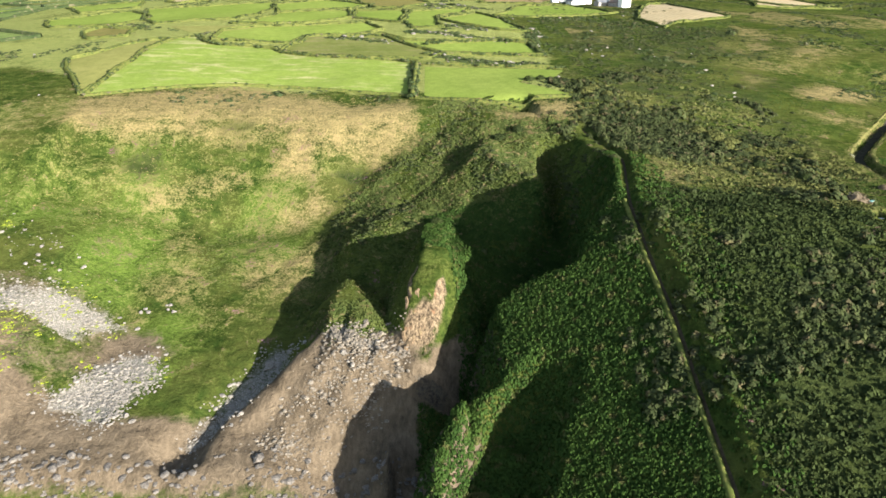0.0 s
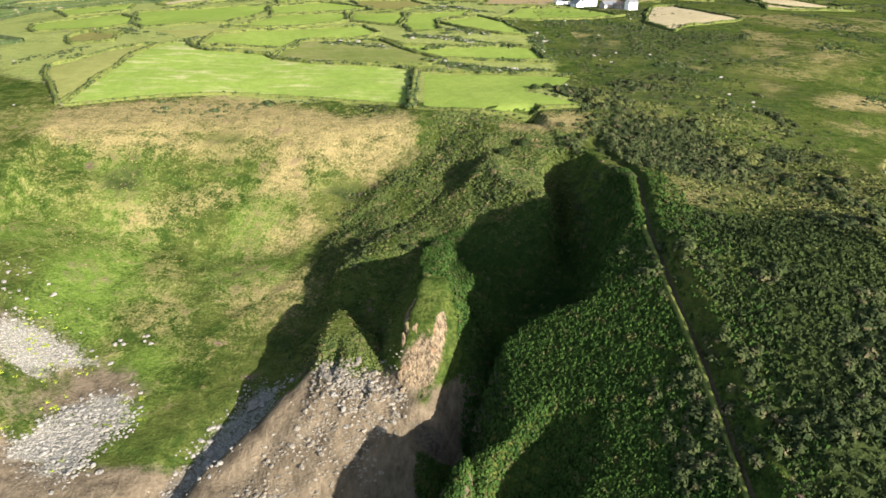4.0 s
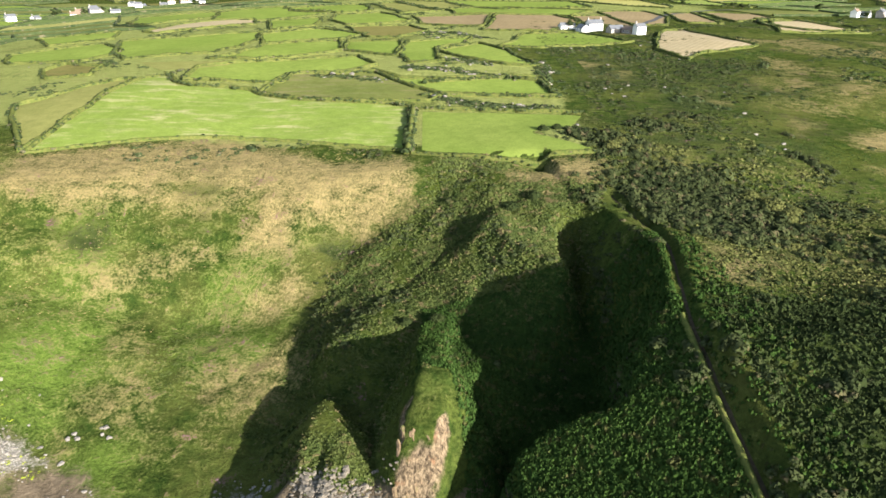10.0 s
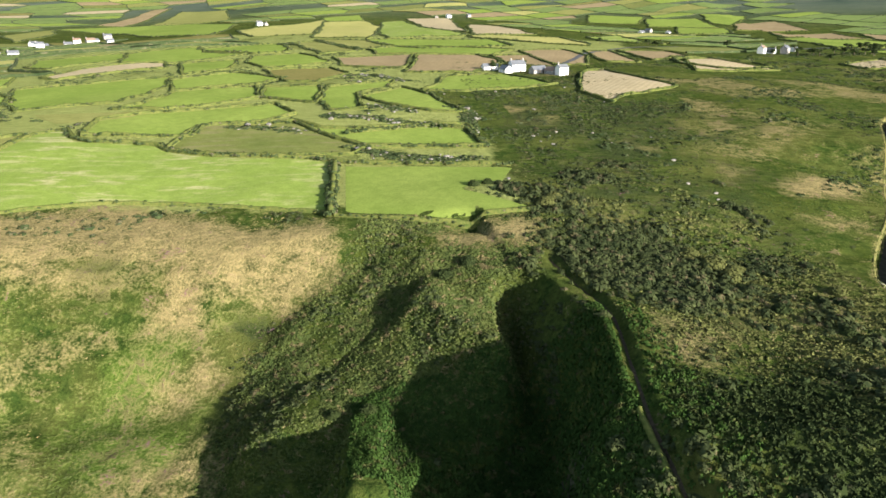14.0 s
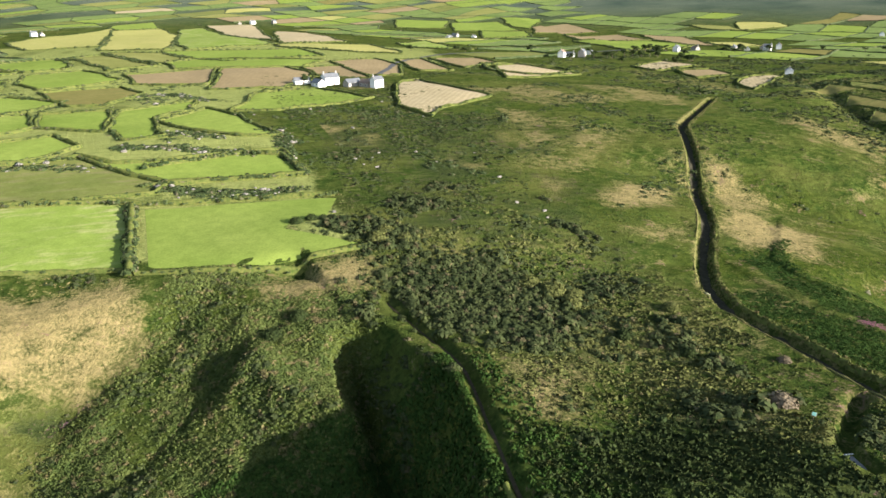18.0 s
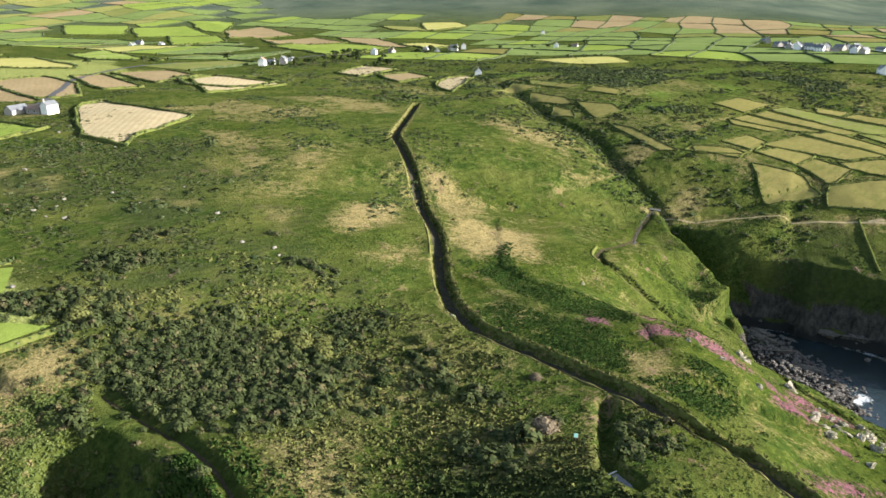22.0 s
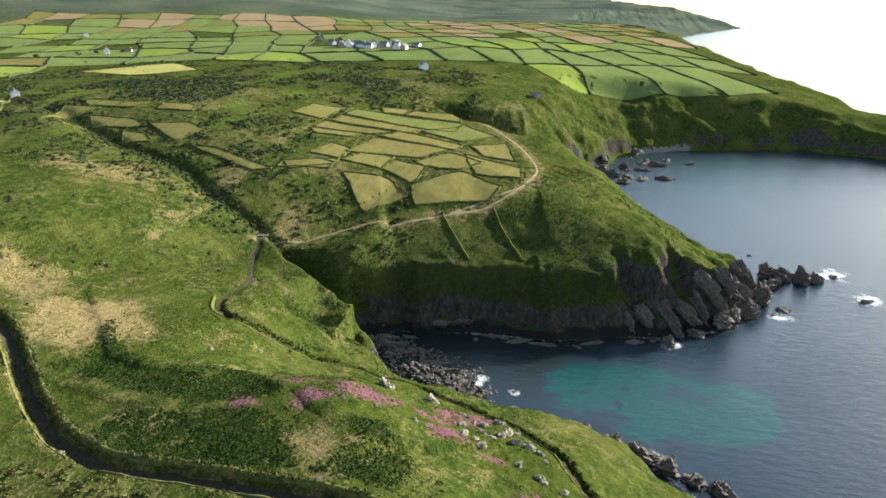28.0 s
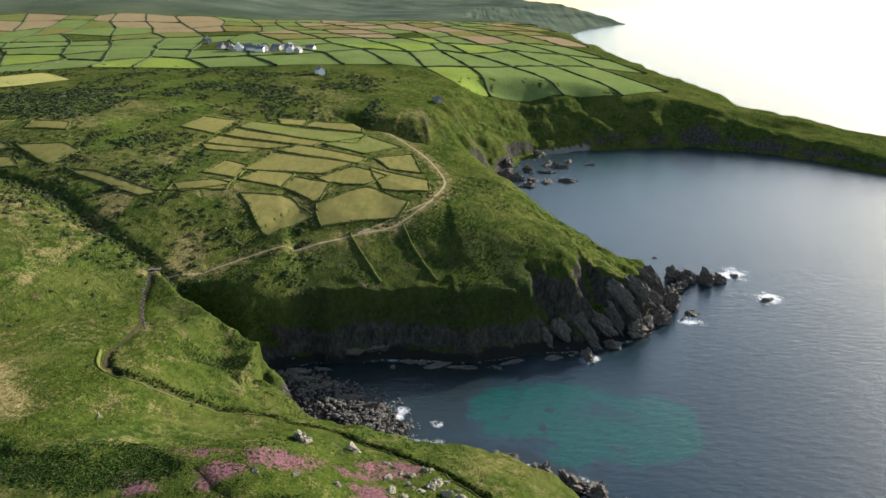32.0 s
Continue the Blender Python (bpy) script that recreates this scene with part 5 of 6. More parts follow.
for n, line in enumerate(FAR_LINES):
    w = 2.6 if math.hypot(line[0][0], line[0][1]) < 1100 else 3.2
    w += 0.8 * (line[0][0] > 700)
    me = bank_mesh("b", line, w, 2.0, M_HEDGE, 9.0, 0, n % 5)
    v = np.empty(len(me.vertices) * 3)
    me.vertices.foreach_get("co", v)
    f = np.empty(len(me.polygons) * 4, np.int32)
    me.loops.foreach_get("vertex_index", f)
    far_v.append(v.reshape(-1, 3)), far_f.append(f.reshape(-1, 4) + base)
    base += len(v) // 3
    bpy.data.meshes.remove(me)
tagged(new("hedgerows", mesh_of("hedgerows", np.concatenate(far_v), np.concatenate(far_f), [M_HEDGE], False)), "dark hedgerows between the distant fields", "hedgerow", kind="stuff")

# ---------------------------------------------------------------- lane and paths
LANE_C = curved(LANE).tolist()
tagged(new("lane", strip_mesh("lane", LANE_C, 2.8, M_LANE, 1.2)), "sunken earth lane in the shade of its bank", "lane", kind="structure")


def long_bank(name, line, width, height, mat, offset, seed, label, length=9.0):
    """A bank beside a path, in stretches that join."""
    pts = np.asarray(line, float)
    at = np.concatenate([[0], np.cumsum(np.hypot(*np.diff(pts, axis=0).T))])
    ob = tagged(new(name, None), label, "bank")
    count = max(1, int(at[-1] / length))
    for i in range(count):
        s = np.linspace(at[-1] * i / count, at[-1] * (i + 1) / count, 8)
        piece = np.stack([np.interp(s, at, pts[:, 0]), np.interp(s, at, pts[:, 1])], 1)
        part("stretch", bank_mesh("stretch", piece, width, height, mat, 1.2, offset, seed), mat, ob)
    return ob


long_bank("lane_bank", LANE_C, 1.5, 0.55, M_BANK, -3.1, 3, "tall turf bank along the lane")
long_bank("lane_bank", LANE_C, 0.8, 0.3, M_DRYBANK, 2.9, 4, "low grassy bank along the lane")
tagged(new("ridge_path", strip_mesh("ridge_path", curved(RIDGE_PATH).tolist(), 0.7, M_EARTH)), "narrow trodden path along the ridge", "path", kind="structure")
long_bank("ridge_path_bank", curved(RIDGE_PATH[:8]).tolist(), 1.3, 0.9, M_BANK, 1.1, 6, "low bank of grass along the ridge path")
tagged(new("coast_path", strip_mesh("coast_path", curved(COAST_PATH).tolist(), 1.2, M_EARTH)), "narrow worn coast path", "path", kind="structure")
long_bank("coast_path_bank", curved(COAST_PATH[6:]).tolist(), 1.1, 0.6, M_BANK, -2.0, 5, "low turf bank beside the coast path")
tagged(new("headland_path", strip_mesh("headland_path", curved(EAST_PATH).tolist(), 1.1, M_PALEPATH)), "pale dry path over the headland", "path", kind="structure")
tagged(new("headland_path", strip_mesh("headland_path", curved(INLAND_PATH).tolist(), 1.4, M_PALEPATH)), "pale dry branch of the headland path", "path", kind="structure")
tagged(new("farm_road", strip_mesh("farm_road", curved([(126, 560), (150, 600), (210, 720), (330, 800), (460, 760), (620, 780), (760, 700), (830, 560), (930, 460)]).tolist(), 5.0, M_ROAD, 6.0, 0.5)), "narrow asphalt farm road", "road", kind="structure")


# ---------------------------------------------------------------- rocks
def rock_mesh(name, seed, mat, level=4, cuts=14, rough=0.30):
    r = np.random.default_rng(seed)
    bm = bmesh.new()
    bmesh.ops.create_icosphere(bm, subdivisions=level, radius=1.0)
    p = np.array([v.co[:] for v in bm.verts])
    nrm = r.normal(0, 1, (cuts, 3))
    nrm /= np.linalg.norm(nrm, axis=1)[:, None]
    for n, off in zip(nrm, r.uniform(0.55, 0.85, cuts)):
        p -= n[None] * np.maximum(p @ n - off, 0)[:, None]
    a = vnoise(p[:, 0] + 3 * p[:, 2] + 50, p[:, 1] - 2 * p[:, 2] + 50, 0.5, seed)
    b = vnoise(p[:, 1] + 2 * p[:, 2] + 90, p[:, 0] + p[:, 2] + 70, 0.22, seed + 5)
    c = 1 - 2 * np.abs(vnoise(p[:, 0] - p[:, 1] + 30, 0.5 * p[:, 2] + 40, 0.3, seed + 9))
    p *= (1 + rough * a + 0.6 * rough * b - 0.5 * rough * np.maximum(c, 0))[:, None]
    f = np.array([[v.index for v in q.verts] for q in bm.faces])
    bm.free()
    return mesh_of(name, p, f, [mat])


ROCKS = {
    "sea_rock": [rock_mesh("sea_rock", 100 + s, M_CLIFF) for s in range(5)],
    "rock_outcrop": [rock_mesh("rock_outcrop", 120 + s, M_PALEROCK) for s in range(4)],
    "boulder": [rock_mesh("boulder", 140 + s, M_SCREE, 2, 12, 0.14) for s in range(4)],
    "rock_slab": [rock_mesh("rock_slab", 160 + s, M_ORANGEROCK, 3, 14, 0.12) for s in range(4)],
}


def rock(kind, x, y, sx, sy, sz, turn=0.0, lean=0.0, sink=0.35, n=0, label="", group="", z=None, pitch=0.0):
    ob = new(kind, ROCKS[kind][n % len(ROCKS[kind])])
    base = max(float(drape(x, y)), -1.2) if z is None else z
    ob.matrix_world = Matrix.LocRotScale((x, y, base + sz * (1 - 2 * sink) * 0.9), Euler((radians(lean), radians(pitch), radians(turn))), (sx, sy, sz))
    return tagged(ob, label, "rock", group)


r4 = np.random.default_rng(21)
DARK = "dark wet jagged rock standing in the sea"
for n, (x, y, a, b, c) in enumerate(((427, 12, 6, 5, 8), (423, 3, 7, 5, 9), (422, -6, 6, 5, 8), (424, -14, 5, 4, 6), (415, 9, 5, 4, 5), (408, 14, 6, 4, 5), (432, -26, 5, 3.5, 2.6), (398, -32, 5, 3, 2.2),
                                     (380, 13, 4.5, 3, 2.6), (374, 19, 3, 2, 1.8), (459, 14, 2, 2, 1.6), (398, 20, 7, 5, 7), (386, 23, 6, 5, 7), (369, 32, 7, 5, 7), (361, 41, 5, 4, 5), (353, 48, 6, 4, 5), (343, 60, 6, 4, 4),
                                     (333, 74, 6, 3.5, 3.5), (277, 140, 2.2, 1.8, 1.5), (242, 92, 6, 4, 4), (237, 84, 6, 5, 5), (233, 75, 5, 4, 4), (246, 101, 4, 3, 3), (252, 112, 3, 2.5, 2.4), (255, 122, 3, 2, 2),
                                     (229, 68, 6, 4, 4), (640, 46, 12, 5, 4), (676, 80, 9, 5, 5), (699, 59, 10, 5, 4), (709, 38, 10, 4, 3), (702, 18, 9, 4, 2.5), (639, 78, 8, 5, 4), (682, 97, 8, 6, 6), (733, 66, 7, 5, 5), (668, 62, 9, 4, 3), (622, 82, 8, 6, 4), (634, 66, 9, 5, 4), (690, 50, 10, 5, 4), (660, 100, 9, 6, 6), (645, 92, 10, 6, 6))):
    rock("sea_rock", x, y, a, b, c, r4.uniform(0, 360), r4.uniform(-14, 14), 0.36, n, DARK, "rocks in the sea")
BUTTRESS = "dark steep rock buttress of the cliff foot"
for n, (x, y, h) in enumerate(((342, 92, 10), (346, 84, 13), (349, 76, 15), (344, 70, 10), (352, 66, 15), (356, 58, 15), (362, 54, 17), (366, 47, 15), (374, 42, 16), (380, 35, 15), (389, 33, 16), (398, 30, 14), (407, 28, 13), (416, 26, 11))):
    rock("sea_rock", x, y, 0.75 * h * r4.uniform(0.8, 1.15), r4.uniform(2.2, 3.6), h * 0.42, 45 + r4.uniform(-18, 18), r4.uniform(-10, 10), 0.55, n + 2, BUTTRESS, "cliff buttresses", None, -40 + r4.uniform(-10, 10))
LEDGE = "low slanting rock ledge at the foot of the cliff"
for n, (x, y, a) in enumerate(((321, 118, 9), (320, 130, 8), (322, 143, 9), (324, 155, 8), (329, 170, 7), (326, 182, 7), (326, 108, 7), (331, 90, 6), (302, 199, 6), (297, 190, 7), (291, 178, 8), (286, 168, 7), (310, 204, 6), (316, 196, 6))):
    rock("sea_rock", x, y, a, 2.4, 1.7, 100 + r4.uniform(-25, 25), 8, 0.4, n + 1, LEDGE, "rock ledges")
PALE = "pale lichen covered granite outcrop in the turf"
for n, (x, y, a, b, c) in enumerate(((219, 178, 3.2, 2.0, 3.0), (216.5, 176, 2.4, 1.6, 1.9), (223, 163.5, 2.4, 1.6, 2.2), (221, 162, 1.8, 1.4, 1.4), (202, 136, 2.6, 1.6, 1.8), (200, 138, 2.2, 1.4, 1.5), (198, 133, 2.4, 1.6, 1.6), (197, 129, 2.4, 1.5, 1.6), (194, 126, 2.2, 1.2, 1.3), (192, 147, 2.4, 1.3, 1.2), (187, 142, 2.2, 1.4, 1.2), (190, 144, 1.6, 1.2, 0.9),
                                     (212, 140, 2.6, 1.5, 1.3), (207, 144, 2, 1.3, 1.0), (203, 150, 1.8, 1.2, 0.9), (182, 131, 2.2, 1.2, 0.9), (178, 168, 1.5, 1.0, 0.7), (174, 176, 1.3, 0.9, 0.7), (184, 160, 1.7, 1.1, 0.8), (196, 140, 1.8, 1.2, 0.8), (176, 125, 2.2, 1.4, 1.0),
                                     (216, 152, 1.6, 1.0, 0.9), (212, 149.5, 1.3, 0.9, 0.7), (208, 147, 1.8, 1.1, 0.9), (201, 143.5, 1.5, 1.0, 0.8), (197.5, 142, 1.2, 0.8, 0.6), (220, 140, 1.7, 1.1, 0.9), (215, 138.5, 1.4, 0.9, 0.8), (206, 133.5, 1.9, 1.2, 1.1), (203, 130.5, 1.4, 0.9, 0.8), (190, 124, 1.3, 0.9, 0.7), (174, 124, 1.5, 1.0, 0.8), (172, 119, 1.7, 1.0, 0.8), (171, 115, 1.3, 0.8, 0.6),
                                     (206, 231, 1.6, 1.0, 0.7), (137, 228, 1.4, 1.0, 0.7))):
    rock("rock_outcrop", x, y, 0.95 * a, 0.95 * b, 0.95 * c, r4.uniform(0, 360), r4.uniform(-15, 15), 0.42, n, PALE, "granite outcrops")
FACE = "orange weathered rock slab on the pillar face"
for n in range(22):
    col, row = n % 5, n // 5
    rock("rock_slab", -10.0 + 1.5 * col + 0.5 * row + r4.uniform(-0.5, 0.5), 155.4 + 2.2 * row + 0.2 * (col - 2) ** 2 + r4.uniform(-0.5, 0.5), r4.uniform(0.7, 1.3), r4.uniform(0.7, 1.0), r4.uniform(2.4, 4.6), r4.uniform(-35, 35), r4.uniform(-40, -26), 0.70, n, FACE, "pillar rock slabs")
WHITE = "pale grey boulder lying on the scree"
for n in range(46):
    cx, cy, sp = ((-49, 168, 1.5), (-90, 187, 8), (-96, 158, 10), (-24, 157, 6), (-84, 146, 6), (-122, 198, 12))[n % 6]
    s = r4.uniform(0.4, 0.85) if n % 6 else r4.uniform(0.7, 1.5)
    rock("boulder", cx + r4.normal(0, sp * 0.6), cy + r4.normal(0, sp * 0.5), s * 1.3, s, s * 0.8, r4.uniform(0, 360), 0, 0.3, n, WHITE, "boulders on the slope")

PEB = []
for s in range(5):
    rr = np.random.default_rng(60 + s)
    bm = bmesh.new()
    bmesh.ops.create_icosphere(bm, subdivisions=1, radius=1.0)
    p = np.array([v.co[:] for v in bm.verts]) * rr.uniform(0.65, 1.15, (len(bm.verts), 1)) * np.array([1.25, 0.95, 0.7])
    PEB.append(np.array([p[[v.index for v in f.verts]] for f in bm.faces]).reshape(-1, 3) if s > 2 else p)
    if s <= 2:
        PEB_F = np.array([[v.index for v in f.verts] for f in bm.faces])
    bm.free()


def stones(name, label, x, y, radius, mat, seed, lift=0.2):
    """Many loose stones as one mesh."""
    r = np.random.default_rng(seed)
    vs, fs, base = [], [], 0
    z = np.maximum(drape(x, y), -0.3)
    turn = r.uniform(0, 2 * np.pi, len(x))
    which = r.integers(0, 3, len(x))
    for t in range(3):
        m = which == t
        tpl = PEB[t]
        c, s = np.cos(turn[m])[:, None], np.sin(turn[m])[:, None]
        px = (tpl[None, :, 0] * c - tpl[None, :, 1] * s) * radius[m][:, None] + x[m][:, None]
        py = (tpl[None, :, 0] * s + tpl[None, :, 1] * c) * radius[m][:, None] + y[m][:, None]
        pz = tpl[None, :, 2] * radius[m][:, None] + (z[m] + lift * radius[m])[:, None]
        vs.append(np.stack([px, py, pz], -1).reshape(-1, 3))
        fs.append((PEB_F[None] + (np.arange(m.sum()) * len(tpl))[:, None, None]).reshape(-1, 3) + base)
        base += m.sum() * len(tpl)
    return tagged(new(name, mesh_of(name, np.concatenate(vs), np.concatenate(fs), [mat])), label, "stones", kind="stuff")


UPPER = [(-172, 220.6), (-126.4, 210.3), (-107.7, 200.4), (-118.9, 185.9), (-134.1, 193.4), (-171.8, 196.8)]
for n, (ring, amount, label) in enumerate(zip(SCREES + (UPPER,), (0.85, 0.85, 0.95, 0.95, 0.14), ("pale grey scree on the hillside", "fan of pale grey scree", "grey scree in the shaded gully", "rocky rubble on the earth slip", "loose pale stones among bright green tufts"))):
    dens = lambda x, y: region(x, y, ring, 9) * amount * np.clip(0.7 + 0.9 * fbm(x, y, 6, 65), 0, 1) * (smooth(-0.12, 0.2, fbm(x, y, 15, 64)) if n < 2 else 1)
    x, y = spread(9000 if n < 2 else 4500, min(p[0] for p in ring) - 5, max(p[0] for p in ring) + 5, min(p[1] for p in ring) - 5, max(p[1] for p in ring) + 5, dens, 70 + n)
    stones("scree", label, x, y, np.random.default_rng(n).gamma(2.2, 0.085, len(x)) + 0.10, M_RUBBLE if n == 3 else M_SCREE, 80 + n)
x, y = spread(5200, -36, -8, 146, 176, lambda x, y: smooth(5.5, 1.0, near_line(x, y, [(-28, 164), (-24, 161), (-19, 157), (-12, 154)])[0]) * np.clip(0.6 + fbm(x, y, 5, 69), 0, 1), 78)
stones("crest_stones", "grey broken blocks on the crest of the earth slip", x, y, np.random.default_rng(14).gamma(2.2, 0.10, len(x)) + 0.12, M_RUBBLE, 96)
x, y = spread(4200, -150, -70, 140, 215, lambda x, y: np.max([region(x, y, ring, 16) for ring in SCREES[:2] + (UPPER,)], axis=0) * smooth(0.12, 0.4, fbm(x, y, 10, 63)) * 0.8, 79)
stuff("lime_tufts", "bright lime green tufts round the scree", "grass", x, y, np.random.default_rng(28).uniform(0.4, 0.95, len(x)), np.full(len(x), 0.4), TUFTY, M_LIME, 321)
x, y = spread(2600, -150, -4, 118, 142, lambda x, y: smooth(142, 126, y) * np.clip(0.6 + fbm(x, y, 12, 66), 0, 1), 75)
stones("beach_rubble", "brown rubble below the earth cliff", x, y, np.random.default_rng(9).gamma(3.0, 0.14, len(x)) + 0.15, M_PEBBLE, 91)
x, y = spread(9500, 255, 335, 120, 216, lambda x, y: region(x, y, [(266, 150), (276, 150), (294, 162), (312, 196), (306, 214), (288, 200), (272, 176)], 10) * np.clip(0.7 + 0.6 * fbm(x, y, 5, 67), 0, 1), 76)
stones("beach_boulders", "heap of grey brown boulders on the small beach", x, y, np.random.default_rng(5).gamma(2.2, 0.15, len(x)) + 0.14, M_PEBBLE, 92, 0.35)
x, y = spread(1400, 225, 440, -40, 215, lambda x, y: smooth(9, 1, near_line(x, y, COAST)[0]) * np.clip(0.4 + fbm(x, y, 14, 68), 0, 1), 77)
stones("shore_stones", "dark stones along the waterline", x, y, np.random.default_rng(6).gamma(3.0, 0.25, len(x)) + 0.2, M_CLIFF, 93)

# ---------------------------------------------------------------- vegetation
def dryness(x, y):
    i, j = np.clip(np.searchsorted(GX, x), 0, len(GX) - 1), np.clip(np.searchsorted(GY, y), 0, len(GY) - 1)
    return np.clip(1.6 * dry[j, i], 0, 1)


def clear(x, y):
    """1 where plants may grow: off lanes, paths, fields and bare ground."""
    free = np.ones(np.shape(x))
    for line, w in ((LANE, 3.6), (RIDGE_PATH, 1.9), (COAST_PATH, 1.9), (EAST_PATH, 2.0), (TRENCH, 2.4)):
        free *= near_line(x, y, line)[0] > np.where((y < 178) & (x < 60), 1.0, w)
    for _, ring, _ in NEAR_FIELDS[:2]:
        free *= ~inside(x, y, ring)
    free = free * ~inside(x, y, [(-12, 148), (5, 148), (4, 166), (1, 178), (-9, 178)])
    return free * on_land(x, y) * (drape(x, y) > 5)


GORSE_SOUTH = [(34, 50), (102, 60), (104, 126), (96, 156), (84, 186), (56, 176), (36, 150)]
def east_of_ridge(x, y):
    return near_line(x, y, RIDGE_PATH)[1] < 0


HEATH = [(60, 178), (72, 176), (100, 190), (114, 222), (98, 222), (84, 212), (62, 212)]
x, y = spread(15000, 40, 128, 110, 330, lambda x, y: clear(x, y) * np.maximum(region(x, y, GORSE_PATCH, 14) * np.clip(0.75 + 1.1 * fbm(x, y, 14, 100), 0.15, 1), 0.5 * (fbm(x, y, 16, 101) > 0.25)) * (1 - 0.85 * region(x, y, HEATH, 8)), 201)
stuff("gorse", "dark olive gorse scrub with clumpy tops", "gorse", x, y, np.random.default_rng(1).gamma(4, 0.19, len(x)) + 0.4, np.random.default_rng(15).uniform(0.6, 1.3, len(x)), CLUMPY, M_GORSE, 301)
x, y = spread(60000, 44, 128, 62, 330, lambda x, y: clear(x, y) * (near_line(x, y, RIDGE_PATH)[0] > 4.6) * (0.9 * region(x, y, GORSE_SOUTH, 20) * east_of_ridge(x, y) * np.clip(0.8 + 0.7 * fbm(x, y, 20, 102), 0.3, 1) + 0.12 * (fbm(x, y, 12, 103) > 0.3)) * (1 - 0.8 * region(x, y, HEATH, 8)), 202)
stuff("bramble", "dark green bracken and bramble on the hilltop", "scrub", x, y, np.random.default_rng(2).gamma(4, 0.09, len(x)) + 0.22, np.random.default_rng(16).uniform(0.8, 1.5, len(x)), TUFTY, M_DARKLEAF, 302)
x, y = spread(66000, -6, 62, 62, 215, lambda x, y: clear(x, y) * np.where(east_of_ridge(x, y), 0.12, 0.9) * (1 - 0.6 * region(x, y, GORSE_PATCH, 10)), 203)
stuff("bracken", "dense green bracken on the ridge slope", "bracken", x, y, np.random.default_rng(3).uniform(0.3, 0.7, len(x)), np.full(len(x), 1.7), TUFTY, M_BRACKEN, 303)
x, y = spread(15000, 56, 138, 150, 300, lambda x, y: clear(x, y) * region(x, y, [(62, 182), (104, 152), (128, 165), (132, 262), (100, 296), (62, 290)], 12) * np.clip(0.15 + 1.6 * fbm(x, 1.4 * y, 15, 98), 0, 0.9) * ~inside(x, y, NEAR_FIELDS[1][1]), 195)
stuff("heath_scrub", "olive and brown heath scrub on the moor", "scrub", x, y, np.random.default_rng(36).gamma(4, 0.11, len(x)) + 0.25, np.full(len(x), 0.9), TUFTY, M_OLIVE, 327)
x, y = spread(16000, 50, 125, 62, 330, lambda x, y: clear(x, y) * np.maximum(np.clip(0.9 * fbm(x, y, 18, 99), 0, 0.8) * smooth(120, 160, y), 0.8 * region(x, y, HEATH, 10)) * east_of_ridge(x, y), 198)
stuff("heath_grass", "olive and straw coloured heath grass among the scrub", "grass", x, y, np.random.default_rng(17).uniform(0.3, 0.7, len(x)), np.full(len(x), 0.7), TUFTY, M_HEATHGRASS, 314)
x, y = spread(55000, 95, 275, 70, 330, lambda x, y: clear(x, y) * (1 - 0.9 * dryness(x, y)) * smooth(225, 195, y) * np.maximum(np.clip(1.4 * fbm(x, 2.4 * y, 36, 104) + 0.9 * smooth(134, 118, x), 0.0, 0.9), 0.3 * np.max([region(x, y, ring, 5) for ring in DRIFTS], axis=0)), 204)
stuff("bracken", "low green bracken and grass tufts on the headland", "bracken", x, y, np.random.default_rng(4).uniform(0.25, 0.6, len(x)), np.full(len(x), 0.7), TUFTY, M_BRAKE, 304)
x, y = spread(60000, 132, 215, 145, 270, lambda x, y: clear(x, y) * np.max([region(x, y, ring, 4) for ring in DRIFTS], axis=0) * np.clip(0.75 + 0.9 * fbm(x, y, 9, 94), 0, 1), 199)
stuff("bracken", "dark green bracken drifts below the turf banks", "bracken", x, y, np.random.default_rng(29).uniform(0.25, 0.6, len(x)), np.full(len(x), 0.8), TUFTY, M_BRACKEN, 322)
x, y = spread(44000, 112, 340, 200, 480, lambda x, y: clear(x, y) * (1 - dryness(x, y)) * smooth(200, 222, y) * np.clip(0.2 + 2.4 * fbm(x, 1.8 * y, 30, 97), 0.0, 0.9), 196)
stuff("bracken", "green bracken drifts on the moor", "bracken", x, y, np.random.default_rng(19).uniform(0.25, 0.6, len(x)), np.full(len(x), 0.6), TUFTY, M_BRAKE, 316)
x, y = spread(22000, 100, 330, 90, 330, lambda x, y: clear(x, y) * np.clip(1.8 * fbm(x, 2.8 * y, 44, 96) - 0.05, 0.0, 0.7), 197)
stuff("heath_grass", "tufted dry grass in bands on the moor", "grass", x, y, np.random.default_rng(18).uniform(0.25, 0.6, len(x)), np.full(len(x), 0.6), TUFTY, M_HEATHGRASS, 315)
x, y = spread(34000, -150, 36, 160, 300, lambda x, y: clear(x, y) * (1 - dryness(x, y)) * np.clip(2.2 * fbm(x, y, 30, 105) + 0.9 * smooth(-45, -10, x), 0, 0.95) * (1 - region(x, y, [(-12, 150), (5, 150), (5, 174), (-12, 172)], 2)), 205)
stuff("bracken", "green bracken and grass on the bay slope", "bracken", x, y, np.random.default_rng(5).uniform(0.28, 0.6, len(x)), np.full(len(x), 0.8), TUFTY, M_FERN, 305)
HOLLOW = [(-50, 190), (-42, 205), (-32, 245), (-8, 262), (0, 284), (20, 284), (22, 264), (46, 252), (36, 216), (12, 198), (-8, 192), (-12, 163), (-24, 164), (-36, 172)]
x, y = spread(80000, -54, 50, 160, 290, lambda x, y: clear(x, y) * region(x, y, HOLLOW, 6) * np.clip(0.62 + 1.5 * fbm(x, y, 12, 92), 0.05, 1), 216)
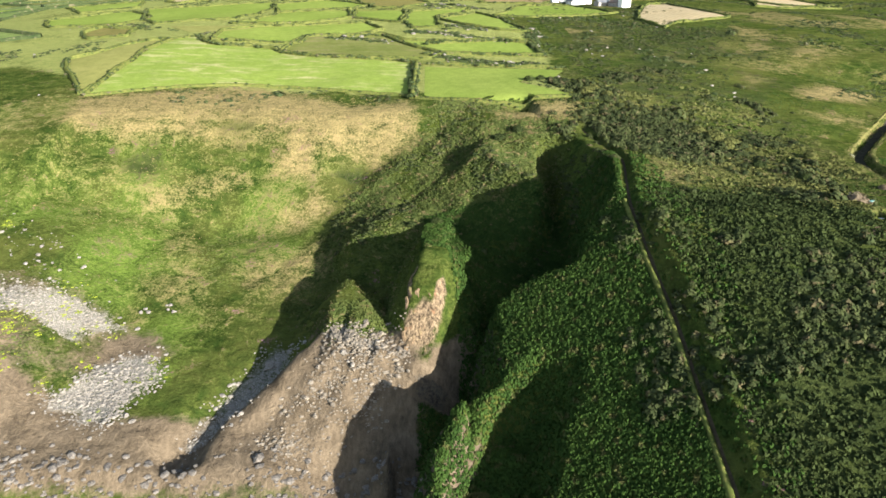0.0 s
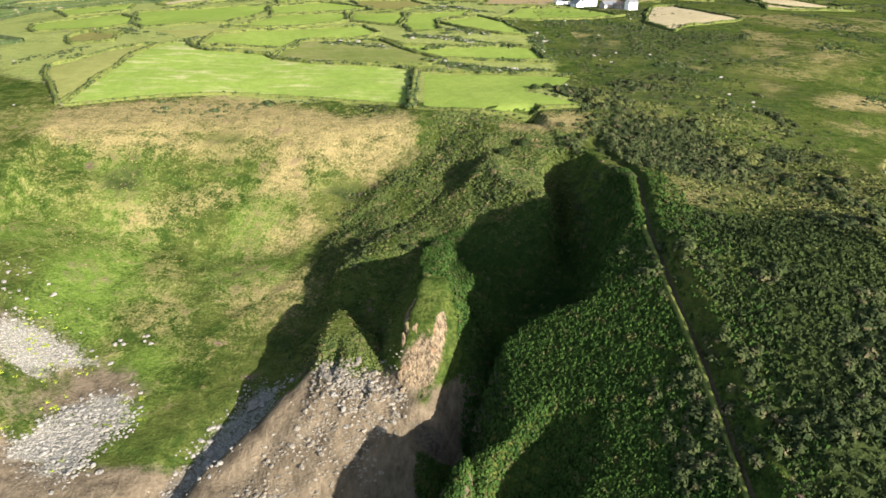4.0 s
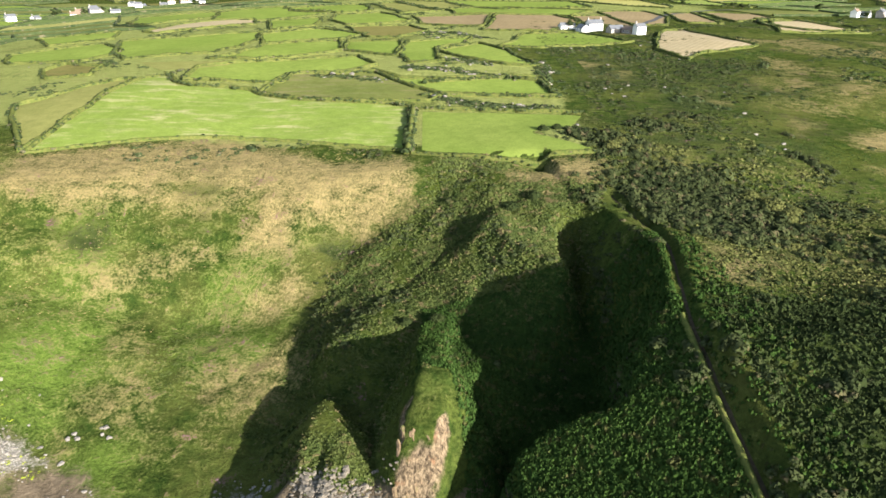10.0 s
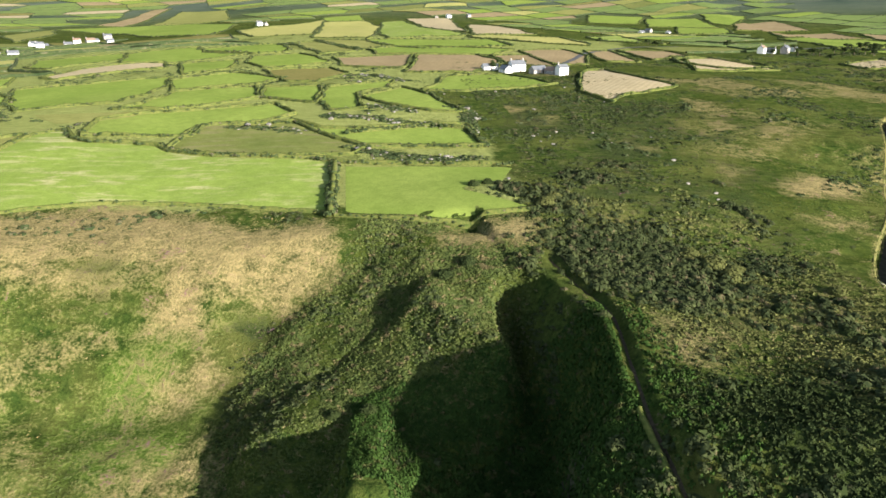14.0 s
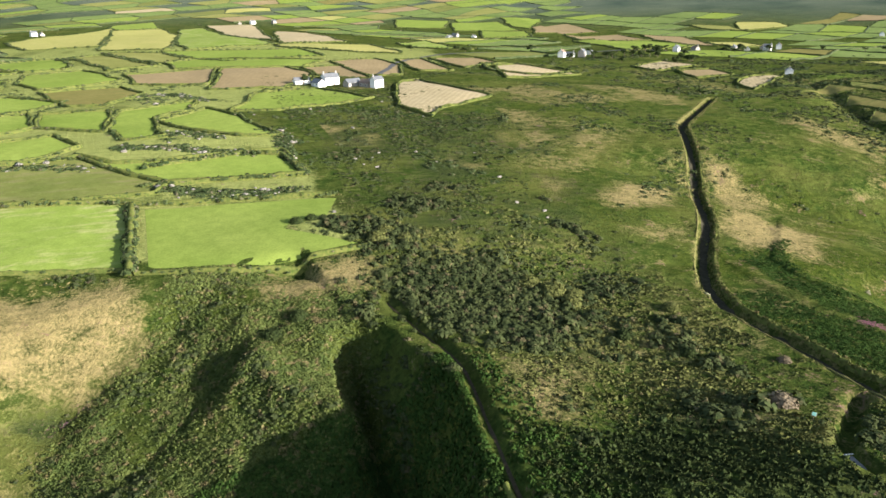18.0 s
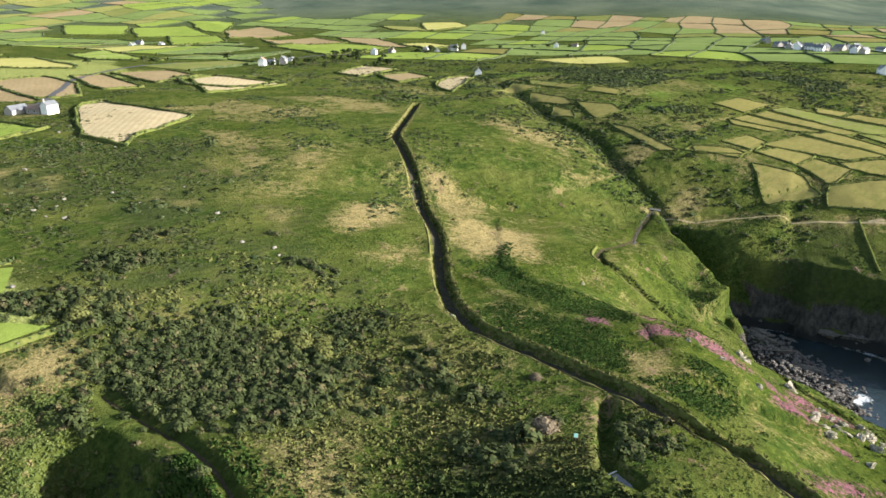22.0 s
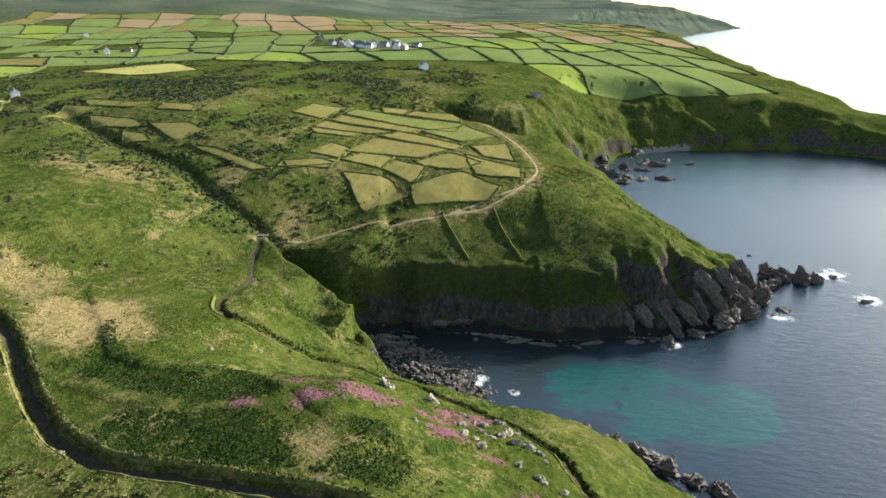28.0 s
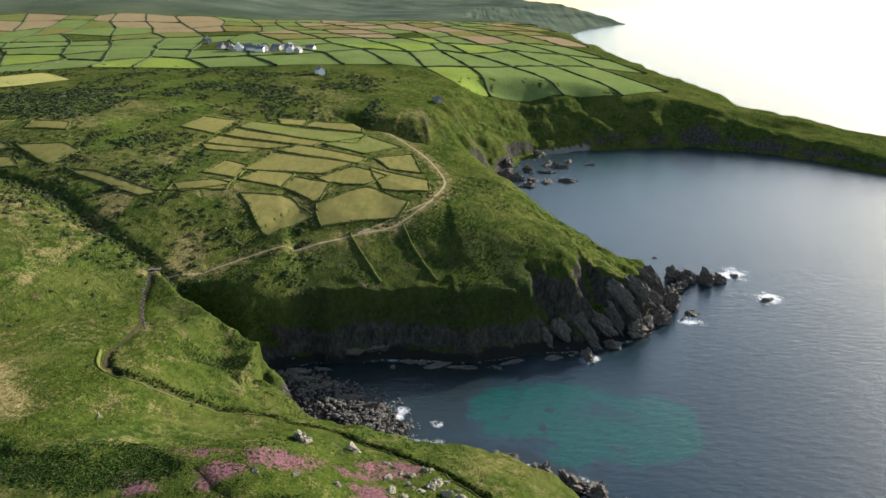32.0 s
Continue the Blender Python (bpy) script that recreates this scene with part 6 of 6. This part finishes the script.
stuff("bracken", "dense green bracken in the hollow above the gorge", "bracken", x, y, np.random.default_rng(33).uniform(0.35, 0.75, len(x)), np.full(len(x), 0.8), TUFTY, M_FERN, 325)
x, y = spread(9000, -40, 60, 190, 296, lambda x, y: clear(x, y) * (1 - dryness(x, y)) * np.clip(2.2 * fbm(x, y, 14, 106) - 0.1 + 0.5 * region(x, y, [(14, 232), (24, 236), (34, 222), (30, 214), (20, 219)], 4) + 0.5 * region(x, y, [(-4, 276), (12, 280), (14, 262), (2, 256)], 6), 0, 0.9), 206)
stuff("gorse", "low gorse and bramble above the gorge", "gorse", x, y, np.random.default_rng(6).gamma(4, 0.12, len(x)) + 0.3, np.full(len(x), 0.8), SPARSE, M_GORSE, 306)
x, y = spread(9000, -160, 60, 205, 300, lambda x, y: clear(x, y) * np.clip(0.1 + 1.6 * fbm(x, y, 18, 107), 0, 0.8) * np.maximum(region(x, y, WEST_SLOPE, 20), region(x, y, [(18, 270), (52, 272), (52, 254), (22, 256)], 4)), 207)
stuff("dry_grass", "dry straw coloured grass tufts on the slope", "grass", x, y, np.random.default_rng(7).uniform(0.2, 0.45, len(x)), np.full(len(x), 0.7), TUFTY, M_DRYGRASS, 307)
x, y = spread(26000, 60, 345, 215, 610, lambda x, y: clear(x, y) * (1 - 0.9 * dryness(x, y)) * np.clip(1.8 * fbm(x, y, 34, 108) - 0.1 + 0.75 * smooth(190, 80, x) * (y > 260), 0, 0.9) * (1 - 0.92 * smooth(118, 150, x) * smooth(400, 330, y)), 208)
stuff("gorse", "scattered gorse and bramble bushes on the moor", "gorse", x, y, np.random.default_rng(8).gamma(3, 0.2, len(x)) + 0.35, np.full(len(x), 0.65), SPARSE, M_GORSE, 308)
x, y = spread(44000, 320, 780, 200, 720, lambda x, y: clear(x, y) * np.clip(0.12 + 3.0 * fbm(x, 2.2 * y, 46, 109), 0, 0.9) * np.maximum(region(x, y, SCRUB_EAST, 60), 0.30) * (1 - 0.95 * region(x, y, CORNERS, 12)) * ~np.any([inside(x, y, ring) for _, ring in MEADOWS], axis=0), 209)
stuff("scrub", "dark thicket scrub on the valley side", "scrub", x, y, np.random.default_rng(10).gamma(4, 0.30, len(x)) + 0.5, np.full(len(x), 0.6), SPARSE, M_HEDGE, 309)
x, y = spread(22000, 330, 760, 210, 640, lambda x, y: clear(x, y) * np.clip(2.6 * fbm(x, 2.0 * y, 30, 115) - 0.05, 0, 0.8) * ~np.any([inside(x, y, ring) for _, ring in MEADOWS], axis=0), 214)
stuff("scrub", "olive gorse and heath bushes on the valley side", "scrub", x, y, np.random.default_rng(23).gamma(4, 0.22, len(x)) + 0.4, np.full(len(x), 0.6), SPARSE, M_GORSE, 318)
r9 = np.random.default_rng(22)
x, y, tx, ty = along(curved([p[:2] for p in STREAM[2:]]).tolist(), 0.45)
x, y = x + r9.normal(0, 5, len(x)), y + r9.normal(0, 3, len(x))
kept = r9.uniform(0, 1, len(x)) < np.clip(1.2 - (y - 340) / 90, 0.28, 1)
x, y = x[kept], y[kept]
stuff("scrub", "dense thicket along the stream", "scrub", x, y, r9.gamma(4, 0.15, len(x)) + 0.35, np.full(len(x), 0.8), BUSHY, M_HEDGE, 317)
x, y = spread(20000, 310, 470, 30, 250, lambda x, y: clear(x, y) * np.clip(2.0 * fbm(x, y, 22, 110) + 0.2, 0, 0.8) * (drape(x, y) > 22) * ~np.any([inside(x, y, ring) for _, ring in MEADOWS], axis=0), 210)
stuff("bracken", "dark green bracken on the headland slope", "bracken", x, y, np.random.default_rng(11).uniform(0.4, 0.9, len(x)), np.full(len(x), 0.6), TUFTY, M_BRAKE, 310)
x, y = spread(22000, -230, 260, 280, 720, lambda x, y: on_land(x, y) * (fbm(x, y, 26, 111) > 0.22) * ~np.any([inside(x, y, ring) for _, ring, _ in NEAR_FIELDS], axis=0), 211)
stuff("scrub", "bushes and rough growth between the fields", "scrub", x, y, np.random.default_rng(12).gamma(3, 0.22, len(x)) + 0.3, np.full(len(x), 0.7), SPARSE, M_HEDGE, 311)
BANDS = [[(-4, 426), (8, 427), (20, 417)], [(-18, 410), (1, 403), (16, 395), (32, 388)], [(-4, 352), (9, 344), (24, 337), (42, 337)], [(-61, 392), (-47, 390), (-31, 384)], [(-17, 549), (3, 554), (24, 519)], [(44, 427), (50, 414), (46, 378)]]
x, y = spread(30000, -75, 62, 325, 565, lambda x, y: np.max([smooth(5.5, 1.5, near_line(x, y, line)[0] + 3 * fbm(x, y, 7, 95)) for line in BANDS], axis=0) * 0.8, 217)
stuff("scrub", "low bushes on the rough banks among the fields", "scrub", x, y, np.random.default_rng(34).gamma(3, 0.22, len(x)) + 0.35, np.full(len(x), 0.75), SPARSE, M_HEDGE, 326)
x, y = spread(5000, -75, 62, 325, 565, lambda x, y: np.max([smooth(8, 2, near_line(x, y, line)[0]) for line in BANDS], axis=0) * 0.35, 218)
stones("field_stones", "pale stones on the rough banks among the fields", x, y, np.random.default_rng(35).gamma(3.0, 0.15, len(x)) + 0.2, M_SCREE, 97)
x, y = spread(5000, 130, 225, 110, 210, lambda x, y: clear(x, y) * np.max([region(x, y, ring, 3) for ring in HEATHER], axis=0) * np.clip(0.5 + 1.2 * fbm(x, y, 6, 112), 0, 1), 212)
stuff("heather", "purple heather in bloom among turf and rock", "heather", x, y, np.random.default_rng(13).uniform(0.3, 0.7, len(x)), np.full(len(x), 0.6), TUFTY, M_HEATHER, 312)
x, y = spread(9000, 240, 296, 200, 240, lambda x, y: clear(x, y) * region(x, y, [(262, 237), (290, 229), (291, 206), (262, 202), (246, 216), (254, 230)], 4) * smooth(0.0, 0.35, fbm(x + 0.5 * y, 0.4 * y, 8, 93)), 215)
stuff("bracken", "bracken growing in ribs down the face of the bluff", "bracken", x, y, np.random.default_rng(32).uniform(0.3, 0.7, len(x)), np.full(len(x), 0.8), TUFTY, M_BRAKE, 324)
x, y, tx, ty = along(curved(COAST_PATH[6:]).tolist(), 0.22)
jog = np.random.default_rng(30).normal(1.7, 0.5, len(x))
stuff("bramble", "dark bramble along the edge of the coast path", "scrub", x - ty * jog, y + tx * jog, np.random.default_rng(31).uniform(0.3, 0.75, len(x)), np.full(len(x), 1.0), TUFTY, M_DARKLEAF, 323)
pts, rad, tall = (np.concatenate(v) for v in HEDGE_LEAVES)
tagged(new("hedge_growth", foliage_mesh("hedge_growth", pts, rad, tall, SPARSE, M_HEDGE, 313)), "bramble and hawthorn growing over the stone hedges", "hedge growth", kind="stuff")
x, y, tx, ty = along(curved([(326, 272), (314, 270), (292, 261), (268, 248)]).tolist(), 0.6)
jog = np.random.default_rng(20).normal(0, 0.35, len(x))
stones("path_wall", "low tumbled stone wall along the path", x - ty * (jog + 0.9), y + tx * (jog + 0.9), np.random.default_rng(21).gamma(3.0, 0.06, len(x)) + 0.12, M_PEBBLE, 95)
x, y, tx, ty = along(LANE_C, 0.28)
jog = np.random.default_rng(24).normal(-3.3, 0.5, len(x))
stuff("dry_grass", "dry grass hanging over the rim of the lane bank", "grass", x - ty * jog, y + tx * jog, np.random.default_rng(25).uniform(0.3, 0.6, len(x)), np.full(len(x), 1.6), TUFTY, M_HEATHGRASS, 319, -0.6)
jog = np.random.default_rng(26).normal(3.2, 0.45, len(x))
stuff("dry_grass", "dry grass along the verge of the lane", "grass", x - ty * jog, y + tx * jog, np.random.default_rng(27).uniform(0.2, 0.45, len(x)), np.full(len(x), 0.9), TUFTY, M_HEATHGRASS, 320)
OLIVE = "rounded olive green bush standing above the scrub"
BUSH_MESH = {}


def bush(x, y, radius, mat, label, seed, category="bush", group="single bushes"):
    me = foliage_mesh("bush", np.array([[0, 0, -0.1 * radius]]), np.array([radius]), np.array([1.0]), [np.concatenate([leaf_template(520, 0.10, seed, 0.85, 0.35), leaf_template(160, 0.17, seed + 1, 0.85, 0.3) * 0.85])], mat, seed)
    ob = new("bush", me)
    ob.location = (x, y, float(drape(x, y)))
    return tagged(ob, label, category, group)


for n, (x, y, s) in enumerate(((95, 241, 4.2), (97, 234, 3.2), (91, 247, 3.6), (100, 238, 2.6), (56, 278, 3.4), (60, 283, 2.8), (64, 276, 2.6), (120, 222, 2.6), (36, 300, 2.4), (41, 301, 2.2), (100, 214, 2.6), (-2, 208, 2.4), (-10, 209, 2.0), (20, 246, 3.0), (27, 250, 2.6), (108, 200, 2.2))):
    bush(x, y, s, M_OLIVE if n < 8 else M_DARKLEAF, OLIVE if n < 8 else "dark green rounded bush at the gully edge", 400 + 3 * n)
bush(108.5, 173.8, 3.1, M_PALEBUSH, "grey brown twiggy bush beside the moor path", 470)
bush(125.0, 189.0, 1.6, M_PALEBUSH, "small grey brown twiggy bush by the lane", 476)

x, y = spread(5200, -230, 130, 285, 640, lambda x, y: np.clip(0.02 + 0.9 * (fbm(x, y, 40, 113) > 0.3), 0, 1) * 0.16 * ~np.any([inside(x, y, ring) for _, ring, _ in NEAR_FIELDS], axis=0), 213)
stones("field_stones", "pale stones lying along hedges and rough pasture", x, y, np.random.default_rng(14).gamma(3.0, 0.16, len(x)) + 0.25, M_SCREE, 94)


# ---------------------------------------------------------------- the small enclosure and the notice board
slab = tagged(new("concrete_slab", None), "grey concrete slab in the sunken corner of the plot", "slab")
slab.matrix_world = pose(102.6, 152.6, float(drape(102.6, 152.6)), 0, 0, -14)
part("slab", box(0, 0, 0.15, 2.5, 5.4, 0.4, 0.03), M_CONCRETE, slab)
part("rail", box(0, 2.75, 0.75, 2.5, 0.12, 0.14, 0.01), M_WHITEWALL, slab, "white painted rail")
for px in (-0.9, 0, 0.9):
    part("post", box(px, 2.75, 0.42, 0.1, 0.1, 0.8, 0.01), M_WOOD, slab)
bridge = tagged(new("footbridge", None), "pale stone footbridge over the stream at the path junction", "footbridge")
bridge.matrix_world = pose(329.5, 271.5, float(drape(329.5, 271.5)), 0, 0, -78)
part("deck", box(0, 0, 0.45, 6.0, 1.5, 0.25, 0.03), M_CONCRETE, bridge)
for py in (-0.7, 0.7):
    part("rail", box(0, py, 1.1, 6.0, 0.1, 0.12, 0.01), M_WOOD, bridge)
    for px in (-2.8, 0, 2.8):
        part("post", box(px, py, 0.8, 0.12, 0.1, 0.8, 0.01), M_WOOD, bridge)
board = tagged(new("notice_board", None), "green notice board on wooden posts in the grass", "notice board")
board.matrix_world = pose(107.5, 165.8, float(drape(107.5, 165.8)), 0, 0, 35)
part("panel", box(0, 0, 1.25, 1.35, 0.7, 0.06, 0.01), M_TEAL, board, "pale teal slanting panel").rotation_euler = (radians(0), 0, 0)
part("frame", box(0, 0, 1.18, 1.5, 0.85, 0.06, 0.01), M_WOOD, board)
for px in (-0.6, 0.6):
    part("post", box(px, 0, 0.55, 0.12, 0.12, 1.2, 0.01), M_WOOD, board)


# ---------------------------------------------------------------- houses
def gable_roof(length, width, eaves, rise, over=0.35, thick=0.18):
    bm = bmesh.new()
    l, w = length / 2 + over, width / 2 + over
    slope = rise / (width / 2)
    rows = []
    for x in (-l, l):
        low = eaves - over * slope
        rows.append([bm.verts.new(c) for c in ((x, -w, low), (x, 0, eaves + rise), (x, w, low), (x, w, low + thick), (x, 0, eaves + rise + thick), (x, -w, low + thick))])
    for i in range(6):
        j = (i + 1) % 6
        bm.faces.new((rows[0][i], rows[1][i], rows[1][j], rows[0][j]))
    for row in rows:
        bm.faces.new((row[0], row[1], row[4], row[5])), bm.faces.new((row[1], row[2], row[3], row[4]))
    bmesh.ops.recalc_face_normals(bm, faces=bm.faces)
    return bm


def gable_walls(length, width, eaves, rise, below=1.5):
    bm = bmesh.new()
    l, w = length / 2, width / 2
    ends = [[bm.verts.new(c) for c in ((x, -w, -below), (x, w, -below), (x, w, eaves), (x, 0, eaves + rise), (x, -w, eaves))] for x in (-l, l)]
    for e in ends:
        bm.faces.new(e)
    for i in range(5):
        j = (i + 1) % 5
        bm.faces.new((ends[0][i], ends[0][j], ends[1][j], ends[1][i]))
    bmesh.ops.recalc_face_normals(bm, faces=bm.faces)
    return bm


def house(x, y, turn, length, width, storeys, wall, roof, label, windows=3, chimneys=1, category="house", group="", name="house"):
    ob = tagged(new(name, None), label, category, group)
    eaves = 2.6 * storeys
    ob.matrix_world = pose(x, y, float(drape(x, y)), 0, 0, turn)
    part("wall", gable_walls(length, width, eaves, width * 0.38), wall, ob)
    top = part("roof", gable_roof(length, width, eaves, width * 0.38), roof, ob)
    for c in range(chimneys):
        cx = (-length / 2 + 0.6) if c == 0 else (length / 2 - 0.6)
        part("chimney", box(cx, 0, eaves + width * 0.38 + 0.6, 0.8, 0.8, 1.8, 0.04), M_STONEWALL, top)
    for side in (-1, 1):
        for s in range(storeys):
            for i in range(windows):
                wx = -length / 2 + (i + 0.5) * length / windows
                if side < 0 and s == 0 and i == windows // 2:
                    part("door", box(wx, side * (width / 2 + 0.02), 1.0, 1.0, 0.1, 2.0, 0.01), M_WOOD, ob)
                else:
                    win = part("window", box(wx, side * (width / 2 + 0.02), 1.5 + 2.6 * s, 1.2, 0.1, 1.2, 0.01), M_WHITEWALL, ob, "white framed window")
                    part("pane", box(wx, side * (width / 2 + 0.06), 1.5 + 2.6 * s, 1.0, 0.06, 1.0), M_GLASS, win, "dark glass")
    return ob


FARM = "farm buildings"
house(106, 566, 20, 11, 6.5, 2, M_WHITEWALL, M_SLATE, "large white rendered farmhouse with a slate roof", 4, 2, "house", FARM)
house(97, 560, 110, 9, 6, 1, M_WHITEWALL, M_SLATE, "white single storey wing of the farmhouse", 2, 0, "outbuilding", FARM, "outbuilding")
house(88, 573, 15, 11, 5, 1, M_WHITEWALL, M_SLATE, "long low white barn at the farm", 3, 0, "barn", FARM, "barn")
house(118, 552, 25, 11, 6, 1, M_STONEWALL, M_SLATE, "grey stone barn with a slate roof", 2, 0, "barn", FARM, "barn")
house(126, 545, 115, 9, 6, 1, M_STONEWALL, M_TILE, "stone outbuilding with a brown roof", 2, 0, "barn", FARM, "barn")
house(131, 538, 25, 7.5, 5, 2, M_WHITEWALL, M_SLATE, "small white farm cottage with a slate roof", 2, 1, "house", FARM)
house(755, 285, 30, 11, 7, 2, M_WHITEWALL, M_SLATE, "white cottage standing alone above the bay", 3, 1)
VILLAGE = "village houses"
rv = np.random.default_rng(31)
for n in range(26):
    x, y = 930 + rv.uniform(-14, 45) + 0.12 * n, 350 + 4.2 * n + rv.uniform(-8, 8)
    white = n % 3 == 0
    house(x, y, rv.uniform(-30, 120), rv.uniform(9, 14), rv.uniform(6.5, 8), 2 if n % 4 else 1, M_WHITEWALL if white else M_STONEWALL, M_SLATE, "white village house with a slate roof" if white else "grey granite village house with a slate roof", 3, 1, "house", VILLAGE)
for n, (x, y, t, white) in enumerate(((-418, 889, 0, 1), (-410, 906, 37, 0), (-353, 836, 14, 1), (-411, 1020, 51, 1), (-396, 1014, 28, 0), (-377, 1068, 5, 1), (-365, 1098, 42, 1), (-373, 1172, 19, 0), (-413, 787, 56, 1), (-426, 766, 33, 1), (-402, 846, 20, 1), (-384, 853, 30, 0), (-390, 880, 110, 0), (-396, 1000, 20, 1), (-373, 1028, 10, 0), (-350, 1040, 25, 0), (-332, 1059, 15, 1), (-177, 1330, 20, 1), (-168, 1340, 100, 0), (176, 1600, 20, 1), (150, 1590, 60, 0), (220, 1610, 20, 0),
                                      (425, 1154, 20, 1), (440, 1165, 100, 0), (470, 1160, 20, 1), (379, 726, 30, 1), (392, 733, 110, 1), (404, 728, 30, 0), (428, 752, 20, 1), (560, 775, 20, 1), (600, 790, 70, 0), (640, 770, 20, 0), (665, 775, 30, 1), (690, 768, 110, 1), (700, 785, 20, 0), (720, 780, 30, 1),
                                      (480, 533, 30, 1), (1060, 510, 20, 0), (1075, 520, 60, 0), (820, 700, 20, 1), (850, 690, 90, 0), (1050, 900, 30, 1))):
    house(x, y, t + 15, 8 + n % 4, 6, 1 + n % 2, M_WHITEWALL if white else M_STONEWALL, M_SLATE if n % 5 else M_TILE, "white farmhouse among the fields" if white else "grey stone farm building among the fields", 3, 1, "house", "scattered farm houses")
house(668, 162, 40, 8, 5, 1, M_STONEWALL, M_SLATE, "small grey stone hut above the cove", 2, 0)
house(682, 150, 70, 6, 4, 1, M_STONEWALL, M_SLATE, "low grey stone hut above the cove", 1, 0)


# ---------------------------------------------------------------- trees by the farms
def tree(x, y, height, crown, label, seed):
    ob = tagged(new("tree", None), label, "tree", "trees by the farms")
    ob.location = (x, y, float(drape(x, y)))
    bm = bmesh.new()
    bmesh.ops.create_cone(bm, cap_ends=True, segments=8, radius1=0.35, radius2=0.16, depth=height * 0.7, matrix=Matrix.Translation((0, 0, height * 0.3)))
    part("trunk", bm, M_BARK, ob)
    r = np.random.default_rng(seed)
    pts = np.stack([r.normal(0, crown * 0.45, 9), r.normal(0, crown * 0.45, 9), height * r.uniform(0.35, 0.8, 9)], 1)
    part("crown", foliage_mesh("crown", pts, r.uniform(0.4, 0.65, 9) * crown, np.full(9, 0.9), BUSHY, M_DARKLEAF, seed), M_DARKLEAF, ob)
    return ob


for n, (x, y, tall) in enumerate(((470, 704, 9), (480, 709, 10), (489, 715, 9), (449, 690, 8), (402, 703, 7), (413, 696, 7.5), (371, 694, 6.5), (509, 699, 7), (590, 714, 7), (335, 490, 5), (336, 469, 4.5), (406, 661, 6))):
    tree(x, y, tall, 0.5 * tall, "dark round headed tree in the valley hedges", 560 + n)
rt = np.random.default_rng(41)
for n in range(44):
    cx, cy, sp = ((518, 768, 16), (440, 705, 22), (470, 640, 20), (660, 770, 30), (100, 572, 9), (-390, 870, 25), (350, 780, 60), (750, 690, 60))[n % 8]
    tree(cx + rt.normal(0, sp), cy + rt.normal(0, sp * 0.5), rt.uniform(5, 8.5), rt.uniform(2.6, 4.2), "dark round headed tree beside a farm", 500 + n)
